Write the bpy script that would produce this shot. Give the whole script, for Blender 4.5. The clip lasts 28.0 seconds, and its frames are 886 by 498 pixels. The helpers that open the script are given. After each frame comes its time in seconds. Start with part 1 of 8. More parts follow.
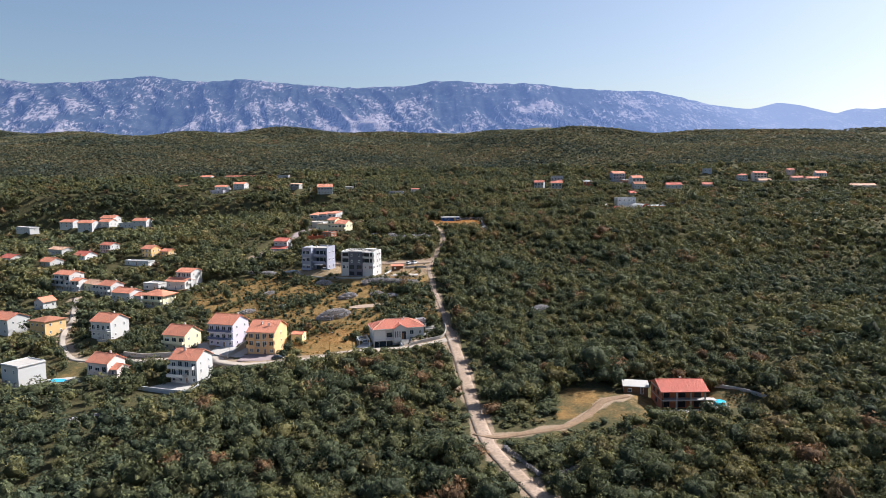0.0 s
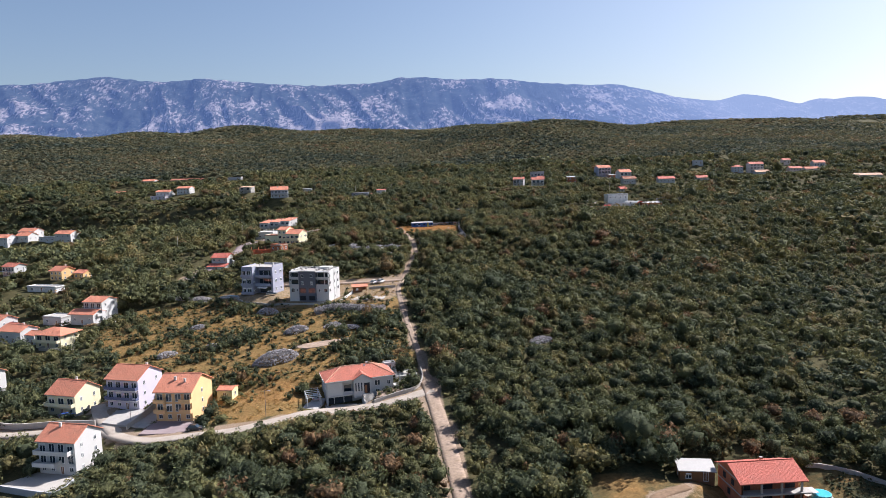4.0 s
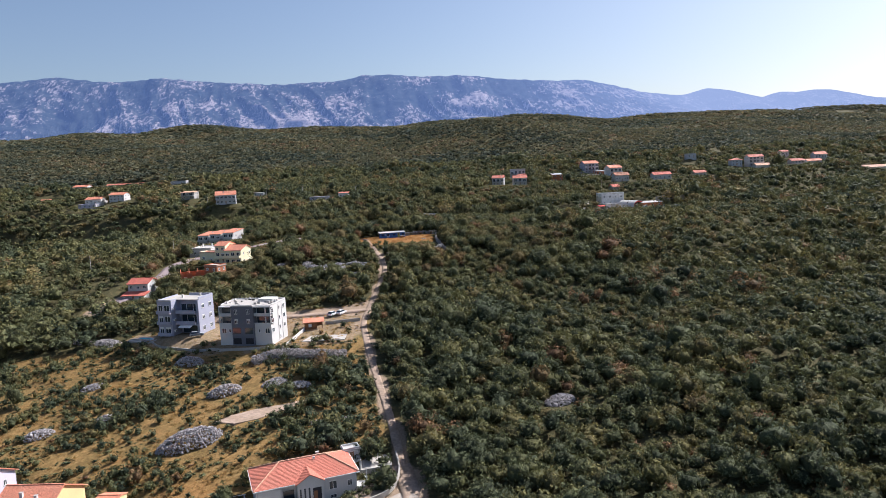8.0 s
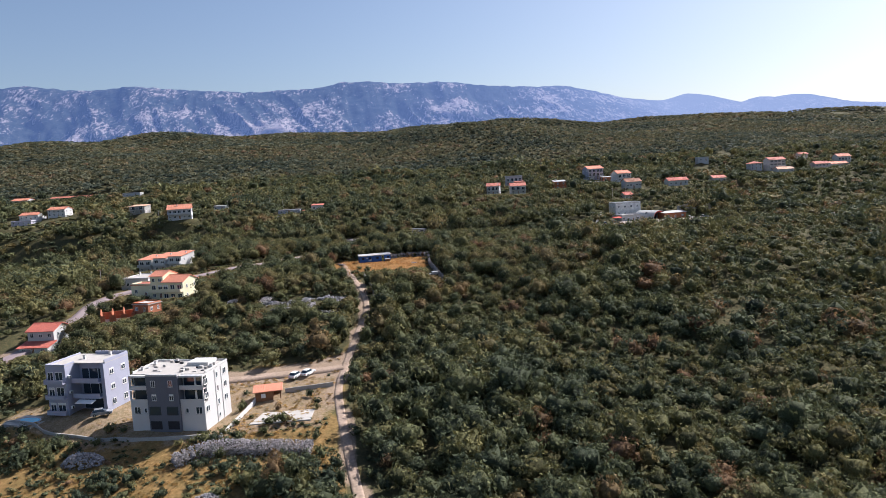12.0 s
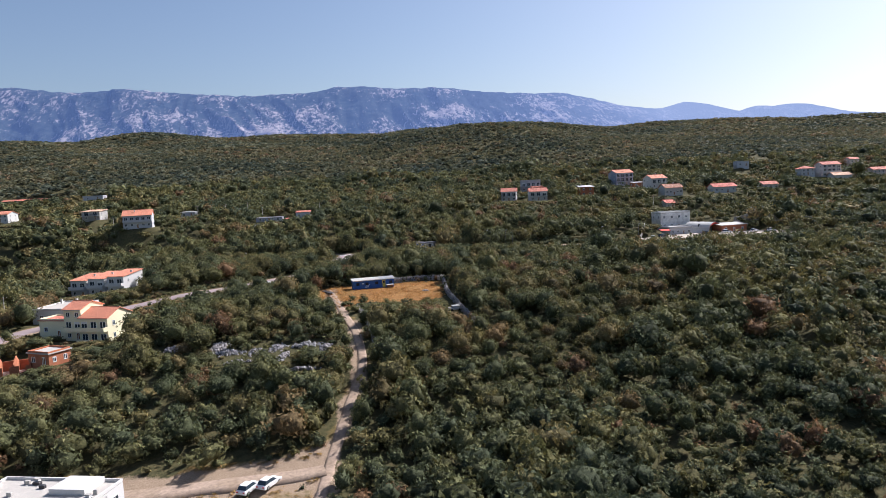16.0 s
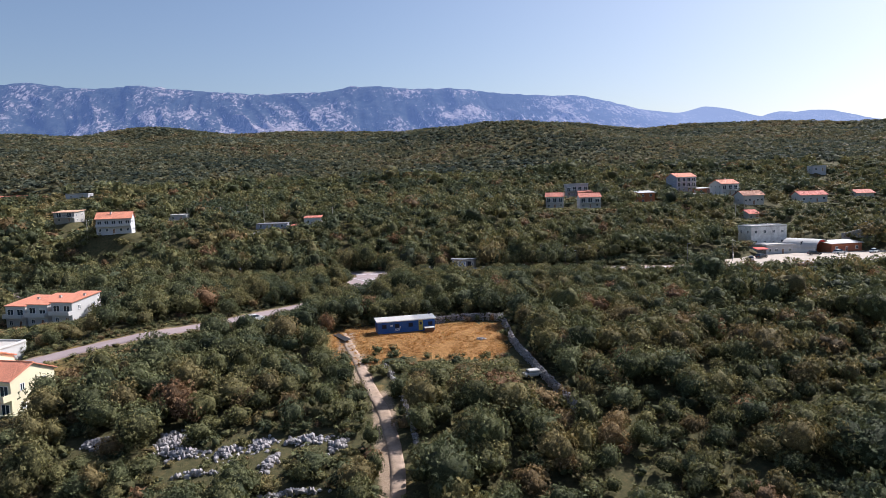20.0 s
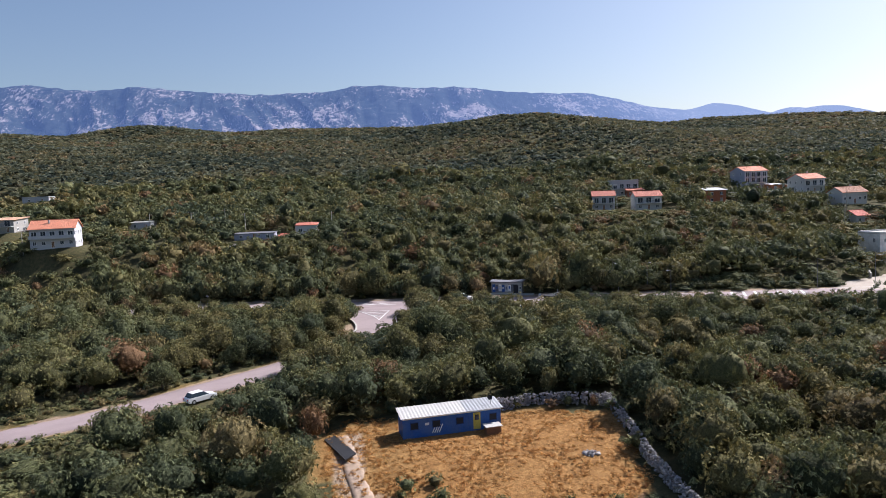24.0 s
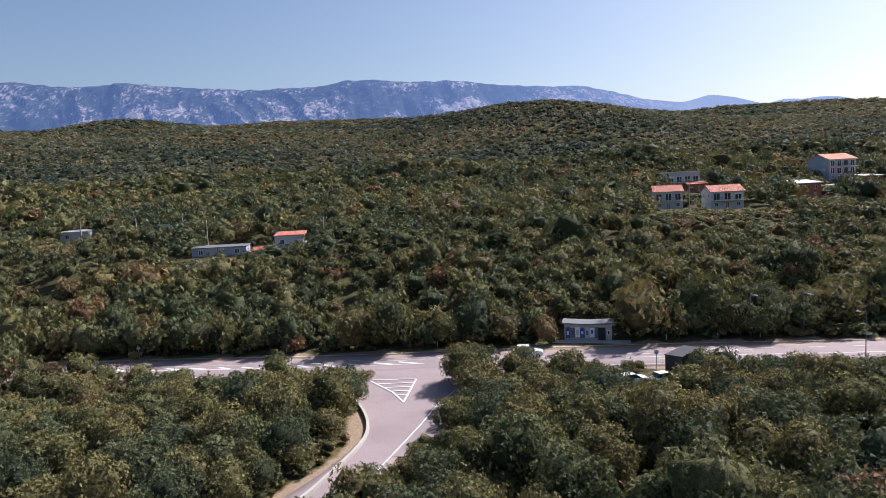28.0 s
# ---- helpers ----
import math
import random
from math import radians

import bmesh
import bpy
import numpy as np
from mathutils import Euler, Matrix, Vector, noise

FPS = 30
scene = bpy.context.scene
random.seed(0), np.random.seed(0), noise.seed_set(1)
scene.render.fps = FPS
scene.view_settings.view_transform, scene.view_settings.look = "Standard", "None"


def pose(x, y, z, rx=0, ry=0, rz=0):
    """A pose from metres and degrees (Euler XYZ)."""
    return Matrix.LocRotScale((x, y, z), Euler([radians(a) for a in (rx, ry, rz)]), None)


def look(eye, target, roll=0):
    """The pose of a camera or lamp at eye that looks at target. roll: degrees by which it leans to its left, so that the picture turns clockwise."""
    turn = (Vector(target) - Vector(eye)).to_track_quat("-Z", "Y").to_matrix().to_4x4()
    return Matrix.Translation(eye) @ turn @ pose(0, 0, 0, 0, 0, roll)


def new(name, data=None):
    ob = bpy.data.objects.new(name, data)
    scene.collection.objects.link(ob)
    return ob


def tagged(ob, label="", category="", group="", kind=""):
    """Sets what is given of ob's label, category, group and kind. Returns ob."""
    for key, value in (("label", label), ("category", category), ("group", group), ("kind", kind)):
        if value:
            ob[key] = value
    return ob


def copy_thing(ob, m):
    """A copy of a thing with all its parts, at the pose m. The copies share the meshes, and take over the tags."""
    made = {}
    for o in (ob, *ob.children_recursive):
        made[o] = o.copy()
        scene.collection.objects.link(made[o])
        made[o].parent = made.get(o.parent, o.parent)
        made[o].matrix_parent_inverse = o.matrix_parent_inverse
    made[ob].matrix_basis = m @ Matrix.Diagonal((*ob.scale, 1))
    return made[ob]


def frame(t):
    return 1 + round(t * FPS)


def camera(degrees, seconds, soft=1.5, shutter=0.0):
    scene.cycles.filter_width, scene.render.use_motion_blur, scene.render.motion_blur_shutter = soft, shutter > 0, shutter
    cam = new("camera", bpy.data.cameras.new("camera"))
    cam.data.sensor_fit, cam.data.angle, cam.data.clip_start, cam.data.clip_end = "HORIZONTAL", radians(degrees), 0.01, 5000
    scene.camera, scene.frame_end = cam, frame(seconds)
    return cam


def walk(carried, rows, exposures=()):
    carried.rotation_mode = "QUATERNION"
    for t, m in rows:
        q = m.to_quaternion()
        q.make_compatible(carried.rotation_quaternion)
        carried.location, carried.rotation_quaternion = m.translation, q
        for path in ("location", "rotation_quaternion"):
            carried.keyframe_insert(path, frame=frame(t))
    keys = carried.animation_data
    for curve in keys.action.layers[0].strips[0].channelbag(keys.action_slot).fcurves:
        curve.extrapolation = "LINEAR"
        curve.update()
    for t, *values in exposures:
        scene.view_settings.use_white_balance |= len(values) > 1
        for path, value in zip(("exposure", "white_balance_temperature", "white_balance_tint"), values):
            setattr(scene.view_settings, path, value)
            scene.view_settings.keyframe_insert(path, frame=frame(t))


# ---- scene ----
cam = camera(66.62, 28.0, 0.75)
PATH = [
    (0, (0.0, 0.0, 100.0), (1.46, 99.43, 89.48), -0.51),
    (0.5, (-0.08, 7.95, 100.09), (1.84, 107.41, 89.83), -0.61),
    (1, (-0.13, 15.97, 100.22), (2.38, 115.43, 90.2), -0.76),
    (1.5, (-0.19, 23.89, 100.32), (2.8, 123.34, 90.36), -0.86),
    (2, (-0.23, 31.82, 100.4), (3.44, 131.24, 90.23), -1.07),
    (2.5, (-0.16, 39.65, 100.38), (4.03, 139.02, 89.98), -1.20),
    (3, (-0.03, 47.63, 100.42), (4.78, 146.95, 89.87), -1.40),
    (3.5, (0.24, 55.46, 100.52), (5.55, 154.74, 89.79), -1.57),
    (5.5, (0.92, 86.9, 101.33), (8.58, 185.94, 89.81), -2.23),
    (6, (0.98, 95.02, 101.4), (9.28, 194.01, 89.86), -2.34),
    (6.5, (1.09, 103.11, 101.42), (9.92, 202.04, 89.84), -2.41),
    (7, (1.27, 111.08, 101.43), (10.68, 209.97, 89.87), -2.52),
    (7.5, (1.52, 118.91, 101.43), (11.41, 217.76, 89.92), -2.63),
    (8, (1.8, 126.57, 101.46), (12.25, 225.37, 90.09), -2.71),
    (8.5, (1.94, 134.12, 101.55), (12.91, 232.89, 90.44), -2.81),
    (9, (2.15, 141.65, 101.68), (13.6, 240.39, 90.82), -2.87),
    (9.5, (2.25, 149.12, 101.83), (14.12, 247.82, 91.01), -2.99),
    (10, (2.35, 156.57, 101.92), (14.57, 255.24, 91.2), -3.06),
    (10.5, (2.49, 164.1, 101.94), (15.06, 262.73, 91.29), -3.14),
    (11, (2.72, 171.8, 101.91), (15.61, 270.4, 91.32), -3.15),
    (11.5, (2.96, 179.68, 101.94), (16.08, 278.25, 91.38), -3.19),
    (12, (3.19, 187.7, 101.95), (16.54, 286.26, 91.52), -3.25),
    (12.5, (3.41, 195.78, 101.89), (16.99, 294.32, 91.54), -3.26),
    (14.5, (4.01, 228.55, 100.87), (18.2, 327.05, 91.06), -3.03),
    (15, (4.07, 236.52, 100.68), (18.36, 335.02, 90.98), -2.98),
    (15.5, (4.1, 244.4, 100.52), (18.51, 342.89, 90.94), -2.90),
    (16, (4.06, 252.19, 100.39), (18.46, 350.7, 90.95), -2.75),
    (16.5, (3.9, 259.85, 100.29), (18.18, 358.38, 90.94), -2.62),
    (17, (3.68, 267.4, 100.2), (17.78, 365.96, 90.91), -2.42),
    (17.5, (3.43, 274.79, 100.19), (17.26, 373.4, 90.98), -2.24),
    (18, (3.13, 282.15, 100.25), (16.74, 380.8, 91.15), -2.12),
    (18.5, (2.81, 289.34, 100.35), (16.24, 388.01, 91.21), -1.89),
    (19, (2.51, 296.42, 100.55), (15.68, 395.14, 91.48), -1.73),
    (19.5, (2.25, 303.55, 100.8), (15.16, 402.29, 91.63), -1.73),
    (20, (2.21, 311.05, 101.0), (14.92, 409.83, 91.93), -1.84),
    (20.5, (2.17, 318.61, 100.92), (14.61, 417.4, 91.73), -1.88),
    (21, (2.1, 326.2, 100.76), (14.35, 425.03, 91.65), -1.94),
    (21.5, (2.08, 333.75, 100.59), (14.21, 432.59, 91.49), -1.99),
    (23.5, (1.92, 364.07, 100.46), (13.96, 462.93, 91.49), -2.25),
    (24, (2.02, 371.79, 100.59), (14.08, 470.65, 91.58), -2.32),
    (24.5, (2.08, 379.34, 100.72), (14.25, 478.17, 91.56), -2.45),
    (25, (2.11, 386.89, 100.92), (14.46, 485.68, 91.55), -2.61),
    (25.5, (2.01, 394.42, 101.03), (14.61, 493.16, 91.47), -2.66),
    (26, (1.78, 402.22, 101.04), (14.58, 500.93, 91.39), -2.72),
    (26.5, (1.48, 409.85, 101.01), (14.35, 508.54, 91.28), -2.67),
    (27, (1.06, 417.29, 101.06), (13.87, 515.99, 91.36), -2.68),
    (27.5, (0.56, 423.94, 101.03), (13.48, 522.62, 91.29), -2.68),
    (28, (0.0, 430.0, 101.02), (13.02, 528.67, 91.29), -2.85),
]
walk(cam, [(t, look(eye, target, roll)) for t, eye, target, roll in PATH], ((0, 0.86, 6150, 12), (2.5, 0.82, 6060, 15), (7, 0.81, 6020, 15), (13, 0.8, 6020, 15), (16, 0.77, 6000, 15), (28, 0.76, 6000, 15)))

# ---------------------------------------------------------------- light
SUN_AZ, SUN_EL = radians(60), radians(42)
SUN_DIR = Vector((math.sin(SUN_AZ) * math.cos(SUN_EL), math.cos(SUN_AZ) * math.cos(SUN_EL), math.sin(SUN_EL)))
world = bpy.data.worlds.new("world")
scene.world = world
world.use_nodes = True
sky = world.node_tree.nodes.new("ShaderNodeTexSky")
sky.sky_type, sky.sun_disc = "NISHITA", False
sky.sun_elevation, sky.sun_rotation = SUN_EL, SUN_AZ
sky.air_density, sky.dust_density, sky.ozone_density, sky.altitude = 1.0, 1.8, 1.2, 100
back = world.node_tree.nodes["Background"]
back.inputs["Strength"].default_value = 0.068
world.node_tree.links.new(sky.outputs[0], back.inputs["Color"])
sun = new("sun", bpy.data.lights.new("sun", "SUN"))
sun.data.energy, sun.data.angle, sun.data.color = 5.0, radians(0.53), (1.0, 0.945, 0.875)
sun.matrix_world = look(SUN_DIR * 500, (0, 0, 0))

# ---------------------------------------------------------------- materials
MATS = {}


def nodes_of(name, rough, spec=0.3, metal=0.0):
    m = bpy.data.materials.new(name)
    m.use_nodes = True
    nt = m.node_tree
    b = nt.nodes["Principled BSDF"]
    b.inputs["Roughness"].default_value = rough
    b.inputs["Metallic"].default_value = metal
    b.inputs["Specular IOR Level"].default_value = spec
    return m, nt, b


def add_noise(nt, scale, detail=4.0, rough=0.6, vec=None):
    n = nt.nodes.new("ShaderNodeTexNoise")
    n.inputs["Scale"].default_value, n.inputs["Detail"].default_value, n.inputs["Roughness"].default_value = scale, detail, rough
    if vec is None:
        vec = nt.nodes.new("ShaderNodeNewGeometry").outputs["Position"]
    nt.links.new(vec, n.inputs["Vector"])
    return n.outputs["Fac"]


def ramp(nt, fac, stops):
    r = nt.nodes.new("ShaderNodeValToRGB")
    el = r.color_ramp.elements
    while len(el) < len(stops):
        el.new(0.5)
    for e, (p, c) in zip(el, stops):
        e.position, e.color = p, (*c, 1)
    nt.links.new(fac, r.inputs["Fac"])
    return r.outputs["Color"]


def mixc(nt, fac, a, b, mode="MIX"):
    m = nt.nodes.new("ShaderNodeMix")
    m.data_type, m.blend_type = "RGBA", mode
    for sock, v in ((m.inputs["Factor"], fac), (m.inputs["A"], a), (m.inputs["B"], b)):
        if isinstance(v, (int, float)):
            sock.default_value = v
        elif isinstance(v, tuple):
            sock.default_value = (*v, 1)
        else:
            nt.links.new(v, sock)
    return m.outputs["Result"]


def bump(nt, b, height, strength, dist):
    n = nt.nodes.new("ShaderNodeBump")
    n.inputs["Strength"].default_value, n.inputs["Distance"].default_value = strength, dist
    nt.links.new(height, n.inputs["Height"])
    nt.links.new(n.outputs["Normal"], b.inputs["Normal"])


def shade(c, k):
    return tuple(min(1.0, v * k) for v in c)


def plain(name, c, rough=0.8, var=0.18, fine=6.0, coarse=0.35, spec=0.25, metal=0.0, relief=0.02, stain=None):
    """A surface of one colour with grain, and blotches or stains of a coarser scale."""
    if name in MATS:
        return MATS[name]
    m, nt, b = nodes_of(name, rough, spec, metal)
    f1, f2 = add_noise(nt, fine), add_noise(nt, coarse, 3)
    col = ramp(nt, f1, ((0.3, shade(c, 1 - var)), (0.7, shade(c, 1 + var * 0.6))))
    col = mixc(nt, ramp(nt, f2, ((0.42, (0, 0, 0)), (0.68, (0.55, 0.55, 0.55)))), col, stain or shade(c, 1 - 1.6 * var))
    nt.links.new(col, b.inputs["Base Color"])
    if relief:
        bump(nt, b, f1, 0.5, relief)
    MATS[name] = m
    return m


def tile_mat(name, c):
    """Clay roof tiles: ribs down the slope, rows across, weathered patches."""
    if name in MATS:
        return MATS[name]
    m, nt, b = nodes_of(name, 0.75, 0.2)
    tc = nt.nodes.new("ShaderNodeTexCoord").outputs["Object"]
    w = nt.nodes.new("ShaderNodeTexWave")
    w.bands_direction, w.inputs["Scale"].default_value = "X", 1.9
    w.inputs["Distortion"].default_value = 0.3
    nt.links.new(tc, w.inputs["Vector"])
    f1, f2 = add_noise(nt, 3.2, 5, 0.7), add_noise(nt, 0.45, 3)
    col = ramp(nt, f1, ((0.25, shade(c, 0.72)), (0.55, c), (0.8, shade(c, 1.22))))
    col = mixc(nt, ramp(nt, f2, ((0.45, (0, 0, 0)), (0.75, (0.5, 0.5, 0.5)))), col, (c[0] * 0.75, c[1] * 0.95, c[2] * 1.0))
    col = mixc(nt, 0.18, col, w.outputs["Color"], "MULTIPLY")
    nt.links.new(col, b.inputs["Base Color"])
    bump(nt, b, w.outputs["Fac"], 0.7, 0.08)
    MATS[name] = m
    return m


def glass_mat(name="window_glass", c=(0.03, 0.045, 0.06)):
    if name not in MATS:
        m, nt, b = nodes_of(name, 0.06, 0.6)
        b.inputs["Base Color"].default_value = (*c, 1)
        MATS[name] = m
    return MATS[name]


def leaf_mat(name, stops, trans=0.14, gaps=0.445, vary=1.0):
    """Foliage: a tone for each plant from its tint, a lighter or darker tone for each spray of leaves."""
    m, nt, b = nodes_of(name, 0.75, 0.08)
    at = nt.nodes.new("ShaderNodeAttribute")
    at.attribute_name = "tint"
    col = ramp(nt, at.outputs["Fac"], stops)
    isl = nt.nodes.new("ShaderNodeNewGeometry").outputs["Random Per Island"]
    col = mixc(nt, 0.75 * vary, col, ramp(nt, isl, ((0.0, (0.5, 0.53, 0.56)), (0.6, (1.0, 1.0, 1.0)), (1.0, (1.5, 1.45, 1.4)))), "MULTIPLY")
    col = mixc(nt, 0.5, col, ramp(nt, add_noise(nt, 0.035, 3), ((0.35, (0.75, 0.8, 0.8)), (0.7, (1.15, 1.1, 1.02)))), "MULTIPLY")
    col = mixc(nt, 0.7 * vary, col, ramp(nt, add_noise(nt, 4.5, 3, 0.75), ((0.36, (0.45, 0.48, 0.5)), (0.52, (1.0, 1.0, 1.0)), (0.66, (1.6, 1.55, 1.5)))), "MULTIPLY")
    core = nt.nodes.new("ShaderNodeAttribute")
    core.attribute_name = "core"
    col = mixc(nt, core.outputs["Fac"], col, mixc(nt, 1.0, col, (0.62, 0.62, 0.62), "MULTIPLY"))  # painted shade among the twigs and leaves inside the crown
    nt.links.new(col, b.inputs["Base Color"])
    bump(nt, b, add_noise(nt, 3.0, 4, 0.75), 0.8, 0.3 * vary)
    tr = nt.nodes.new("ShaderNodeBsdfTranslucent")
    nt.links.new(mixc(nt, 1.0, col, (1.22, 1.12, 0.92), "MULTIPLY"), tr.inputs["Color"])
    mx = nt.nodes.new("ShaderNodeMixShader")
    mx.inputs[0].default_value = trans
    nt.links.new(b.outputs[0], mx.inputs[1])
    nt.links.new(tr.outputs[0], mx.inputs[2])
    # each spray is cut into single leaves with gaps between them
    gap = nt.nodes.new("ShaderNodeBsdfTransparent")
    cut = nt.nodes.new("ShaderNodeMixShader")
    whole = nt.nodes.new("ShaderNodeMath")
    whole.operation = "MAXIMUM"
    nt.links.new(ramp(nt, add_noise(nt, 9.0, 2, 0.6), ((gaps - 0.01, (0, 0, 0)), (gaps + 0.01, (1, 1, 1)))), whole.inputs[0])
    nt.links.new(core.outputs["Fac"], whole.inputs[1])
    nt.links.new(whole.outputs[0], cut.inputs[0])
    nt.links.new(gap.outputs[0], cut.inputs[1])
    nt.links.new(mx.outputs[0], cut.inputs[2])
    mx = cut
    nt.links.new(mx.outputs[0], nt.nodes["Material Output"].inputs["Surface"])
    MATS[name] = m
    return m


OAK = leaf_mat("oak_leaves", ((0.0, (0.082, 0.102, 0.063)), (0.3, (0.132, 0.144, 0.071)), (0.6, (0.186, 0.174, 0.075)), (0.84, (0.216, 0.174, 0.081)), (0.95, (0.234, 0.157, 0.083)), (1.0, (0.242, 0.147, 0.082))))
# bluer than the near oak leaves: distance haze put into the leaf colour
HAZED_OAK = leaf_mat("hazed_oak_leaves", ((0.0, (0.068, 0.09, 0.078)), (0.3, (0.114, 0.128, 0.09)), (0.6, (0.166, 0.158, 0.096)), (0.84, (0.205, 0.168, 0.104)), (1.0, (0.228, 0.152, 0.104))), 0.3, 0.0)
HAY = leaf_mat("dry_grass", ((0.0, (0.22, 0.165, 0.065)), (0.5, (0.34, 0.235, 0.1)), (1.0, (0.48, 0.34, 0.155))), 0.6, 0.5, 0.35)
GOLD = leaf_mat("golden_field_grass", ((0.0, (0.3, 0.155, 0.055)), (0.5, (0.43, 0.24, 0.09)), (1.0, (0.56, 0.35, 0.15))), 0.5, 0.5, 0.5)
BARK = plain("bark", (0.12, 0.095, 0.075), 0.9, 0.3, 9, 1.2)
WHITE = plain("white_render", (0.57, 0.56, 0.545), 0.85, 0.06, 5, 0.25, stain=(0.53, 0.515, 0.48))
OLD_WHITE = plain("stained_white_render", (0.76, 0.75, 0.73), 0.9, 0.1, 3, 0.5, stain=(0.4, 0.38, 0.36))
CREAM = plain("cream_render", (0.8, 0.73, 0.5), 0.85, 0.06, 5, 0.25, stain=(0.66, 0.6, 0.42))
PALE_YELLOW = plain("pale_yellow_render", (0.78, 0.68, 0.36), 0.85, 0.06, 5, 0.25, stain=(0.66, 0.56, 0.3))
ORANGE = plain("orange_render", (0.78, 0.5, 0.25), 0.85, 0.06, 5, 0.25, stain=(0.68, 0.42, 0.22))
OCHRE = plain("ochre_render", (0.7, 0.47, 0.22), 0.85, 0.08, 5, 0.25)
LAVENDER = plain("lavender_render", (0.6, 0.56, 0.66), 0.85, 0.06, 5, 0.25)
PINK = plain("pink_render", (0.74, 0.6, 0.56), 0.85, 0.06, 5, 0.25)
GREY = plain("grey_render", (0.15, 0.155, 0.18), 0.85, 0.08, 5, 0.25)
PALE_GREY = plain("pale_grey_render", (0.5, 0.5, 0.52), 0.85, 0.08, 5, 0.25)
MID_GREY = plain("mid_grey_render", (0.36, 0.37, 0.45), 0.85, 0.08, 5, 0.25)
CONCRETE = plain("concrete", (0.42, 0.4, 0.37), 0.9, 0.15, 4, 0.5)
PALE_CONCRETE = plain("pale_concrete", (0.44, 0.41, 0.37), 0.9, 0.12, 4, 0.5)
RED_BRICK = plain("hollow_brick", (0.46, 0.17, 0.09), 0.9, 0.22, 3.5, 0.6)
TERRACOTTA = tile_mat("terracotta_tiles", (0.6, 0.2, 0.135))
ORANGE_TILE = tile_mat("orange_tiles", (0.74, 0.285, 0.175))
RED_TILE = tile_mat("red_tiles", (0.62, 0.17, 0.12))
BROWN_TILE = tile_mat("brown_tiles", (0.4, 0.17, 0.1))
PALE_TILE = tile_mat("sun_bleached_tiles", (0.72, 0.42, 0.28))
GLASS = glass_mat()
FRAME = plain("white_window_frame", (0.78, 0.78, 0.76), 0.5, 0.04, 8, 0.5, relief=0)
DARK = plain("dark_metal", (0.06, 0.06, 0.065), 0.5, 0.2, 8, 0.5, metal=0.6, relief=0)
STEEL = plain("galvanised_steel", (0.5, 0.5, 0.5), 0.45, 0.12, 8, 0.5, metal=0.7, relief=0)
WOOD = plain("brown_wood", (0.25, 0.12, 0.06), 0.75, 0.25, 9, 0.8)
BLUE_RAIL = plain("slate_blue_panel", (0.12, 0.14, 0.24), 0.5, 0.08, 5, 0.5, relief=0)
BLIND = plain("roller_blind", (0.66, 0.65, 0.62), 0.6, 0.06, 7, 0.6, relief=0)
ASPHALT = plain("worn_asphalt", (0.3, 0.238, 0.237), 0.88, 0.12, 7, 0.16, stain=(0.215, 0.17, 0.168))
PALE_ROAD = plain("pale_gravelly_road", (0.42, 0.36, 0.3), 0.95, 0.16, 3, 0.22, stain=(0.3, 0.25, 0.2))
DIRT = plain("pale_dirt", (0.36, 0.27, 0.205), 0.98, 0.32, 1.4, 0.3, relief=0.08, stain=(0.22, 0.16, 0.1))
TAN_DIRT = plain("tan_dirt", (0.27, 0.18, 0.115), 0.98, 0.34, 1.2, 0.3, relief=0.08, stain=(0.17, 0.115, 0.065))
PAINT = plain("road_paint", (0.62, 0.6, 0.59), 0.7, 0.14, 4, 0.6, relief=0)
TYRE = plain("rubber", (0.02, 0.02, 0.02), 0.85, 0.2, 9, 1, relief=0)
POOL_WATER = plain("pool_water", (0.05, 0.45, 0.62), 0.08, 0.1, 1.5, 0.5, spec=0.6, relief=0.01)
WHITE_SHEET = plain("white_corrugated_sheet", (0.47, 0.455, 0.43), 0.5, 0.08, 3, 0.5, relief=0)

# ---------------------------------------------------------------- plan of the ground
PROFILE_Y = (-900, 100, 212, 262, 285, 335, 362, 415, 447, 490, 541, 565, 595, 640, 700, 770, 1010, 1330, 1700, 2600, 6000)
PROFILE_Z = (2, 27, 35.5, 39.5, 43.5, 51.5, 54.7, 67.3, 71.2, 72.6, 73.3, 79, 86, 90, 98, 108, 148, 190, 205, 190, 190)


def hump(x, y, cx, cy, sx, sy):
    return np.exp(-(((x - cx) / sx) ** 2) - ((y - cy) / sy) ** 2)


def ground_height(x, y):
    """The lie of the land: a slope that climbs away from the sea, falls off to the west, and ends in wooded hills."""
    x, y = np.asarray(x, float), np.asarray(y, float)
    line = np.interp(x, (-300, -120, -33, 28, 74, 160, 420), (91, 35, 12, -0.5, -11, -24, -6))
    y = y - line * np.interp(y - 536 - line, (-140, -45, 12, 50), (0, 1, 1, 0))
    z = sum(np.interp(y + d, PROFILE_Y, PROFILE_Z) for d in (-6, 0, 6)) / 3
    lower = np.interp(y, (0, 560, 680, 1000), (0.085, 0.085, 0.035, 0.0))
    z = z - lower * np.maximum(0, -x - 25 - 0.12 * np.maximum(0, y - 300)).clip(0, 330)
    rise = np.interp(y, (250, 330, 540, 600, 800, 1000), (0.03, 0.0, 0.0, 0.008, 0.008, 0.0))
    z = z + rise * x.clip(0, 400)
    z = z - 1.7 * hump(x, y, -19, 248, 16, 9)
    z = z + 21 * hump(x, y, 175, 1010, 95, 130) - 6 * hump(x, y, 20, 1230, 150, 330) - 5 * hump(x, y, 420, 1330, 160, 300)
    z = z - 10 * np.clip((x - 520) / 300, 0, 1) * np.clip((y - 1000) / 300, 0, 1) + 22 * hump(x, y, 1150, 1450, 150, 200)
    return z


PADS = []  # levelled plots: outline, height


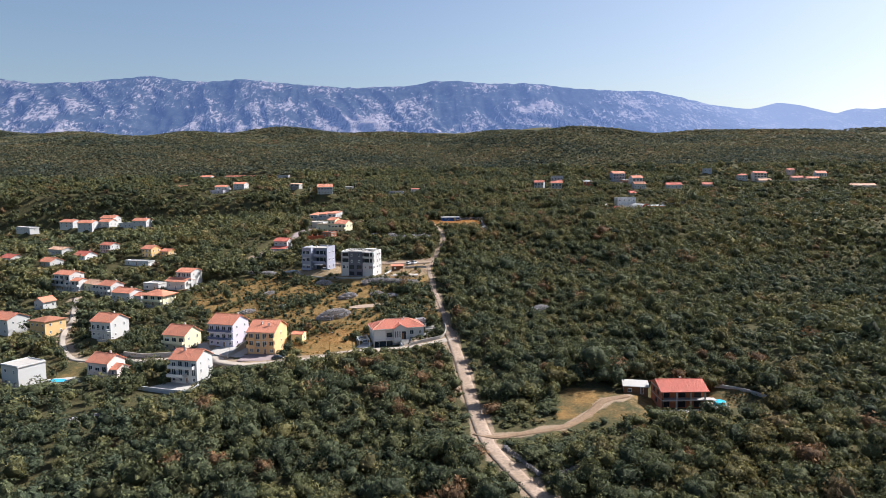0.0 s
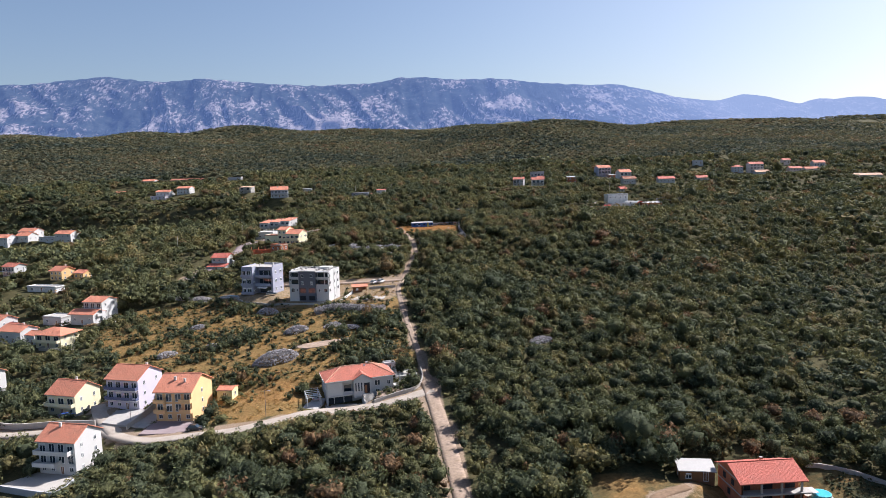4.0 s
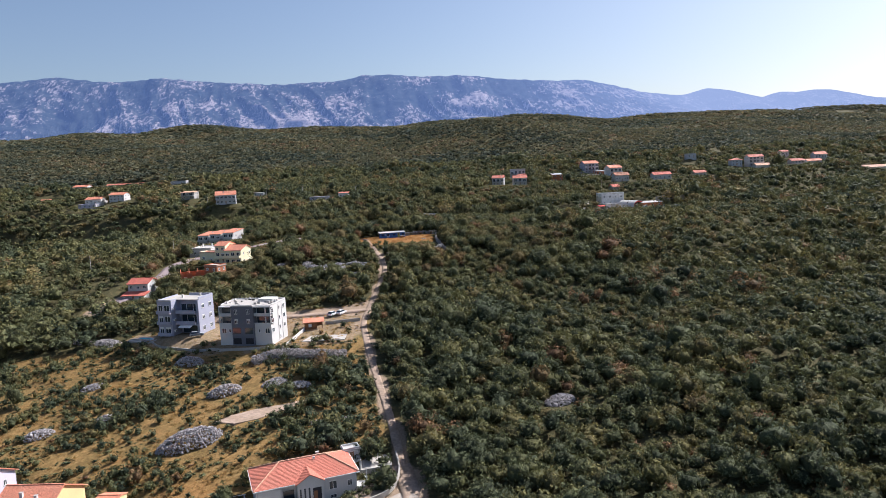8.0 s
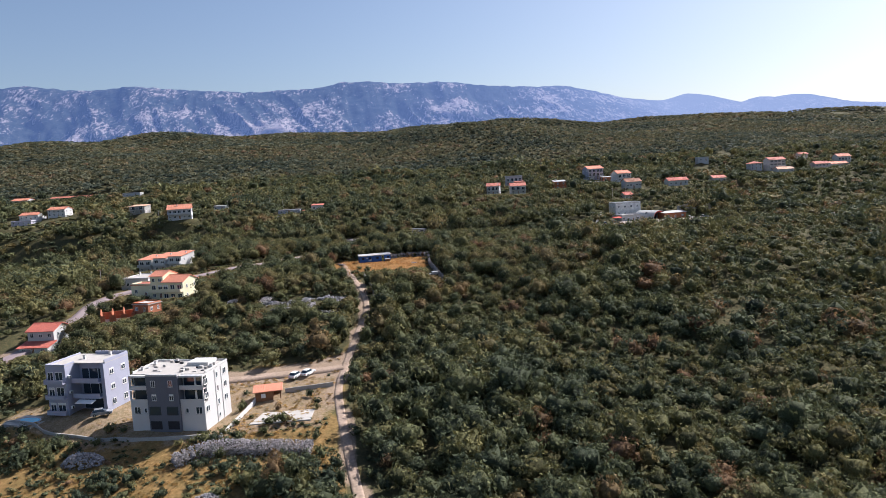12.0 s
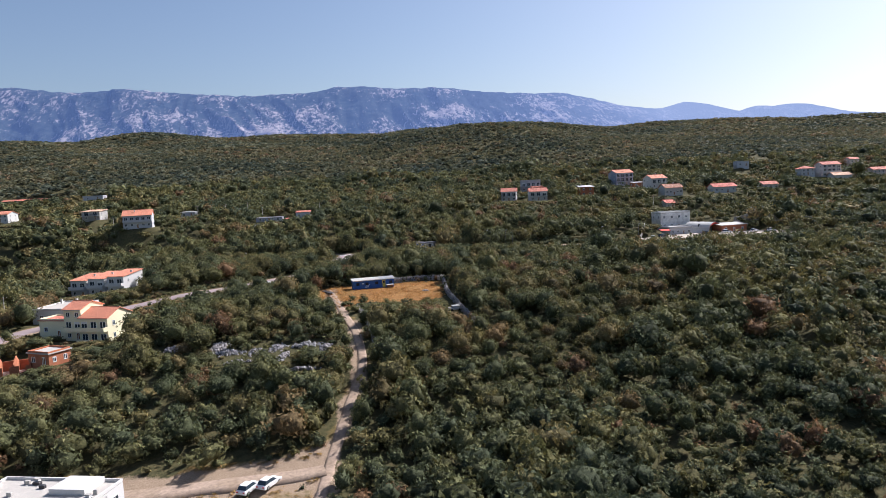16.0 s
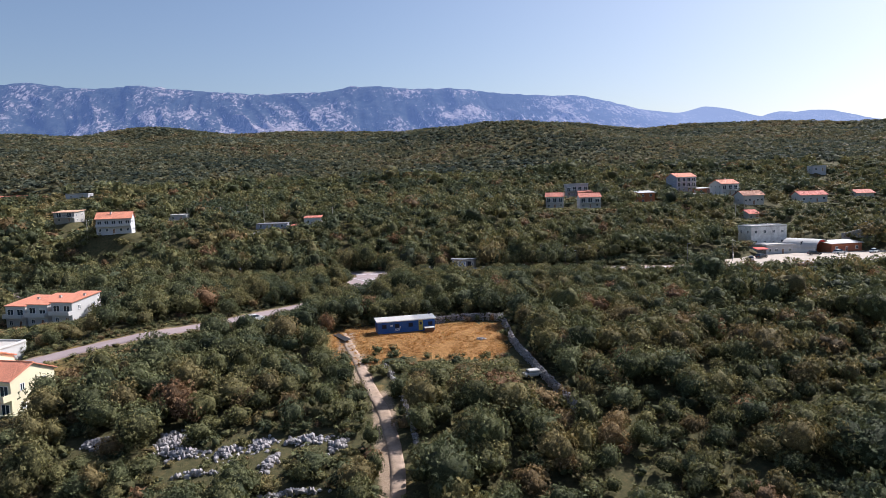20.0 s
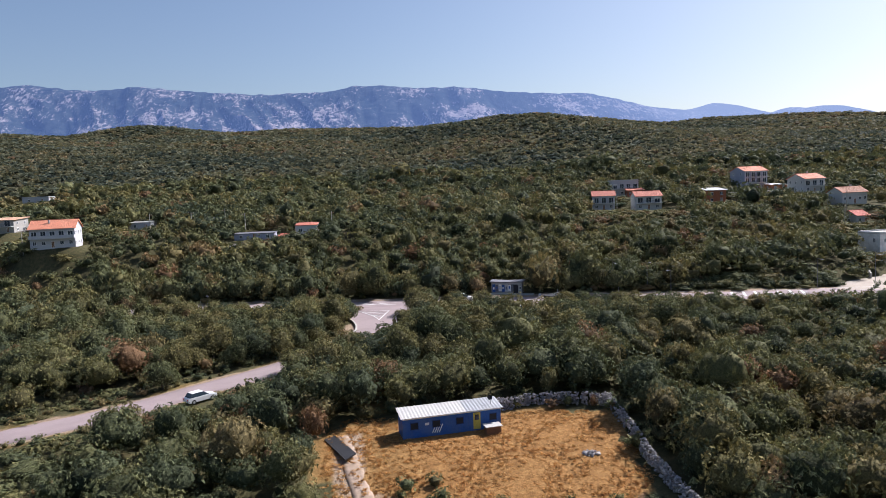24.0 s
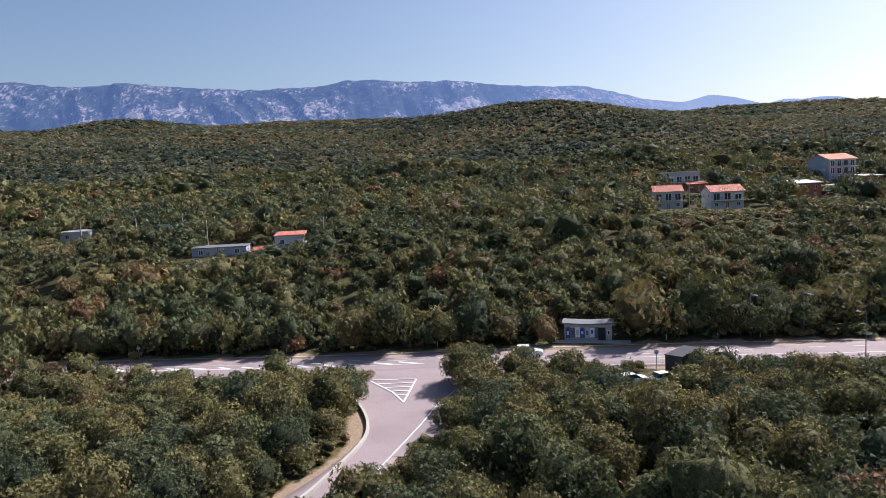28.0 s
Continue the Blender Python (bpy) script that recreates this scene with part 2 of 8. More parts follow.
def pads(x, y):
    """How far the ground is levelled at points of the plan, and to which height."""
    x, y = np.asarray(x, float), np.asarray(y, float)
    weight, total, most = np.zeros(x.shape), np.zeros(x.shape), np.zeros(x.shape)
    for poly, z in PADS:
        px, py = [p[0] for p in poly], [p[1] for p in poly]
        near = (x > min(px) - 9) & (x < max(px) + 9) & (y > min(py) - 9) & (y < max(py) + 9)
        if not near.any():
            continue
        a, b = x[near], y[near]
        w = np.where(inside(poly, a, b), 1.0, np.clip(1 - dist_to(list(poly) + [poly[0]], a, b) / 8, 0, 1) ** 2)
        weight[near] += w**9
        total[near] += w**9 * z
        most[near] = np.maximum(most[near], w)
    for line, half, _ in ROADS:
        near = most > 0
        if near.any():
            most[near] *= np.clip(dist_to(line, x[near], y[near]) - half, 0, 2) / 2
    return most, total / np.maximum(weight, 1e-60)


def lie(x, y):
    """Height of the ground with its levelled plots."""
    x, y = np.asarray(x, float), np.asarray(y, float)
    g = ground_height(x, y)
    w, z = pads(np.atleast_1d(x), np.atleast_1d(y))
    return (np.atleast_1d(g) * (1 - w) + w * z).reshape(np.shape(g))


def gz(x, y):
    return float(lie(x, y))


LOWER_TRACK = ((30, 118), (23.1, 139.4), (17.4, 153.9), (13.7, 165.8), (11.8, 181), (10.7, 197), (9.5, 216), (7.4, 245), (6.4, 256), (5.2, 264))
TRACK = ((5.4, 262), (4.6, 275), (3.2, 289), (1.2, 305), (-0.6, 322), (-2, 338), (-2.2, 350), (0.2, 366), (3, 380), (6.3, 396), (5.6, 411), (3.4, 423), (1, 438), (-1.6, 452))
VILLAGE_ROAD = ((7, 253), (0, 249.6), (-12, 246.6), (-26, 244.6), (-34, 240.6), (-44, 237.2), (-56, 237.3), (-68, 238), (-77, 243), (-85, 249), (-97, 252), (-112, 254), (-124, 258))
VILLAGE_LANE = ((-124, 258), (-142, 263), (-157, 282), (-165, 300), (-168, 311), (-174, 324), (-178, 333), (-184, 346))
SIDE_ROAD = ((-104, 388), (-92, 403), (-86, 419), (-86.5, 433), (-82.5, 443), (-75, 447), (-66, 450.2), (-57, 455.5), (-49.5, 459), (-41, 462.8), (-32, 467.5), (-24, 474), (-15, 481), (-8, 488), (-2, 495.5), (2.3, 504), (4.5, 514), (5.6, 526))
MAIN_ROAD = ((-300, 622), (-200, 590), (-120, 566), (-60, 549), (-33, 543), (-13, 538.2), (6, 534.4), (28, 530.5), (44, 527), (56, 524.2), (74, 519.8), (110, 512.5), (160, 507), (230, 505), (330, 512), (420, 525))
DRIVEWAY = ((10.5, 172), (15, 169.2), (22, 170.3), (34.8, 173.7), (43, 181), (49, 189), (57, 192))
HOUSE_DRIVE = ((-79.0, 245.5), (-84, 252.5), (-89, 260), (-92.5, 267))
APT_LANE = ((-1.5, 362), (-7, 361.2), (-14, 361), (-26, 360.5), (-36, 361), (-52, 366))


def dist_to(line, x, y):
    """How far points lie from a line of the plan."""
    best = np.full(np.shape(x), 1e9)
    for (ax, ay), (bx, by) in zip(line, line[1:]):
        t = np.clip(((x - ax) * (bx - ax) + (y - ay) * (by - ay)) / ((bx - ax) ** 2 + (by - ay) ** 2), 0, 1)
        best = np.minimum(best, np.hypot(x - ax - t * (bx - ax), y - ay - t * (by - ay)))
    return best


def inside(poly, x, y):
    got = np.zeros(np.shape(x), bool)
    for (ax, ay), (bx, by) in zip(poly, poly[1:] + poly[:1]):
        got ^= ((ay > y) != (by > y)) & (x < (bx - ax) * (y - ay) / (by - ay + 1e-9) + ax)
    return got


MEADOW = ((-128, 357), (-80, 352), (-76, 346), (-50, 335), (-3, 333), (-2.5, 300), (2, 280), (-2, 268), (-24, 252), (-50, 255), (-56, 262), (-80, 278), (-110, 300))
FIELD_WALL = ((18.5, 456.5), (24, 457), (29, 456), (33, 454.5), (32.6, 447), (31.8, 438), (32.4, 428), (33.4, 417), (35, 408))
FIELD = ((6, 452), (17.5, 456), (32.4, 453), (31, 436), (27, 430.5), (17, 431.5), (8, 436))
CABIN_GRASS = ((-2.6, 432), (-3.6, 444), (-3.4, 453), (-1, 457), (5, 456.5), (7, 452), (8, 436), (4, 431))
GLADES = ((-36.5, 393, 1.2, 2.6), (-54.5, 444, 3.2, 6.0), (-53, 437, 2.4, 3.0), (48, 490, 2.6, 1.6), (50, 482, 4.4, 1.8), (60, 487, 4.4, 1.8), (44, 498, 1.3, 1.2), (99, 575, 3.0, 2.2), (63, 565, 2.2, 1.8), (-9, 462, 2.0, 1.5), (3, 461, 2.2, 1.4))
PLOT = ((33, 177), (36, 199), (50, 200), (62, 196), (92, 196), (96, 186), (82, 178), (62, 174), (44, 175))
APT_YARD = ((-86, 352), (-80, 348), (-50, 330), (-22, 329), (-4, 329), (-2, 368), (-30, 363.5), (-50, 369), (-60, 366), (-80, 362))
VILLAGE = ((-78, 236), (-52, 240), (-50, 262), (-85, 276), (-100, 292), (-125, 290), (-165, 305), (-175, 290), (-150, 240), (-120, 232), (-96, 238), (-96, 224), (-78, 224))
DRY_YARD = ((-57, 246.5), (-45, 241.5), (-32, 244.5), (-30.5, 259), (-34, 268), (-46, 266), (-56, 258))
JUNCTION = ((3.6, 507), (5.4, 514), (6.8, 524))
ROADS = ((JUNCTION, 5.2, 6.6), (LOWER_TRACK, 2.1, 3.1), (TRACK, 0.8, 2.0), (VILLAGE_ROAD, 2.4, 3.4), (VILLAGE_LANE, 1.5, 2.4), (SIDE_ROAD, 2.9, 4.1), (MAIN_ROAD, 6.0, 6.6), (DRIVEWAY, 1.0, 2.0), (APT_LANE, 3.0, 3.6), (HOUSE_DRIVE, 2.8, 3.6))

# ---------------------------------------------------------------- helpers for meshes


def part(name, bm, material, parent, label=""):
    """Links a bmesh as one mesh object under a thing or a part."""
    me = bpy.data.meshes.new(name)
    bm.to_mesh(me)
    bm.free()
    me.materials.append(material)
    ob = new(name, me)
    ob.parent = parent
    return tagged(ob, label)


def share(name, me, parent, m, label=""):
    """A part that shares its mesh with its like, at the pose m under its parent."""
    ob = new(name, me)
    ob.parent, ob.matrix_local = parent, m
    return tagged(ob, label)


def box(bm, x0, x1, y0, y1, z0, z1, bevel=0.0):
    made = bmesh.ops.create_cube(bm, size=1, matrix=Matrix.LocRotScale(((x0 + x1) / 2, (y0 + y1) / 2, (z0 + z1) / 2), None, (x1 - x0, y1 - y0, z1 - z0)))
    if bevel:
        edges = {e for v in made["verts"] for e in v.link_edges}
        bmesh.ops.bevel(bm, geom=list(edges), offset=bevel, segments=1, affect="EDGES")
    return bm


def boxed(*spans, bevel=0.0):
    bm = bmesh.new()
    for s in spans:
        box(bm, *s, bevel=bevel)
    return bm


def tube(bm, x, y, z0, z1, r0, r1, seg=8):
    bmesh.ops.create_cone(bm, cap_ends=True, segments=seg, radius1=r0, radius2=r1, depth=z1 - z0, matrix=Matrix.Translation((x, y, (z0 + z1) / 2)))
    return bm


def solid(verts, faces):
    bm = bmesh.new()
    vs = [bm.verts.new(v) for v in verts]
    for f in faces:
        bm.faces.new([vs[i] for i in f])
    bmesh.ops.recalc_face_normals(bm, faces=bm.faces)
    return bm


def ico(sub):
    bm = bmesh.new()
    bmesh.ops.create_icosphere(bm, subdivisions=max(1, sub), radius=1)
    v = np.array([p.co[:] for p in bm.verts])
    f = np.array([[p.index for p in q.verts] for q in bm.faces])
    bm.free()
    return v, f


def empty(name, m, label, category, group=""):
    ob = new(name)
    ob.matrix_basis = m
    ob.empty_display_size = 0.3
    return tagged(ob, label, category, group)


def fast_mesh(name, verts, faces, material, smooth=False, tint=None):
    """A large mesh from arrays; every face has as many corners as the array has columns."""
    me = bpy.data.meshes.new(name)
    n, k = faces.shape
    me.vertices.add(len(verts))
    me.vertices.foreach_set("co", np.ascontiguousarray(verts, np.float32).ravel())
    me.loops.add(n * k)
    me.loops.foreach_set("vertex_index", np.ascontiguousarray(faces, np.int32).ravel())
    me.polygons.add(n)
    me.polygons.foreach_set("loop_start", np.arange(0, n * k, k, dtype=np.int32))
    me.polygons.foreach_set("use_smooth", np.full(n, smooth))
    me.materials.append(material)
    for key, values in (tint or {}).items():
        a = me.attributes.new(key, "FLOAT", "POINT")
        a.data.foreach_set("value", np.ascontiguousarray(values, np.float32).ravel())
    me.update(calc_edges=True)
    return new(name, me)


# ---------------------------------------------------------------- mountains
CREST_X = (-3700, -2854, -2634, -2337, -2112, -1900, -1820, -1640, -1540, -1230, -980, -760, -600, -480, -130, -60, -15, 60, 150, 250, 340, 480, 650, 720, 860, 1030, 1200, 1280, 1430, 1490, 1630, 1740, 1815, 2047, 2150, 2210, 2290, 2345, 2440, 2550, 2670, 2750, 2830, 2880, 2960, 3100, 3170, 3300, 3500, 4300)
CREST_Z = (700, 776, 747, 749, 770, 788, 783, 757, 748, 763, 733, 718, 704, 702, 714, 724, 743, 741, 743, 734, 727, 723, 723, 718, 697, 684, 672, 667, 668, 664, 630, 604, 584, 551, 545, 552, 574, 584, 572, 545, 515, 512, 535, 543, 533, 548, 549, 525, 485, 440)
mx = np.arange(-3700, 4300, 12.0)
mv = np.linspace(0, 1, 84)


def field(u, v, seed):
    """Smooth random values between -1 and 1 on a unit grid."""
    g = np.random.default_rng(seed).uniform(-1, 1, (97, 89))
    i, j = np.floor(u).astype(int), np.floor(v).astype(int)
    a, b = u - i, v - j
    a, b = a * a * (3 - 2 * a), b * b * (3 - 2 * b)
    at = lambda p, q: g[(i + p) % 97, (j + q) % 89]
    return (at(0, 0) * (1 - a) + at(1, 0) * a) * (1 - b) + (at(0, 1) * (1 - a) + at(1, 1) * a) * b


def ribs(u, v, seed):
    """Ribs and gullies that run down a slope, from broad spurs to small ones."""
    out = 0
    u = u + 120 * field(u / 500, v * 3, seed)
    for k, (length, gain, down) in enumerate(((420, 0.8, 1.3), (190, 0.6, 2.6), (88, 0.45, 6), (42, 0.3, 13))):
        out = out + gain * (0.55 - 1.8 * np.abs(field(u / length, v * down + 7 * k, seed + 1 + k)))
    return out


MX, MV = np.meshgrid(mx, mv)
kern = np.array((0.25, 0.5, 0.25))
crest = np.convolve(np.pad(np.interp(mx, CREST_X, CREST_Z), 1, mode="edge"), kern, "valid")
calm = np.interp(mx, (-3700, 600, 1500, 2100), (1.0, 1.0, 0.7, 0.25))
crest = crest + calm * (2.2 * np.sin(mx / 31 + 2 * np.sin(mx / 90)) + 1.5 * np.sin(mx / 13))
fold = ribs(MX - 520 * (1 - MV), MV, 7) * calm[None]
body = np.clip(np.sin(MV * math.pi), 0, 1) ** 0.7
climb = np.interp(MV, (0, 0.3, 0.55, 0.8, 0.93, 1.0), (0, 0.17, 0.42, 0.78, 0.965, 1.0))
MZ = 130 + (crest - 130) * climb + 17 * fold * body
MY = 3000 + 1600 * MV - 62 * fold * body
rear = np.stack([mx, mx * 0 + 4850, np.full(len(mx), 130.0)], -1)
mtv = np.concatenate([np.stack([MX, MY, MZ], -1).reshape(-1, 3), rear])
n_m = len(mx)
ii = (np.arange(len(mv))[:, None] * n_m + np.arange(n_m - 1)).ravel()
mtf = np.stack([ii, ii + 1, ii + n_m + 1, ii + n_m], 1)
spur = np.concatenate([np.clip(0.5 + 0.28 * fold + 0.75 * (0.5 - MV), 0, 1).ravel(), np.zeros(n_m)])
# share of painted haze at each point, growing towards the range's right end
haze_share = np.concatenate([np.broadcast_to(np.interp(mx, (-3000, 0, 1000, 1700, 2100), (0.32, 0.36, 0.48, 0.68, 0.86)), MX.shape).ravel(), np.full(n_m, 0.4)])


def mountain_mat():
    """Bare limestone and scrub; the blue haze of distance is painted on as emission, mixed in by each point's air
    value.
    """
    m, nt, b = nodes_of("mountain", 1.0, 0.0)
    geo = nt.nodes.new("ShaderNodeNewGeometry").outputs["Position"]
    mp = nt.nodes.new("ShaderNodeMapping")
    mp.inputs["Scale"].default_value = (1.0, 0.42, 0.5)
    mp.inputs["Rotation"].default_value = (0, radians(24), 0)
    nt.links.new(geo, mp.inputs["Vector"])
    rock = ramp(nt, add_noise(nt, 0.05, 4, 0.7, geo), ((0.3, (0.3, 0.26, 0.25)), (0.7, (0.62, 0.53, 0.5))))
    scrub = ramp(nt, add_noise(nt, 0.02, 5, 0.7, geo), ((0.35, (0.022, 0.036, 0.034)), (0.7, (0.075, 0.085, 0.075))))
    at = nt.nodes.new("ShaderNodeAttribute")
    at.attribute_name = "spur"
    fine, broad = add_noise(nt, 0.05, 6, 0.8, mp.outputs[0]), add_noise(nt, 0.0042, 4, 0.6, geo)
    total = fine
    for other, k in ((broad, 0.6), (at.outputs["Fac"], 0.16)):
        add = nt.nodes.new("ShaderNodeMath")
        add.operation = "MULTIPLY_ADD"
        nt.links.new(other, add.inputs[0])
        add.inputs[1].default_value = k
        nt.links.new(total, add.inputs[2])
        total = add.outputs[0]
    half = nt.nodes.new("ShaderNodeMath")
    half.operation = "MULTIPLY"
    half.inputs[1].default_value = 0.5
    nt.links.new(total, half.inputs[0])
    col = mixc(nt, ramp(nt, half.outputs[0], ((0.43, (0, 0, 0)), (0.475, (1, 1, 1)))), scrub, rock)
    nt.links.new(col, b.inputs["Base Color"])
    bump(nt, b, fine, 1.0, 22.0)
    # surface glow that stands in for the blue air before the range
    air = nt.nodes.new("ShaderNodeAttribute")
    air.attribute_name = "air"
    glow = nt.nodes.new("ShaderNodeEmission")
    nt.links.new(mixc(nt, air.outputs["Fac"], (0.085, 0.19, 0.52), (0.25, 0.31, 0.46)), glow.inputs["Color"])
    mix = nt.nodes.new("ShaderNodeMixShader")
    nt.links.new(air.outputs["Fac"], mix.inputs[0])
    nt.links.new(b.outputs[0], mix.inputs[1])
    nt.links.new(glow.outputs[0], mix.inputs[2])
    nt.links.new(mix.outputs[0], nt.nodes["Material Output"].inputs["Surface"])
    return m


mountain = fast_mesh("backdrop_mountains", mtv, mtf, mountain_mat(), True, {"spur": spur, "air": haze_share})
tagged(mountain, "long limestone mountain range with painted blue distance haze", "mountains", kind="structure")

# ---------------------------------------------------------------- roads


def smooth_line(line, step=2.0):
    """Points every step along a rounded line, with the way across at each."""
    p = np.array([line[0]] + list(line) + [line[-1]], float)
    out = []
    for a, b, c, d in zip(p, p[1:], p[2:], p[3:]):
        n = max(2, int(np.hypot(*(c - b)) / step))
        t = np.arange(n)[:, None] / n
        out.append(0.5 * (2 * b + (c - a) * t + (2 * a - 5 * b + 4 * c - d) * t**2 + (3 * b - a - 3 * c + d) * t**3))
    out = np.concatenate(out + [p[-1:]])
    way = np.gradient(out, axis=0)
    way /= np.hypot(way[:, 0], way[:, 1])[:, None] + 1e-9
    return out, np.stack([way[:, 1], -way[:, 0]], 1)


def ribbon(line, half, lift, skirt=0.6, wobble=0.0, offset=0.0, step=2.0):
    """Vertices and faces of a road: level across, rounded off and sunk at both sides."""
    pts, side = smooth_line(line, step)
    z = ground_height(pts[:, 0], pts[:, 1]) + lift
    r = np.random.default_rng(len(pts))
    k = np.array((-1.06, -1, -0.5, 0, 0.5, 1, 1.06)) if skirt else np.array((-1.0, 1.0))
    dz = np.array((-skirt, 0, 0.04, 0.06, 0.04, 0, -skirt)) if skirt else np.zeros(2)
    w = half * (1 + wobble * r.uniform(-1, 1, (len(pts), 1)))
    across = k[None] * w + offset
    v = np.concatenate([pts[:, None] + side[:, None] * across[..., None], (z[:, None] + dz)[..., None]], -1)
    n = len(k)
    i = (np.arange(len(pts) - 1)[:, None] * n + np.arange(n - 1)).ravel()
    return v.reshape(-1, 3), np.stack([i, i + 1, i + n + 1, i + n], 1)


def road(name, label, line, half, lift, material, wobble=0.0):
    v, f = ribbon(line, half, lift, wobble=wobble)
    return tagged(fast_mesh(name, v, f, material, True), label, "road", kind="structure")


road("road_main", "grey asphalt main road with white lane markings", MAIN_ROAD, 6.0, 0.05, ASPHALT)
road("road_side", "narrow asphalt side road through the scrub", SIDE_ROAD, 2.9, 0.05, ASPHALT, 0.02)
road("road_village", "pale worn village road past the houses", VILLAGE_ROAD, 2.3, 0.06, PALE_ROAD, 0.05)
road("road_village_lane", "narrow pale concrete lane climbing between the houses", VILLAGE_LANE, 1.45, 0.06, PALE_ROAD, 0.05)
road("road_lower_track", "wide pale dirt track winding up to the houses", LOWER_TRACK, 1.95, 0.05, DIRT, 0.03)
road("road_driveway", "tan dirt driveway to the brick house", DRIVEWAY, 1.1, 0.05, TAN_DIRT, 0.12)
road("road_lane", "wide dirt lane beside the apartment blocks", APT_LANE, 3.0, 0.03, DIRT, 0.1)

# ---------------------------------------------------------------- houses
CLEAR = []
OUTLOOK = []  # low growth in front of buildings: middle, half width, how fast it rises


def plot(x, y, z, rot, w, d, edge=1.2, rise=0.3):
    """Levels the ground under a building and keeps the growth below its front low."""
    c, s = math.cos(radians(rot)), math.sin(radians(rot))
    PADS.append(([(x + u * c - v * s, y + u * s + v * c) for u, v in ((-w / 2 - edge, -d / 2 - edge), (w / 2 + edge, -d / 2 - edge), (w / 2 + edge, d / 2 + edge), (-w / 2 - edge, d / 2 + edge))], z - 0.06))
    OUTLOOK.append((x, y - d / 2, w / 2 + 1.5, rise))


SHARED = {}


def window_meshes(w, h):
    """Frame with mullion and sill, pane and blind of a window, made once for each size."""
    key = (round(w, 2), round(h, 2))
    if key not in SHARED:
        t = 0.09
        xs = [-w / 2, -w / 2 + t] + ([-t / 2, t / 2] if w > 0.8 else []) + [w / 2 - t, w / 2]
        zs = [-h / 2, -h / 2 + t, h / 2 - t, h / 2]
        bars = bmesh.new()
        grid = [[bars.verts.new((a, -0.05, b)) for b in zs] for a in xs]
        cells = [bars.faces.new((grid[i][j], grid[i + 1][j], grid[i + 1][j + 1], grid[i][j + 1])) for i in range(len(xs) - 1) for j in range(3) if j != 1 or i % 2 == 0]
        ext = bmesh.ops.extrude_face_region(bars, geom=cells)
        bmesh.ops.translate(bars, verts=[e for e in ext["geom"] if isinstance(e, bmesh.types.BMVert)], vec=(0, 0.09, 0))
        bmesh.ops.recalc_face_normals(bars, faces=bars.faces)
        got = []
        for bm, mat in ((bars, FRAME), (boxed((-w / 2 + t, w / 2 - t, -0.018, 0.035, -h / 2 + t, h / 2 - t)), GLASS), (boxed((-w / 2 + t, w / 2 - t, -0.035, 0.03, -h / 2 + t, h / 2 - t)), BLIND), (boxed((-w / 2 - 0.08, w / 2 + 0.08, -0.12, 0.04, -h / 2 - 0.06, -h / 2 - 0.002)), PALE_CONCRETE)):
            me = bpy.data.meshes.new("window")
            bm.to_mesh(me)
            bm.free()
            me.materials.append(mat)
            got.append(me)
        SHARED[key] = got
    return SHARED[key]


def window(parent, face, w=1.1, h=1.3, blind=False, name="window"):
    frame_me, pane_me, blind_me, sill_me = window_meshes(w, h)
    ob = share(name, frame_me, parent, face)
    share("sill", sill_me, ob, Matrix())
    share("pane", pane_me, ob, Matrix())
    if blind:
        share("blind", blind_me, ob, Matrix.Translation((0, 0, 0.35 * h)) @ Matrix.Diagonal((1, 1, 0.3, 1)), "lowered pale roller blind")
    return ob


def face_pose(side, w, d, u, z):
    """Pose of a thing on a wall: u metres along it from its middle, seen from outside, at height z."""
    return {"front": pose(u, -d / 2, z), "right": pose(w / 2, u, z, 0, 0, 90), "left": pose(-w / 2, -u, z, 0, 0, -90), "back": pose(-u, d / 2, z, 0, 0, 180)}[side]


def gable_walls(w, d, h, rise, sink=2.2):
    v = [(sx * w / 2, sy * d / 2, z) for z in (-sink, h) for sx in (-1, 1) for sy in (-1, 1)]
    v += [(-w / 2, 0, h + rise), (w / 2, 0, h + rise)]
    f = [(0, 1, 3, 2), (0, 2, 6, 4), (1, 5, 7, 3), (0, 4, 8, 5, 1), (2, 3, 7, 9, 6), (4, 6, 9, 8), (5, 8, 9, 7)]
    return solid(v, f)


def gable_roof(w, d, h, rise, over, thick=0.2):
    s = rise / (d / 2)
    y, x = d / 2 + over, w / 2 + over * 0.8
    low, top = h - s * over + 0.05, h + rise + 0.05
    sec = [(-y, low), (0, top), (y, low), (y, low + thick), (0, top + thick), (-y, low + thick)]
    v = [(sx * x, a, b) for sx in (-1, 1) for a, b in sec]
    f = [(0, 1, 7, 6), (1, 2, 8, 7), (2, 3, 9, 8), (3, 4, 10, 9), (4, 5, 11, 10), (5, 0, 6, 11), (0, 5, 4, 1), (1, 4, 3, 2), (6, 7, 10, 11), (7, 8, 9, 10)]
    return solid(v, f)


def hip_roof(w, d, h, rise, over, thick=0.2):
    x, y = w / 2 + over, d / 2 + over
    r = max(0.2, w / 2 - d / 2)
    v = [(sx * x, sy * y, z) for z in (h - 0.1, h - 0.1 + thick) for sx, sy in ((-1, -1), (1, -1), (1, 1), (-1, 1))] + [(-r, 0, h + rise), (r, 0, h + rise)]
    f = [(3, 2, 1, 0), (0, 1, 5, 4), (1, 2, 6, 5), (2, 3, 7, 6), (3, 0, 4, 7), (4, 5, 9, 8), (5, 6, 9), (6, 7, 8, 9), (7, 4, 8)]
    return solid(v, f)


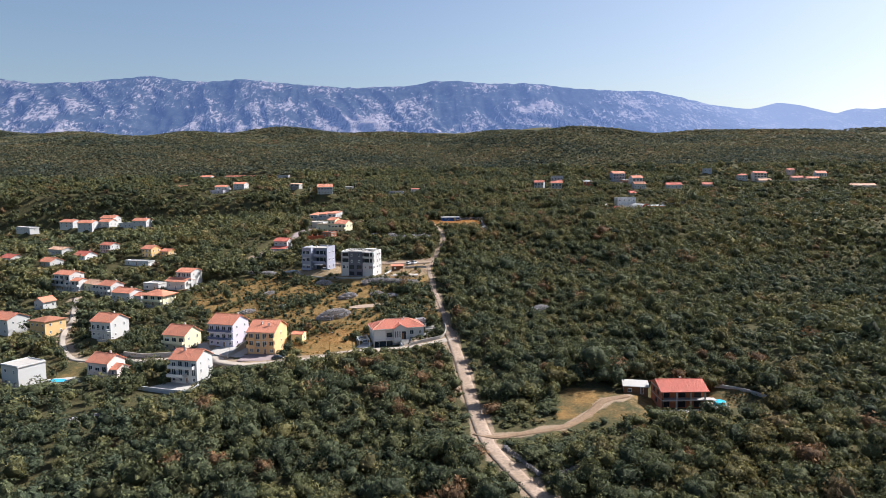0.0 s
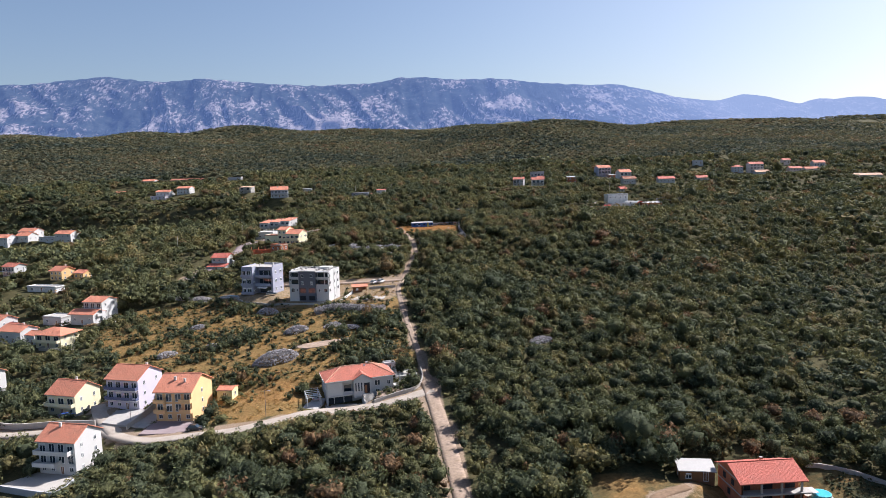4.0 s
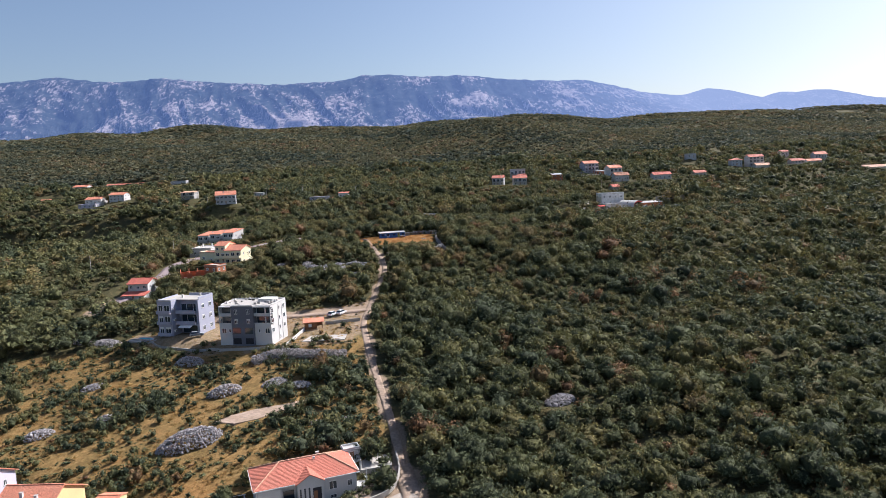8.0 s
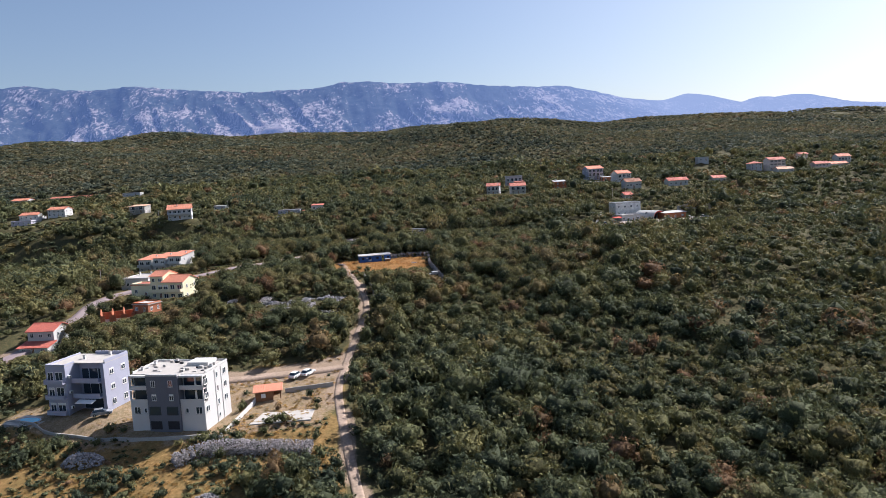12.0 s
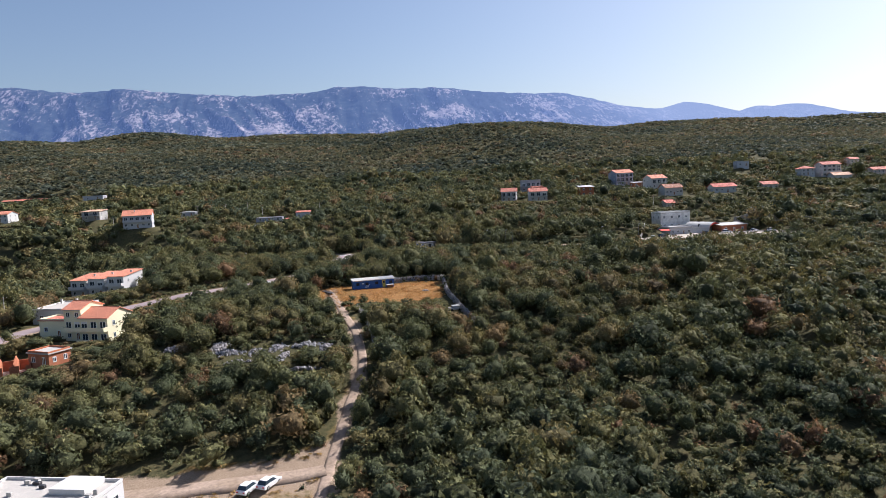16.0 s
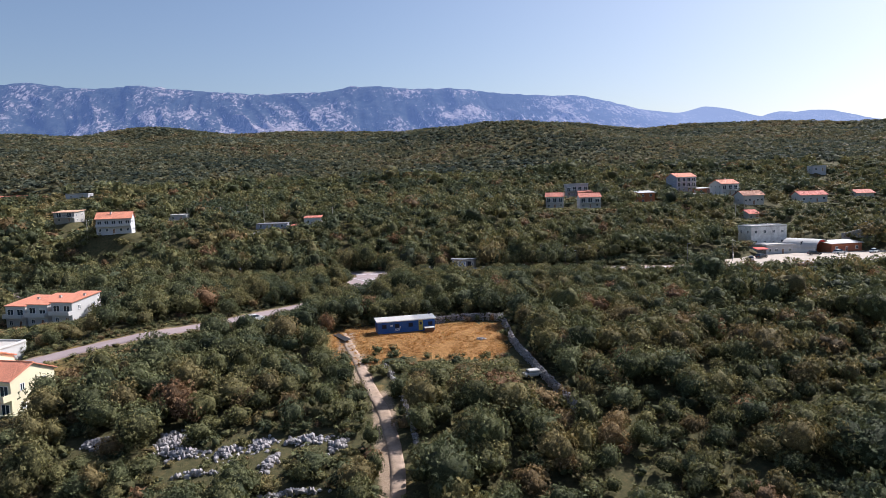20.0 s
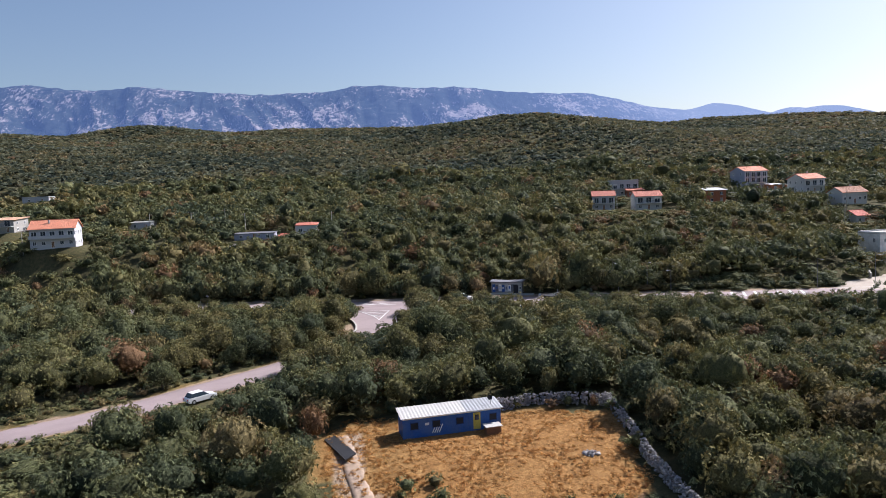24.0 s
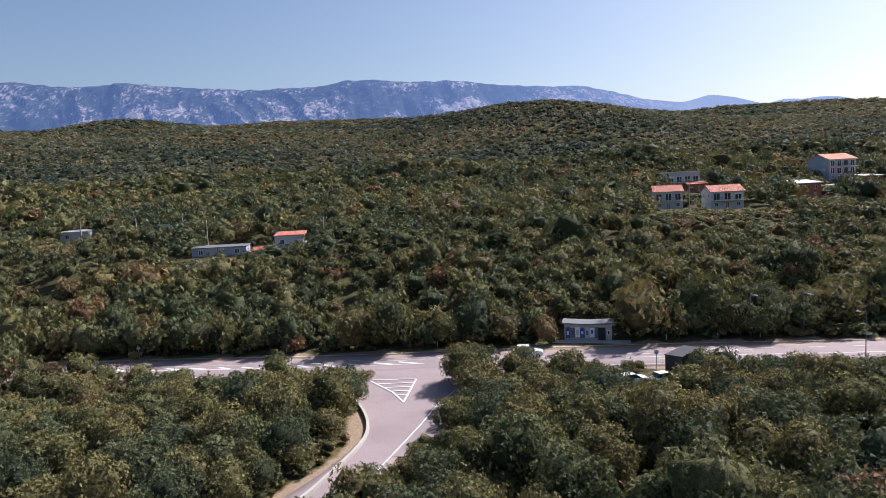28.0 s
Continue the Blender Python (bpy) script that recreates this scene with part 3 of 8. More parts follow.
def chimney(parent, x, y, z, h=1.3, mat=None):
    h = 0.75 * h
    c = part("chimney", boxed((x - 0.27, x + 0.27, y - 0.24, y + 0.24, z - 1.0, z + h)), mat or WHITE, parent)
    part("cap", boxed((x - 0.35, x + 0.35, y - 0.31, y + 0.31, z + h, z + h + 0.1)), CONCRETE, c)


def balcony(parent, side, w, d, u0, u1, z, deep, rail="parapet", mat=None):
    """A slab with a railing: slender bars or a closed parapet."""
    m = face_pose(side, w, d, 0, z)
    slab = part("balcony", boxed((u0, u1, -deep, 0, -0.16, 0)), mat or WHITE, parent)
    slab.matrix_local = m
    if rail == "parapet":
        part("parapet", boxed((u0, u1, -deep, -deep + 0.1, 0, 0.95), (u0, u0 + 0.1, -deep + 0.1, 0, 0, 0.95), (u1 - 0.1, u1, -deep + 0.1, 0, 0, 0.95)), mat or WHITE, slab)
    elif rail == "panel":
        part("railing_panel", boxed((u0, u1, -deep, -deep + 0.06, 0.1, 0.98), (u0, u0 + 0.06, -deep + 0.06, 0, 0.1, 0.98), (u1 - 0.06, u1, -deep + 0.06, 0, 0.1, 0.98)), BLUE_RAIL, slab)
    else:
        bm = boxed((u0, u1, -deep, -deep + 0.05, 0.95, 1.0), (u0, u0 + 0.05, -deep, 0, 0.95, 1.0), (u1 - 0.05, u1, -deep, 0, 0.95, 1.0))
        n = max(3, int((u1 - u0) / 0.35))
        for k in range(n + 1):
            x = u0 + 0.03 + (u1 - u0 - 0.06) * k / n
            box(bm, x - 0.015, x + 0.015, -deep + 0.01, -deep + 0.04, 0, 0.95)
        part("railing", bm, DARK if rail == "dark" else FRAME, slab)
    return slab


def house(name, label, x, y, z, rot, w, d, h, wall, roof, rise=2.2, over=0.55, floors=2, front=3, right=2, left=2, kind="gable", balconies=(), chimneys=((0.25, 0.1),), blind=0.25, turn=False, category="house", group="houses"):
    """A rendered house; its front looks along -y before it is turned. balconies: (floor, u0, u1, deep, rail) on the front."""
    r = random.Random(int(abs(x) * 7 + abs(y) * 3))
    ob = empty(name, pose(x, y, z, 0, 0, rot), label, category, group)
    spots = max(1, round(w / 12))
    for k in range(spots):
        u = (k + 0.5 - spots / 2) * w / spots
        CLEAR.append((x + u * math.cos(radians(rot)), y + u * math.sin(radians(rot)), 0.44 * math.hypot(w / spots, d) + 0.9))
    plot(x, y, z, rot, w, d, rise=0.3 if y < 520 else 0.5 if h < 3.3 and abs(x) < 60 else 0.16 if y < 660 else 0.08)
    if kind == "gable":
        a, b = (d, w) if turn else (w, d)
        bm, rf = gable_walls(a, b, h, rise), gable_roof(a, b, h, rise, over)
        if turn:
            for g in (bm, rf):
                bmesh.ops.rotate(g, verts=g.verts, cent=(0, 0, 0), matrix=Matrix.Rotation(math.pi / 2, 3, "Z"))
        part("wall", bm, wall, ob)
        top = part("roof", rf, roof, ob)
        part("ridge_cap", boxed(*([(-0.12, 0.12, -d / 2 - over * 0.8, d / 2 + over * 0.8, h + rise + 0.2, h + rise + 0.33)] if turn else [(-w / 2 - over * 0.8, w / 2 + over * 0.8, -0.12, 0.12, h + rise + 0.2, h + rise + 0.33)])), roof, top)
        for s in (-1, 1):
            spans = (s * (w / 2 + over) - 0.06, s * (w / 2 + over) + 0.06, -d / 2, d / 2) if turn else (-w / 2 - over * 0.8, w / 2 + over * 0.8, s * (d / 2 + over + 0.05) - 0.06, s * (d / 2 + over + 0.05) + 0.06)
            zz = h - rise / ((w if turn else d) / 2) * over
            part("gutter", boxed((*spans, zz - 0.02, zz + 0.1)), STEEL, top)
    elif kind == "hip":
        part("wall", boxed((-w / 2, w / 2, -d / 2, d / 2, -2.2, h)), wall, ob)
        part("roof", hip_roof(w, d, h, rise, over), roof, ob)
    elif kind == "mono":
        v = [(sx * w / 2, sy * d / 2, zz) for sx in (-1, 1) for sy in (-1, 1) for zz in (-2.2, h + (rise if sy > 0 else 0))]
        part("wall", solid(v, [(0, 1, 3, 2), (4, 6, 7, 5), (0, 4, 5, 1), (2, 3, 7, 6), (0, 2, 6, 4), (1, 5, 7, 3)]), wall, ob)
        s, y2, x2 = rise / d, d / 2 + over, w / 2 + over
        v = [(sx * x2, sy * y2, h + rise / 2 + s * sy * y2 + zz) for sx in (-1, 1) for sy in (-1, 1) for zz in (0.02, 0.2)]
        part("roof", solid(v, [(0, 1, 3, 2), (4, 6, 7, 5), (0, 4, 5, 1), (2, 3, 7, 6), (0, 2, 6, 4), (1, 5, 7, 3)]), roof, ob)
    else:
        part("wall", boxed((-w / 2, w / 2, -d / 2, d / 2, -2.2, h)), wall, ob)
        slab = part("roof", boxed((-w / 2 - over, w / 2 + over, -d / 2 - over, d / 2 + over, h, h + 0.22)), roof, ob)
        e = 0.18
        part("parapet", boxed((-w / 2, w / 2, -d / 2, -d / 2 + e, h + 0.22, h + 0.6), (-w / 2, w / 2, d / 2 - e, d / 2, h + 0.22, h + 0.6), (-w / 2, -w / 2 + e, -d / 2 + e, d / 2 - e, h + 0.22, h + 0.6), (w / 2 - e, w / 2, -d / 2 + e, d / 2 - e, h + 0.22, h + 0.6)), wall, slab)
    storey = h / floors
    with_slab = {b[0] for b in balconies}
    for fl in range(floors):
        zc = fl * storey + storey * 0.52
        for side, n, run in (("front", front, w), ("right", right, d), ("left", left, d)):
            for k in range(n):
                u = (k + 0.5) / n * run - run / 2
                if side == "front" and fl in with_slab:
                    window(ob, face_pose(side, w, d, u, fl * storey + 1.15), min(2.3, 0.62 * run / n), 2.15, r.random() < blind * 0.5, "balcony_door")
                elif side == "front" and fl == 0 and k == n // 2:
                    dr = share("door", window_meshes(1.0, 2.1)[0], ob, face_pose(side, w, d, u, 1.08))
                    part("leaf", boxed((-0.41, 0.41, -0.03, 0.04, -0.96, 0.96)), WOOD, dr, "brown wooden front door")
                else:
                    window(ob, face_pose(side, w, d, u, zc), 0.9 if side != "front" else 1.15, 1.2, r.random() < blind)
    for fl, u0, u1, deep, rail in balconies:
        balcony(ob, "front", w, d, u0, u1, fl * storey, deep, rail, wall if rail == "parapet" else None)
    for cx, cy in chimneys:
        zz = h + (rise * (1 - abs(cy) * 2) if kind in ("gable", "hip") else 0.3)
        chimney(ob, cx * w, cy * d, zz + 0.2)
    return ob


# ---- the village on the lower slope
bal = house("house", "white three-storey house with orange tiled roof and crenellated balconies", -85.3, 232.8, 30.0, -15, 10.4, 9.4, 8.5, WHITE, ORANGE_TILE, 2.6, floors=3, front=4, right=2, balconies=((1, -5.2, 1.2, 2.4, "parapet"), (2, -5.2, 4.6, 1.8, "parapet")), chimneys=((-0.15, -0.1),))
house("house", "cream two-storey house with orange tiled gable roof", -103.3, 273.2, 31.3, -20, 10.5, 10, 6.6, CREAM, ORANGE_TILE, 3.0, front=3, balconies=((1, -5.2, 5.2, 1.5, "parapet"),), chimneys=((0.1, 0.05),))
house("house", "lavender three-storey house with terracotta roof and railed balconies", -82.8, 268.8, 34.0, -18, 11, 11, 9.2, LAVENDER, ORANGE_TILE, 2.8, floors=3, front=4, balconies=((1, -5.5, 5.5, 1.3, "panel"), (2, -5.5, 5.5, 1.3, "panel")), chimneys=((0.35, 0.1),))
house("house", "orange three-storey apartment house with tiled roof and small balconies", -64.2, 256.6, 34.2, -9, 10.6, 13, 8.6, ORANGE, ORANGE_TILE, 3.2, floors=3, front=4, right=1, balconies=((1, -5.4, -2.2, 1.3, "parapet"), (2, -5.4, -2.2, 1.3, "parapet"), (1, 2.0, 5.4, 1.3, "parapet"), (2, 2.0, 5.4, 1.3, "parapet")), chimneys=((-0.1, -0.2), (0.2, -0.25)))
house("annex", "small yellow annex with flat tiled roof beside the apartment house", -53.5, 262.5, 36.5, -9, 4.5, 4.5, 2.8, PALE_YELLOW, ORANGE_TILE, 0.6, 0.25, 1, 1, 1, 0, chimneys=(), category="annex")
house("house", "white two-storey house with orange tiled roof and side balcony", -137.5, 283.5, 34.2, -20, 10.5, 10, 7.3, WHITE, ORANGE_TILE, 2.6, front=4, balconies=((1, -5.2, 5.2, 1.2, "white"),), chimneys=((0.2, 0.05),))
house("house", "pale pink house with orange cross-gabled roof below the road", -120.6, 244, 27.6, -20, 9.4, 8.4, 7.0, PINK, ORANGE_TILE, 2.4, front=3, balconies=((1, -2.4, 2.4, 1.2, "parapet"),), chimneys=((0.2, 0.05),))
house("house", "white flat-roofed modern house with pale terrace roof", -149, 241, 27.0, -28, 10, 10, 7.5, WHITE, PALE_CONCRETE, 0, 0.3, 2, 2, 0, 1, "flat", chimneys=(), category="house")
house("house", "ochre and white house with brown tiled hip roof", -172, 298, 32.3, -25, 10, 10, 6.6, OCHRE, BROWN_TILE, 1.6, kind="hip", front=3, chimneys=())
house("house", "white two-storey house with pale orange roof", -193, 305, 31.5, -28, 13, 10, 7.2, WHITE, ORANGE_TILE, 2.2, front=3, chimneys=())
house("house", "small white house with orange gable roof", -194.5, 336, 36.6, -25, 6.6, 7, 4.0, WHITE, ORANGE_TILE, 1.8, floors=1, front=2, chimneys=(), turn=True)
house("house", "tall white stepped house with terraces and small roof", -199, 368, 41.0, -25, 12, 9, 8.8, WHITE, ORANGE_TILE, 1.6, floors=3, front=3, balconies=((1, -6, 6, 2.0, "parapet"), (2, -6, 2, 1.5, "parapet")))
house("house", "low house with weathered orange tiled roof", -183, 363, 41.3, -25, 8.0, 7, 4.0, CREAM, PALE_TILE, 1.6, floors=1, front=3, chimneys=())
house("house", "white house with two orange roof slopes and arched terrace", -168.3, 351, 40.6, -25, 8.4, 8, 5.6, WHITE, ORANGE_TILE, 1.9, front=3, balconies=((1, -4, 4, 1.8, "parapet"),), chimneys=((0.3, 0.1),))
house("house", "long white house with low orange roof and terrace", -154, 337, 40.0, -22, 11.5, 8, 4.6, WHITE, ORANGE_TILE, 1.7, floors=1, front=4, chimneys=((0.2, 0.1),))
house("house", "broad cream house with orange hip roof and deep porch", -133.5, 326, 39.8, -20, 12.0, 9, 5.2, CREAM, ORANGE_TILE, 2.2, over=1.0, kind="hip", front=3, balconies=((1, -5.8, 5.8, 1.6, "parapet"),), chimneys=())
house("house", "white tiered house with terracotta roofs on two levels", -127.5, 351, 44.5, -18, 8.8, 9, 8.2, WHITE, ORANGE_TILE, 1.5, floors=3, front=3, balconies=((1, -4.4, 4.4, 2.5, "parapet"), (2, -4.4, 4.4, 1.2, "white")), chimneys=())
house("house", "low wing with terracotta roof below the tiered house", -131, 346, 44.0, -18, 11.0, 6, 4.6, WHITE, ORANGE_TILE, 1.2, over=0.9, floors=1, front=3, chimneys=())
house("house", "low flat white house with blue shutters", -146, 353, 43.0, -22, 10, 7, 3.2, WHITE, PALE_CONCRETE, 0, 0.2, 1, 2, 1, 0, "flat", chimneys=())
house("annex", "low pink wing with orange gable roof beside the cross-gabled house", -114.9, 241.9, 27.6, -20, 3.4, 6, 4.6, PINK, ORANGE_TILE, 1.4, 0.35, 2, 1, 1, 0, chimneys=(), category="annex")
for hx, hy, hz, hw, hh, rf, lab in ((-190.6, 362.5, 41.2, 5.6, 5.6, ORANGE_TILE, "white wing with orange roof stepping down from the tall house"), (-176.2, 355.5, 41.0, 5.0, 4.6, PALE_TILE, "white wing with weathered roof between two houses"), (-160.6, 346.5, 40.8, 4.8, 3.4, TERRACOTTA, "low white porch wing with terracotta roof"), (-144.2, 331.6, 40.0, 4.6, 3.6, ORANGE_TILE, "small white wing with orange roof beside the long house")):
    house("annex", lab, hx, hy, hz, -24, hw, 6, hh, WHITE, rf, 1.1, 0.35, 2 if hh > 4 else 1, 2, 1, 1, "gable", balconies=((1, -hw / 2, hw / 2, 1.2, "parapet"),) if hh > 4 else (), chimneys=(), category="annex")
house("house", "low house with bright orange tiled roof among trees", -233.5, 413, 48.6, -28, 10.5, 9, 3.0, WHITE, ORANGE_TILE, 2.0, floors=1, front=3, chimneys=((0.2, 0.1),))
house("house", "white low house with pale roofs among trees", -243, 442, 52.2, -28, 14.0, 9, 3.8, WHITE, PALE_TILE, 1.2, floors=1, front=4, chimneys=())
house("house", "low house with dark red tiled roof among trees", -216.5, 420, 51.7, -26, 11.0, 9, 2.6, OLD_WHITE, RED_TILE, 2.2, floors=1, front=3, chimneys=((0.3, 0.1),))
house("house", "white two-storey house with red roof and long balcony", -207.5, 434, 54.2, -25, 9.0, 7, 5.0, WHITE, TERRACOTTA, 1.4, front=4, balconies=((1, -4.4, 4.4, 1.3, "dark"),), chimneys=())
house("house", "ochre two-storey house with orange roof", -172, 412, 53.9, -22, 7.6, 8, 4.8, OCHRE, ORANGE_TILE, 1.8, front=3, chimneys=((0.2, 0.1),))
house("annex", "low ochre annex with orange roof", -162, 413, 54.2, -22, 6.2, 7, 2.8, OCHRE, ORANGE_TILE, 1.2, floors=1, front=2, chimneys=(), category="annex")
house("shed", "long low shed with pale flat roof", -173, 397, 50.4, -22, 18, 5, 2.3, OLD_WHITE, PALE_CONCRETE, 0, 0.3, 1, 3, 0, 0, "flat", chimneys=(), category="shed", group="sheds")
house("house", "low house with red tiled roof at the village edge", -270, 434, 48.8, -30, 12, 9, 3.0, WHITE, RED_TILE, 1.8, floors=1, front=2, chimneys=())
house("house", "long pale-roofed bungalow in the scrub", -345, 578, 57.8, -30, 20, 8, 3.2, WHITE, PALE_CONCRETE, 0, 0.4, 1, 4, 1, 0, "flat", chimneys=())
for hx, hy, hz, hw, hh, hr in ((-309, 579, 60.8, 14, 4.6, -18), (-289, 570, 59.3, 15, 5.8, -18), (-277, 584, 64.6, 14, 3.6, -18), (-275, 574, 61.5, 11, 4.2, -18), (-240, 561, 60.8, 13, 6.2, -15)):
    house("house", "white house with orange tiled roof in the far hamlet", hx, hy, hz, hr, hw, 9, hh, WHITE, ORANGE_TILE, 2.0, floors=2 if hh > 4.5 else 1, front=3, chimneys=((0.2, 0.1),), group="far hamlet")
house("garage", "low white garage row of the far hamlet", -255, 566, 61.5, -15, 13, 5, 2.8, WHITE, PALE_CONCRETE, 0, 0.2, 1, 3, 0, 0, "flat", chimneys=(), category="garage")

# ---- far houses to the north-west
for hx, hy, hz, hw, hh, mat, rf, lab in ((-263, 724, 89.2, 14, 3.2, WHITE, ORANGE_TILE, "long white bungalow with orange roof"), (-255, 772, 98.5, 13, 4.6, WHITE, ORANGE_TILE, "white house with orange roof on the wooded slope"), (-209, 679, 89.3, 13, 3.6, WHITE, ORANGE_TILE, "white low house with orange roof"), (-191, 678, 91.0, 12, 4.6, WHITE, ORANGE_TILE, "white gabled house with orange roof"), (-211, 672, 84.8, 14, 4.2, LAVENDER, PALE_CONCRETE, "white house with pale terrace roof")):
    house("house", lab, hx, hy, hz, -12, hw, 9, hh, mat, rf, 1.6, floors=1 if hh < 4 else 2, front=4, chimneys=(), kind="flat" if rf is PALE_CONCRETE else "gable", group="north-west hamlet")
house("barn", "very long low building with red tiled roof", -214, 776, 100.3, -5, 42, 8, 2.6, OLD_WHITE, TERRACOTTA, 1.4, floors=1, front=7, chimneys=(), category="barn")
house("shed", "small pale flat-roofed shed on the hillside", -165, 752, 101.5, -8, 14, 6, 2.4, PALE_GREY, PALE_CONCRETE, 0, 0.2, 1, 2, 0, 0, "flat", chimneys=(), category="shed", group="sheds")
house("house", "unfinished grey house with pale flat roof and open balcony", -130, 646, 90.5, -12, 10, 8, 4.6, CONCRETE, PALE_TILE, 0.7, front=2, balconies=((1, -5, 5, 1.4, "dark"),), chimneys=(), kind="mono")
house("house", "tall white house with blue-tinged balconies and orange tiled roof", -95.5, 603.5, 86.6, 8, 13.0, 9, 6.2, PALE_GREY, ORANGE_TILE, 2.4, front=5, right=3, balconies=((1, -6.5, 6.5, 1.4, "parapet"),), chimneys=((-0.1, -0.2),))
house("house", "tiny white house with red roof edge and tall mast", -15.4, 600.5, 87.0, -6, 7.0, 5, 3.1, WHITE, TERRACOTTA, 0.6, 0.2, 1, 2, 1, 1, "mono", chimneys=(), category="house")
OLD_SHEET = plain("old_grey_sheet", (0.17, 0.17, 0.19), 0.7, 0.25, 3, 0.6, relief=0.03)
house("shed", "row of low grey lean-to sheds beside the tiny house", -32, 599, 86.3, -6, 13, 4, 1.9, MID_GREY, OLD_SHEET, 0.25, 0.2, 1, 3, 1, 1, "mono", chimneys=(), category="shed", group="sheds")
house("shed", "pale low shed half hidden by oaks", -78.6, 637, 89.6, -8, 8, 5, 2.6, PALE_GREY, WHITE_SHEET, 0.3, 0.2, 1, 2, 1, 0, "mono", chimneys=(), category="shed", group="sheds")
house("shed", "small blue-grey shed with flat roof among oaks", -53, 636.5, 90.0, -4, 6, 4, 2.4, MID_GREY, OLD_SHEET, 0, 0.2, 1, 1, 1, 0, "flat", chimneys=(), category="shed", group="sheds")
house("porch_hut", "tiny white hut with red tiled roof beside the sheds", -22.8, 596.5, 85.2, -10, 2.6, 2.4, 1.9, WHITE, RED_TILE, 0.5, 0.25, 1, 1, 0, 0, "mono", chimneys=(), category="hut", group="sheds")

# ---- middle of the slope
house("house", "white two-storey house with red roofs on two levels", -90, 405, 57.8, -12, 8.2, 8, 5.4, WHITE, RED_TILE, 1.6, front=3, chimneys=())
house("annex", "low white porch wing with red tiled roof", -91.2, 399, 57.0, -12, 8.8, 4, 2.2, WHITE, RED_TILE, 0.9, 0.5, 1, 3, 0, 0, "mono", chimneys=(), category="annex")
for k, (hx, hy) in enumerate(((-86.5, 506.0), (-79.3, 502.2), (-72, 499.0))):
    house("terraced_house", "white terraced house with orange pitched roof", hx, hy, 67.2 + 0.7 * k, -22, 6.4, 10, 6.0, WHITE, ORANGE_TILE, 1.3, 0.3, 2, 2, 2 if k == 2 else 0, 1 if k == 0 else 0, "mono", balconies=((1, -3.2, 3.2, 1.2, "parapet"),), chimneys=((0.3, 0.1),), group="row of terraced houses")

# ---- the villa by the track
BLUE_PAINT = plain("faded_blue_paint", (0.036, 0.115, 0.36), 0.6, 0.2, 5, 0.6, stain=(0.1, 0.16, 0.28))
DARK_BLUE = plain("dark_blue_frame", (0.02, 0.06, 0.2), 0.6, 0.15, 5, 0.6, relief=0)
YELLOW_PAINT = plain("yellow_paint", (0.62, 0.5, 0.1), 0.6, 0.12, 5, 0.6, relief=0)
RED_AWNING = plain("red_cloth", (0.6, 0.08, 0.06), 0.8, 0.1, 5, 0.6, relief=0)
WHITE_CLOTH = plain("white_cloth", (0.8, 0.79, 0.77), 0.8, 0.06, 5, 0.6, relief=0)
# near-black colour painted for shade inside openings, and for the cabin's dark panes
PAINTED_DARK = plain("painted_dark_interior", (0.035, 0.035, 0.04), 0.9, 0.2, 3, 0.6, relief=0)
PLASTIC_TEAL = plain("turquoise_vinyl", (0.12, 0.5, 0.55), 0.4, 0.1, 3, 0.5, relief=0)


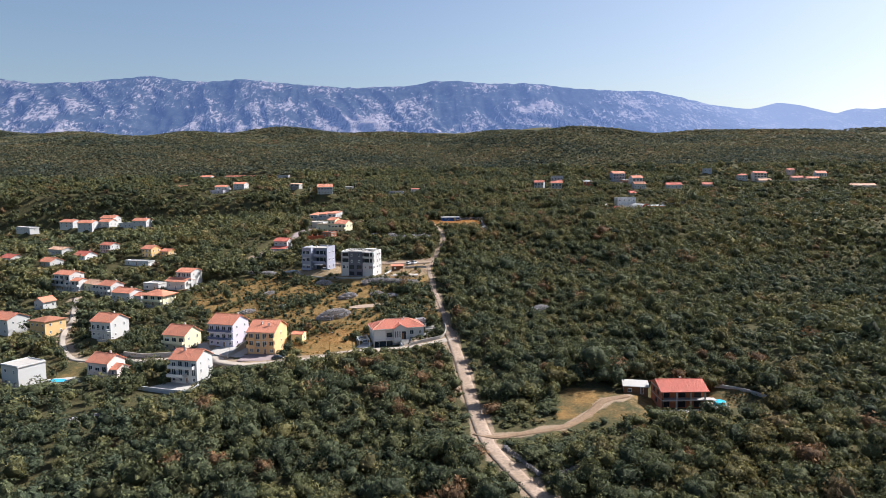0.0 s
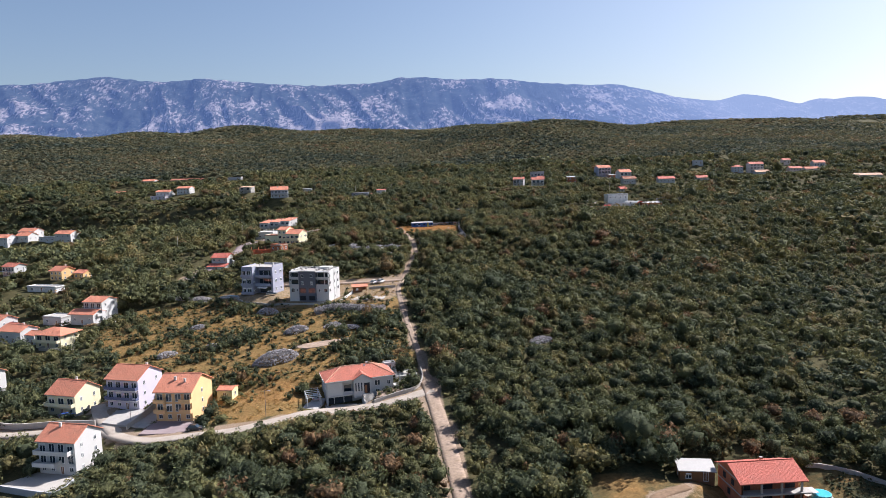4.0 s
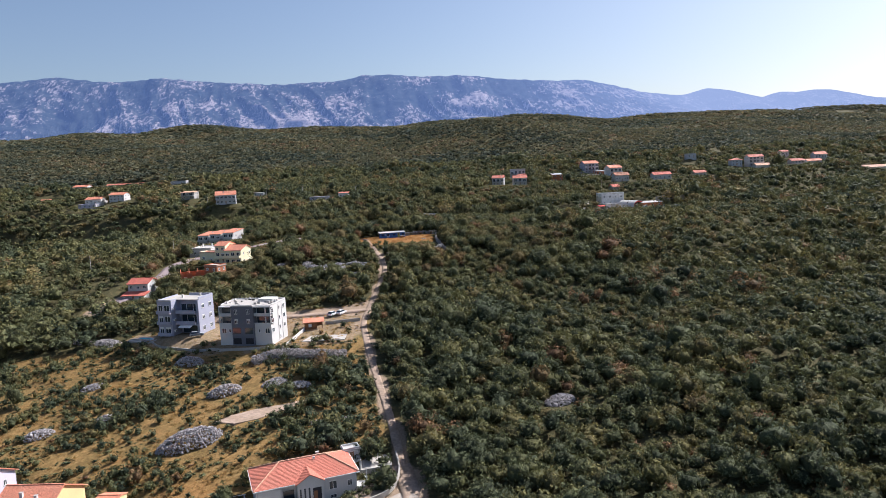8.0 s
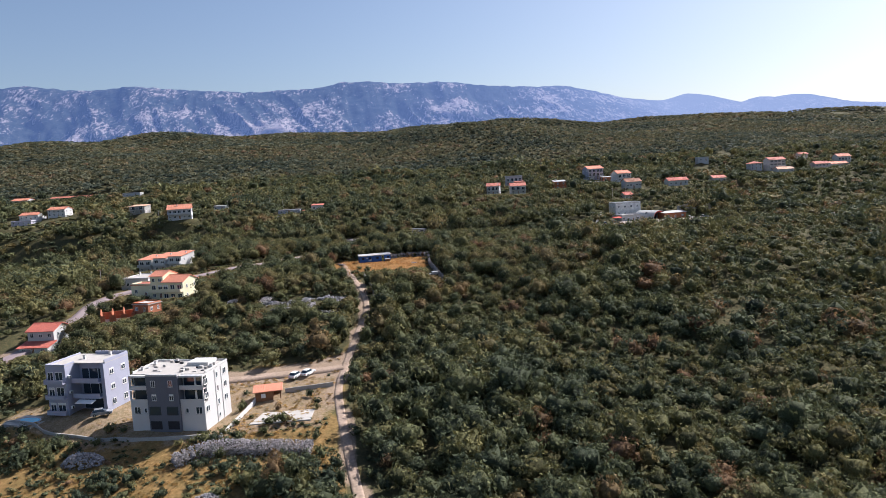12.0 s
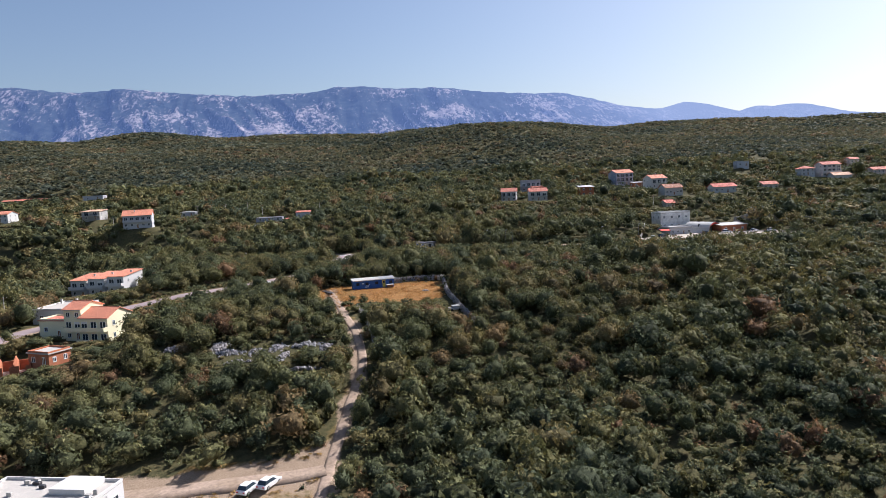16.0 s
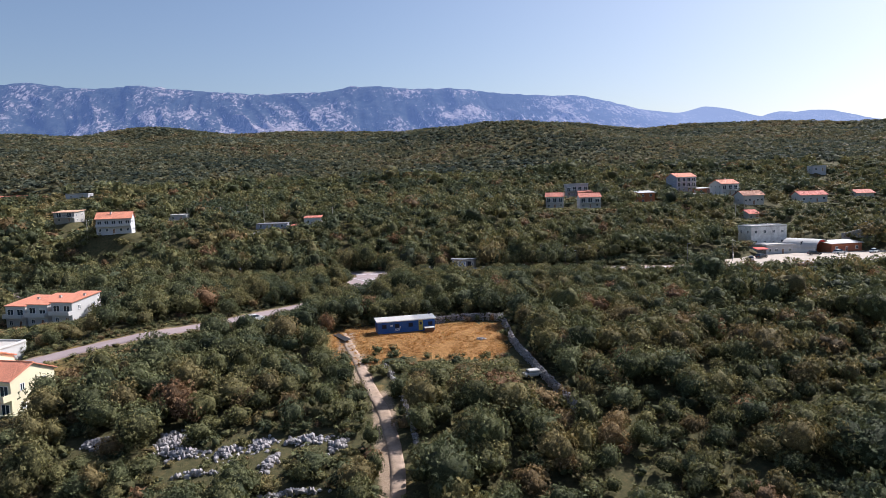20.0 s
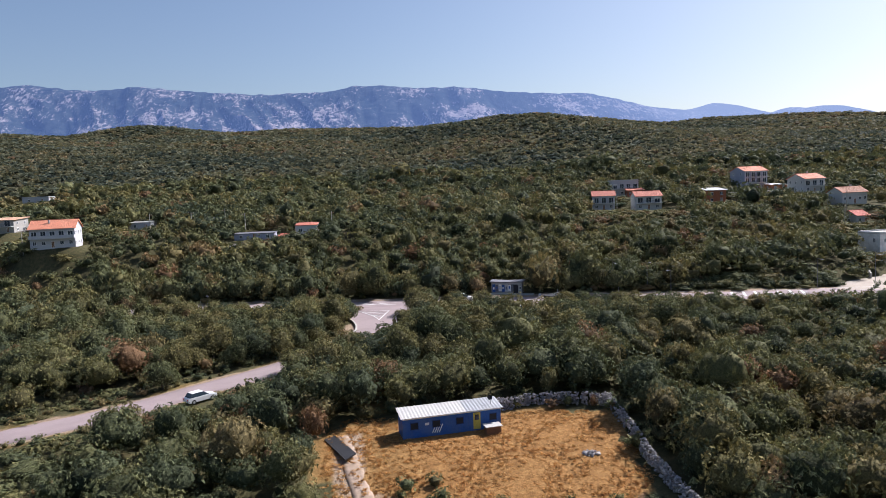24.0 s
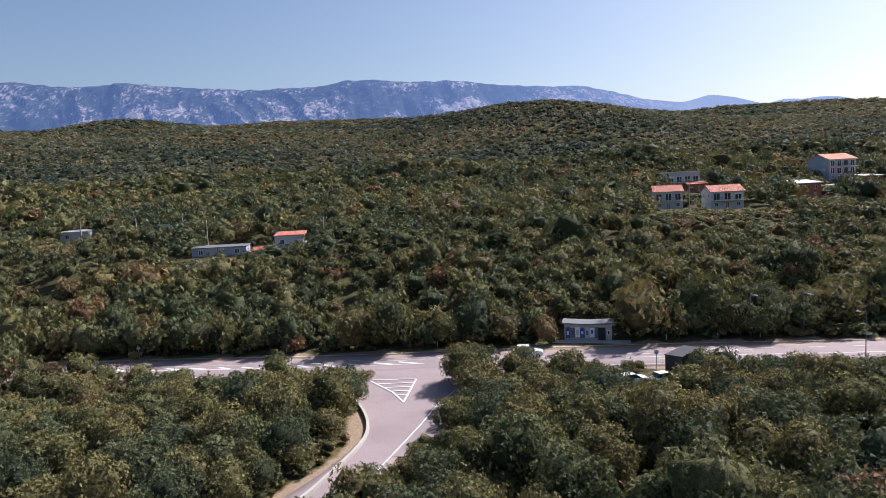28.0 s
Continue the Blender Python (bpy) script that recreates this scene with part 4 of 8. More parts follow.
def villa():
    w, d, h = 19.6, 10.4, 4.3
    ob = empty("villa", pose(-14.8, 260.2, 38.3, 0, 0, 14.6), "white hillside villa with red tiled hip roof and gabled portico", "house", "houses")
    CLEAR.append((-14.8, 260.2, 11))
    CLEAR.append((-3, 262, 5))
    plot(-15.6, 264.4, 38.2, 14.6, 17, 1.0)
    c, s_ = math.cos(radians(14.6)), math.sin(radians(14.6))
    for x0, x1, zz in ((-11, 0, 35.25), (0, 3.6, 36.2)):
        PADS.append(([(-14.8 + u * c - v * s_, 260.2 + u * s_ + v * c) for u, v in ((x0, -9), (x1, -9), (x1, -3.5), (x0, -3.5))], zz))
    part("wall", boxed((-w / 2, w / 2, -d / 2 + 1.5, d / 2, -4, h), (2.9, w / 2, -d / 2, -d / 2 + 1.5, -4, h), (-w / 2, -w / 2 + 0.3, -d / 2, -d / 2 + 1.5, -4, h), (-5.3, -5.0, -d / 2, -d / 2 + 1.5, 0, h)), WHITE, ob)
    part("floor_slab", boxed((-w / 2, -2.1, -d / 2 - 0.3, -d / 2 + 1.5, -0.35, 0)), WHITE, ob)
    part("head_wall", boxed((-w / 2 + 0.3, -2.1, -d / 2, -d / 2 + 1.5, 3.6, h)), WHITE, ob)
    part("shutter_wall", boxed((-w / 2 + 0.3, -5.3, -d / 2 + 0.05, -d / 2 + 0.2, 0, 3.6)), BLIND, ob, "white louvred screen over the upper terrace")
    part("loggia_parapet", boxed((-5.0, -2.1, -d / 2, -d / 2 + 0.12, 0, 0.9)), PALE_GREY, ob)
    part("loggia_door", boxed((-4.6, -2.5, -d / 2 + 1.44, -d / 2 + 1.56, 0.1, 2.4)), GLASS, ob)
    part("terrace_glazing", boxed((-w / 2 + 0.6, -2.3, -d / 2 + 1.4, -d / 2 + 1.52, -2.9, -0.5)), GLASS, ob, "wide glazed front of the lower storey")
    for u in (-7.6, -4.8):
        part("mullion", boxed((u - 0.08, u + 0.08, -d / 2 + 1.34, -d / 2 + 1.5, -2.9, -0.4)), FRAME, ob)
    roof = part("roof", hip_roof(w, d, h, 2.7, 0.55), TERRACOTTA, ob, "red clay tiles")
    r = w / 2 - d / 2
    for sx in (-1, 1):
        for sy in (-1, 1):
            a, b = Vector((sx * (w / 2 + 0.5), sy * (d / 2 + 0.5), h + 0.15)), Vector((sx * r, 0, h + 2.75))
            bm = bmesh.new()
            bmesh.ops.create_cone(bm, cap_ends=True, segments=6, radius1=0.13, radius2=0.13, depth=(b - a).length, matrix=Matrix.Translation((a + b) / 2) @ (b - a).to_track_quat("Z", "Y").to_matrix().to_4x4())
            part("hip_cap", bm, PALE_TILE, roof)
    part("ridge_cap", boxed((-r, r, -0.14, 0.14, h + 2.65, h + 2.85)), PALE_TILE, roof)
    for x0, x1, y0, y1 in ((-w / 2 - 0.62, w / 2 + 0.62, -d / 2 - 0.68, -d / 2 - 0.56), (-w / 2 - 0.68, -w / 2 - 0.56, -d / 2, d / 2), (w / 2 + 0.56, w / 2 + 0.68, -d / 2, d / 2)):
        part("gutter", boxed((x0, x1, y0, y1, h - 0.12, h + 0.04)), FRAME, roof)
    px0, px1, py = -2.1, 2.9, -d / 2 - 1.1
    pm = (px0 + px1) / 2
    v = [(px0, py, -1), (px1, py, -1), (px1, py, h), (pm, py, h + 1.5), (px0, py, h), (px0, -d / 2 + 1.6, -1), (px1, -d / 2 + 1.6, -1), (px1, -d / 2 + 1.6, h), (pm, -d / 2 + 1.6, h + 1.5), (px0, -d / 2 + 1.6, h)]
    portico = part("portico", solid(v, [(0, 1, 2, 3, 4), (5, 9, 8, 7, 6), (0, 5, 6, 1), (1, 6, 7, 2), (2, 7, 8, 3), (3, 8, 9, 4), (4, 9, 5, 0)]), WHITE, ob)
    pw = (px1 - px0) / 2 + 0.35
    v = [(pm + s * k, y2, z2) for y2 in (py - 0.3, -d / 2 + 3.6) for s, k, z2 in ((-1, pw, h - 0.1), (1, 0, h + 1.6), (1, pw, h - 0.1), (1, pw, h + 0.08), (1, 0, h + 1.8), (-1, pw, h + 0.08))]
    part("portico_roof", solid(v, [(0, 1, 7, 6), (1, 2, 8, 7), (2, 3, 9, 8), (3, 4, 10, 9), (4, 5, 11, 10), (5, 0, 6, 11), (0, 5, 4, 1), (1, 4, 3, 2), (6, 7, 10, 11), (7, 8, 9, 10)]), TERRACOTTA, portico)
    for u in (-1.55, -0.7, 0.15):
        part("window_slot", boxed((u - 0.17, u + 0.17, py - 0.03, py + 0.1, 0.9, 3.3)), GLASS, portico, "tall narrow dark window slot")
    # no real recess: its shade is a dark panel on the portico front
    part("entrance", boxed((0.85, 2.5, py - 0.04, py + 0.1, 0.05, 3.1)), PAINTED_DARK, portico, "flat dark panel painted for the shaded entrance recess")
    part("door_leaf", boxed((1.0, 1.7, py - 0.07, py - 0.03, 0.08, 2.5)), WOOD, portico)
    part("landing", boxed((0.3, 3.3, py - 1.0, py, -2.6, -0.02)), PALE_CONCRETE, portico)
    for k in range(10):
        part("step", boxed((0.3, 3.3, py - 1.0 - 0.32 * (k + 1), py - 1.0 - 0.32 * k, -2.6, -0.2 - 0.19 * k)), PALE_CONCRETE, portico)
    for u in (0.05, 3.3):
        part("stair_cheek", boxed((u, u + 0.25, py - 4.4, py, -2.6, -0.9)), WHITE, portico)
    for u, z2, ww, hh in ((5.0, 2.4, 1.6, 1.7), (5.0, 0.1, 1.3, 0.8), (8.4, 2.2, 1.0, 1.3)):
        window(ob, face_pose("front", w, d, u, z2), ww, hh)
    for u in (-2.8, 0.4, 3.0):
        window(ob, face_pose("right", w, d, u, 2.3), 1.1, 1.4)
    for u in (-2.0, 2.0):
        window(ob, face_pose("left", w, d, u, 2.0), 1.1, 1.3)
    balcony(ob, "right", w, d, -4.8, 0.2, 0.6, 2.4, "white")
    for u in (-4.6, 0.0):
        part("column", tube(bmesh.new(), w / 2 + 2.2, u, 0.6, h - 0.1, 0.12, 0.12, 8), WHITE, ob)
    chimney(ob, 3.2, 0.8, h + 2.2, 1.0)
    part("dish", boxed((1.9, 2.5, -0.9, -0.8, h + 2.3, h + 2.8), bevel=0.1), FRAME, ob, "white satellite dish")
    t = part("terrace", boxed((-10.2, 0.0, -d / 2 - 3.2, -d / 2 + 1.4, -4.2, -2.95)), PALE_CONCRETE, ob)
    part("terrace_wall", boxed((-10.4, 0.0, -d / 2 - 3.45, -d / 2 - 3.2, -4.2, -2.2), (-10.45, -10.2, -d / 2 - 3.2, -d / 2, -4.2, -2.2)), PALE_CONCRETE, t)
    for k in range(5):
        part("planter_pot", tube(bmesh.new(), -9.4 + k * 2.1, -d / 2 - 2.8, -2.95, -2.4, 0.28, 0.36, 10), WHITE_CLOTH, t, "white planter")
    return ob


def pergola():
    """White posts and beams over the parking place beside the villa."""
    ob = empty("pergola", pose(-27.4, 254.6, 36.6, 0, 0, 14), "white timber pergola over a parking place", "pergola")
    for x in (-1.9, 1.9):
        for y in (-4.2, 0, 4.2):
            part("post", boxed((x - 0.08, x + 0.08, y - 0.08, y + 0.08, -0.4, 2.3)), FRAME, ob)
        part("beam", boxed((x - 0.07, x + 0.07, -4.6, 4.6, 2.3, 2.46)), FRAME, ob)
    for k in range(6):
        y = -4.2 + k * 1.68
        part("rafter", boxed((-2.2, 2.2, y - 0.05, y + 0.05, 2.46, 2.58)), FRAME, ob)


pergola()
CLEAR.append((-27.4, 254.6, 5))
OUTLOOK.append((-20, 248, 12, 0.3))
villa()
house("garden_shed", "small white garden shed with flat pale roof and brick base", -5.4, 268.6, 40.6, 14, 3.6, 2.6, 2.3, WHITE, WHITE_SHEET, 0, 0.15, 1, 1, 1, 0, "flat", chimneys=(), category="shed", group="sheds")


def slab(name, label, corners, z, thick, material, category="slab"):
    """A level slab or terrace with the given outline."""
    n = len(corners)
    PADS.append((list(corners), z - 0.1))
    v = [(x, y, z - thick) for x, y in corners] + [(x, y, z) for x, y in corners]
    bm = solid(v, [tuple(range(n))[::-1], tuple(range(n, 2 * n))] + [(i, (i + 1) % n, n + (i + 1) % n, n + i) for i in range(n)])
    me = bpy.data.meshes.new(name)
    bm.to_mesh(me)
    bm.free()
    me.materials.append(material)
    return tagged(new(name, me), label, category)


slab("paved_yard", "pale paved yard beside the villa", ((-3.4, 262.8), (3.3, 264.2), (3.0, 272), (-4, 270.5)), 40.3, 2.5, PALE_CONCRETE, "yard")
slab("front_yard", "grey concrete yard before the orange apartment house", ((-75.5, 247.6), (-72.2, 252.4), (-60, 250.4), (-60, 246.4), (-67, 244.8)), 34.0, 2.4, CONCRETE, "yard")
dv, df = ribbon(HOUSE_DRIVE, 2.7, 0.06)
dv[:, 2] += lie(dv[:, 0], dv[:, 1]) - ground_height(dv[:, 0], dv[:, 1])
tagged(fast_mesh("road_house_drive", dv, df, PALE_ROAD, True), "pale gravel drive between the cream and lavender houses", "drive", kind="structure")
slab("garden_bed", "raised garden bed with dry soil in front of the villa", ((-9.0, 249.4), (-3.6, 252.1), (1.4, 255.0), (4.0, 260.6), (3.4, 264.1), (-3.3, 262.7), (-4.4, 256.4), (-8.6, 255.0)), 38.5, 3.0, DIRT, "garden bed")
slab("parking_place", "grey concrete parking place under the pergola", ((-29.6, 249), (-25.4, 247.8), (-23.4, 258.5), (-28, 260)), 36.6, 1.5, CONCRETE, "parking place")


def low_wall(name, label, line, h, thick, material, sink=1.0, top=None):
    """A wall of even height that follows the ground along a line of the plan."""
    pts, side = smooth_line(line, 2.5)
    z = lie(pts[:, 0], pts[:, 1]) if top is None else np.full(len(pts), top - h)
    k = np.array((-0.5, -0.5, 0.5, 0.5)) * thick
    dz = np.array((-sink, h, h, -sink))
    v = np.concatenate([pts[:, None] + side[:, None] * k[None, :, None], (z[:, None] + dz)[..., None]], -1).reshape(-1, 3)
    i = np.arange(len(pts) - 1) * 4
    f = np.concatenate([np.stack([i + a, i + b, i + b + 4, i + a + 4], 1) for a, b in ((0, 1), (1, 2), (2, 3))] + [np.array([[0, 3, 2, 1], np.array((0, 1, 2, 3)) + 4 * (len(pts) - 1)])])
    return tagged(fast_mesh(name, v, f, material), label, "wall")


low_wall("garden_wall", "pale curved garden wall along the track", ((-9.4, 248.4), (-6.5, 249.9), (-3.6, 251.3), (-0.6, 252.6), (1.9, 254.1), (3.7, 257), (4.7, 260.5), (4.7, 264.5), (4.3, 268)), 1.0, 0.3, PALE_CONCRETE, 1.5)
low_wall("garden_wall", "white rendered wall beside the orange apartment house", ((-77, 246.5), (-75.5, 254), (-74.5, 262)), 1.5, 0.25, PALE_CONCRETE)
low_wall("retaining_wall", "rough stone retaining wall above the village road", ((-88, 252.5), (-100, 255.5), (-113, 257.5), (-126, 264)), 1.6, 0.4, PALE_CONCRETE)
low_wall("terrace_wall", "grey-blue terrace wall below the balcony house", ((-100, 222.5), (-92, 218.6), (-80, 213.6), (-78.4, 219)), 1.3, 0.3, PALE_GREY, 1.5)
slab("terrace", "white tiled terrace in front of the balcony house", ((-98.5, 223), (-80.5, 215), (-77, 226.5), (-92.5, 230)), 30.1, 2.5, PALE_CONCRETE, "terrace")
slab("forecourt", "grey tarmac forecourt between the apartment houses", ((-86, 252), (-72, 246), (-71, 252), (-73, 262), (-77, 262), (-86, 262)), 34.3, 1.5, CONCRETE, "forecourt")
slab("forecourt", "dark tarmac forecourt of the orange house", ((-72, 241.5), (-58, 240.5), (-58.5, 250), (-71, 251)), 34.3, 1.5, ASPHALT, "forecourt")

# ---- the two apartment blocks


def apartment_white():
    w, d, h = 17.1, 11.4, 12.0
    ob = empty("apartment_block", pose(-36.5, 340.3, 51.5, 0, 0, -17), "unfinished white and slate-grey apartment block with recessed balconies", "apartment block", "apartment blocks")
    CLEAR.append((-36.5, 340.3, 12))
    plot(-36.5, 340.3, 51.5, -17, 17.1, 11.4)
    part("wall", boxed((-w / 2, w / 2, -d / 2 + 1.6, d / 2, -2, h)), WHITE, ob)
    part("grey_bay", boxed((-4.2, 3.1, -d / 2 - 0.5, -d / 2 + 1.6, -2, h)), GREY, ob, "slate-grey rendered bay")
    for u in (-2.6, 1.4):
        for fl in (3, 2):
            window(ob, face_pose("front", w, d + 1.0, u, fl * 3 + 1.4), 1.0, 1.4, fl == 2)
        part("picture_window", boxed((u - 1.3, u + 1.3, -d / 2 - 0.54, -d / 2 - 0.4, 3.5, 5.4)), GLASS, ob, "wide dark glazed opening")
        # the bay is closed; a dark panel paints the shade of the opening
        part("shop_window", boxed((u - 1.3, u + 1.3, -d / 2 - 0.54, -d / 2 - 0.4, 0.4, 2.2)), PAINTED_DARK, ob, "dark panel painted for the shade in an unfinished ground-floor opening")
    for u0, u1 in ((-w / 2, -4.2), (3.1, w / 2)):
        bay = part("bay", boxed((u0, u1, -d / 2, -d / 2 + 1.6, -2, 5.9)), WHITE, ob)
        part("lintel", boxed((u0, u1, -d / 2, -d / 2 + 1.6, 11.6, 12.0)), WHITE, ob)
        for fl in (2, 3):
            part("parapet", boxed((u0, u1, -d / 2, -d / 2 + 0.15, fl * 3 - 0.1, fl * 3 + 0.85)), WHITE, bay)
            part("floor_slab", boxed((u0, u1, -d / 2 + 0.15, -d / 2 + 1.6, fl * 3 - 0.1, fl * 3 + 0.1)), CONCRETE, bay)
            part("glazing", boxed((u0 + 0.3, u1 - 0.4, -d / 2 + 1.5, -d / 2 + 1.7, fl * 3 + 0.2, fl * 3 + 2.5)), GLASS, bay)
            part("pier", boxed((u1 - 0.35 if u0 < 0 else u1 - 1.9, u1 if u0 < 0 else u1 - 1.6, -d / 2, -d / 2 + 0.3, fl * 3 + 0.85, fl * 3 + 2.7)), WHITE, bay)
            part("corner_pier", boxed((u0 if u0 < 0 else u1 - 0.3, u0 + 0.3 if u0 < 0 else u1, -d / 2, -d / 2 + 0.3, fl * 3 + 0.85, fl * 3 + 2.7)), WHITE, bay)
        window(ob, face_pose("front", w, d, u0 + 1.5 if u0 < 0 else u1 - 1.3, 4.4), 1.5, 1.6)
        window(ob, face_pose("front", w, d, u0 + 3.4 if u0 < 0 else u1 - 4.0, 4.4), 0.7, 1.1)
    for fl in (1, 2, 3):
        for u, ww in ((-4.4, 1.5), (0.4, 0.8), (3.8, 1.5)):
            window(ob, face_pose("right", w, d, u, fl * 3 + 1.4), ww, 1.3)
    window(ob, face_pose("right", w, d, 0.4, 1.4), 0.8, 0.9)
    for fl in (1, 2, 3):
        for u in (-3, 1, 4):
            window(ob, face_pose("left", w, d, u, fl * 3 + 1.4), 1.1, 1.3)
    for yy in (-0.6, 2.2):
        part("downpipe", tube(bmesh.new(), w / 2 + 0.08, yy, -1, h - 0.2, 0.05, 0.05, 6), STEEL, ob)
    roof = part("roof", boxed((-w / 2 + 0.1, w / 2 - 0.1, -d / 2 + 1.0, d / 2 - 0.1, h, h + 0.12), (-4.2, 3.1, -d / 2 - 0.5, -d / 2 + 1.0, h, h + 0.12)), PALE_CONCRETE, ob, "pale cluttered roof terrace")
    e = 0.2
    part("roof_parapet", boxed((-w / 2, w / 2, d / 2 - e, d / 2, h + 0.12, h + 0.5), (-w / 2, -w / 2 + e, -d / 2 + 1.6, d / 2 - e, h + 0.12, h + 0.5), (w / 2 - e, w / 2, -d / 2 + 1.6, d / 2 - e, h + 0.12, h + 0.5), (-4.2, 3.1, -d / 2 - 0.5, -d / 2 - 0.3, h + 0.12, h + 0.42)), WHITE, roof)
    part("stair_head", boxed((1.2, 6.2, 1.4, d / 2 - 0.3, h + 0.12, h + 0.9)), WHITE, roof)
    rr = random.Random(3)
    for k in range(26):
        x, y, s = rr.uniform(-7.5, 7.5), rr.uniform(-3.6, 4.6), rr.uniform(0.2, 0.55)
        part("building_rubble", boxed((x - s, x + s, y - s * 0.6, y + s * 0.6, h + 0.1, h + 0.12 + rr.uniform(0.15, 0.7)), bevel=0.03), rr.choice((CONCRETE, STEEL, PALE_CONCRETE, DARK)), roof)
    for x, y in ((-7.6, 3.2), (-3.0, 4.6), (7.4, 0.5), (-7.8, -1.5)):
        chimney(roof, x, y, h + 0.1, 0.9)


def apartment_grey():
    w, d, h = 13.4, 11.0, 11.2
    k = -1.5  # where the left wing ends and the deep loggias begin
    ob = empty("apartment_block", pose(-60.2, 353.2, 52.9, 0, 0, -20), "grey rendered apartment block with recessed balconies and white awning", "apartment block", "apartment blocks")
    CLEAR.append((-60.2, 353.2, 11.5))
    plot(-60.2, 353.2, 52.9, -20, w, d)
    part("wall", boxed((-w / 2, k, -d / 2, d / 2, -2.5, h), (k, w / 2, -d / 2 + 4.4, d / 2, -2.5, h), (w / 2 - 0.9, w / 2, -d / 2 + 2.4, -d / 2 + 4.4, -2.5, h)), MID_GREY, ob)
    for fl in (1, 2):
        g = part("balcony", boxed((k, w / 2 - 0.9, -d / 2 + 1.4, -d / 2 + 4.4, fl * 3.6 - 0.25, fl * 3.6)), MID_GREY, ob)
        part("parapet", boxed((k + 0.3, w / 2 - 0.9, -d / 2 + 1.3, -d / 2 + 1.45, fl * 3.6 - 0.2, fl * 3.6 + 0.9)), MID_GREY, g)
        part("glazing", boxed((k + 0.8, w / 2 - 1.6, -d / 2 + 4.3, -d / 2 + 4.5, fl * 3.6 + 0.1, fl * 3.6 + 2.4)), GLASS, g)
        for u in (1.2, 3.6):
            part("mullion", boxed((u - 0.06, u + 0.06, -d / 2 + 4.24, -d / 2 + 4.31, fl * 3.6 + 0.1, fl * 3.6 + 2.4)), FRAME, g)
    part("glazing", boxed((k + 0.8, w / 2 - 1.6, -d / 2 + 4.3, -d / 2 + 4.5, 0.1, 2.4)), GLASS, ob)
    aw = part("awning", boxed((0.3, 4.8, -1.6, 0, -0.06, 0.06)), WHITE_CLOTH, ob, "white sloping cloth awning")
    aw.matrix_local = pose(0, -d / 2 + 1.35, 3.1, 14)
    for fl in range(3):
        window(ob, face_pose("front", w, d, -5.5, fl * 3.6 + 1.75), 1.5, 2.0, fl < 2)
        window(ob, face_pose("front", w, d, -3.2, fl * 3.6 + 1.75), 2.0, 2.0, fl < 1)
        sl = part("balcony_slab", boxed((-w / 2 + 0.1, k - 0.1, -d / 2 - 1.0, -d / 2, fl * 3.6 + 0.1, fl * 3.6 + 0.28)), MID_GREY, ob)
        part("rail", boxed((-w / 2 + 0.1, k - 0.1, -d / 2 - 1.0, -d / 2 - 0.92, fl * 3.6 + 0.28, fl * 3.6 + 1.15), (-w / 2 + 0.1, -w / 2 + 0.18, -d / 2 - 0.92, -d / 2, fl * 3.6 + 0.28, fl * 3.6 + 1.15)), MID_GREY, sl)
        unit = part("outdoor_unit", boxed((k + 0.04, k + 0.5, -d / 2 + 0.5, -d / 2 + 1.3, fl * 3.6 + 1.2, fl * 3.6 + 1.8), bevel=0.03), FRAME, ob)
        part("fan_grille", boxed((k + 0.5, k + 0.53, -d / 2 + 0.62, -d / 2 + 1.0, fl * 3.6 + 1.28, fl * 3.6 + 1.72)), DARK, unit)
        for u in (-0.6, 3.4):
            window(ob, face_pose("right", w, d, u, fl * 3.6 + 1.8), 1.4, 1.4, fl > 0)
        for u in (-3, 2):
            window(ob, face_pose("left", w, d, u, fl * 3.6 + 1.8), 1.1, 1.4)
    roof = part("roof", boxed((-w / 2, k, -d / 2, d / 2, h, h + 0.15), (k, w / 2, -d / 2 + 3.0, d / 2, h, h + 0.15)), PALE_CONCRETE, ob)
    e = 0.25
    part("roof_parapet", boxed((-w / 2, k, -d / 2, -d / 2 + e, h + 0.15, h + 0.5), (-w / 2, -w / 2 + e, -d / 2 + e, d / 2, h + 0.15, h + 0.5), (w / 2 - e, w / 2, -d / 2 + 3, d / 2, h + 0.15, h + 0.9), (-2, w / 2 - e, d / 2 - e, d / 2, h + 0.15, h + 0.9), (k - e, k, -d / 2 + e, -d / 2 + 3.0, h + 0.15, h + 0.5)), MID_GREY, roof)
    chimney(roof, -1.5, 1.0, h + 0.1, 1.2)
    chimney(roof, 2.8, 4.4, h + 0.1, 1.2)


apartment_white()
apartment_grey()
slab("pool_terrace", "concrete terrace with rendered front beside the apartments", ((-78, 348.5), (-70.5, 344.8), (-67.5, 349.5), (-75, 354)), 52.2, 4.0, PALE_CONCRETE, "terrace")


def pool(name, label, x, y, z, rx, ry, rim, height, rot=0, wall=None):
    ob = empty(name, pose(x, y, z, 0, 0, rot), label, "swimming pool")
    for nm, r0, z0, z1, mat in (("wall", 1.0, -0.3, height, wall or rim), ("rim", 1.04, height, height + 0.08, rim), ("water", 0.93, height + 0.08, height + 0.1, POOL_WATER)):
        bm = bmesh.new()
        bmesh.ops.create_cone(bm, cap_ends=True, segments=28, radius1=r0, radius2=r0, depth=z1 - z0, matrix=Matrix.Translation((0, 0, (z0 + z1) / 2)) @ Matrix.Diagonal((rx, ry, 1, 1)))
        part(nm, bm, mat, ob)
    return ob


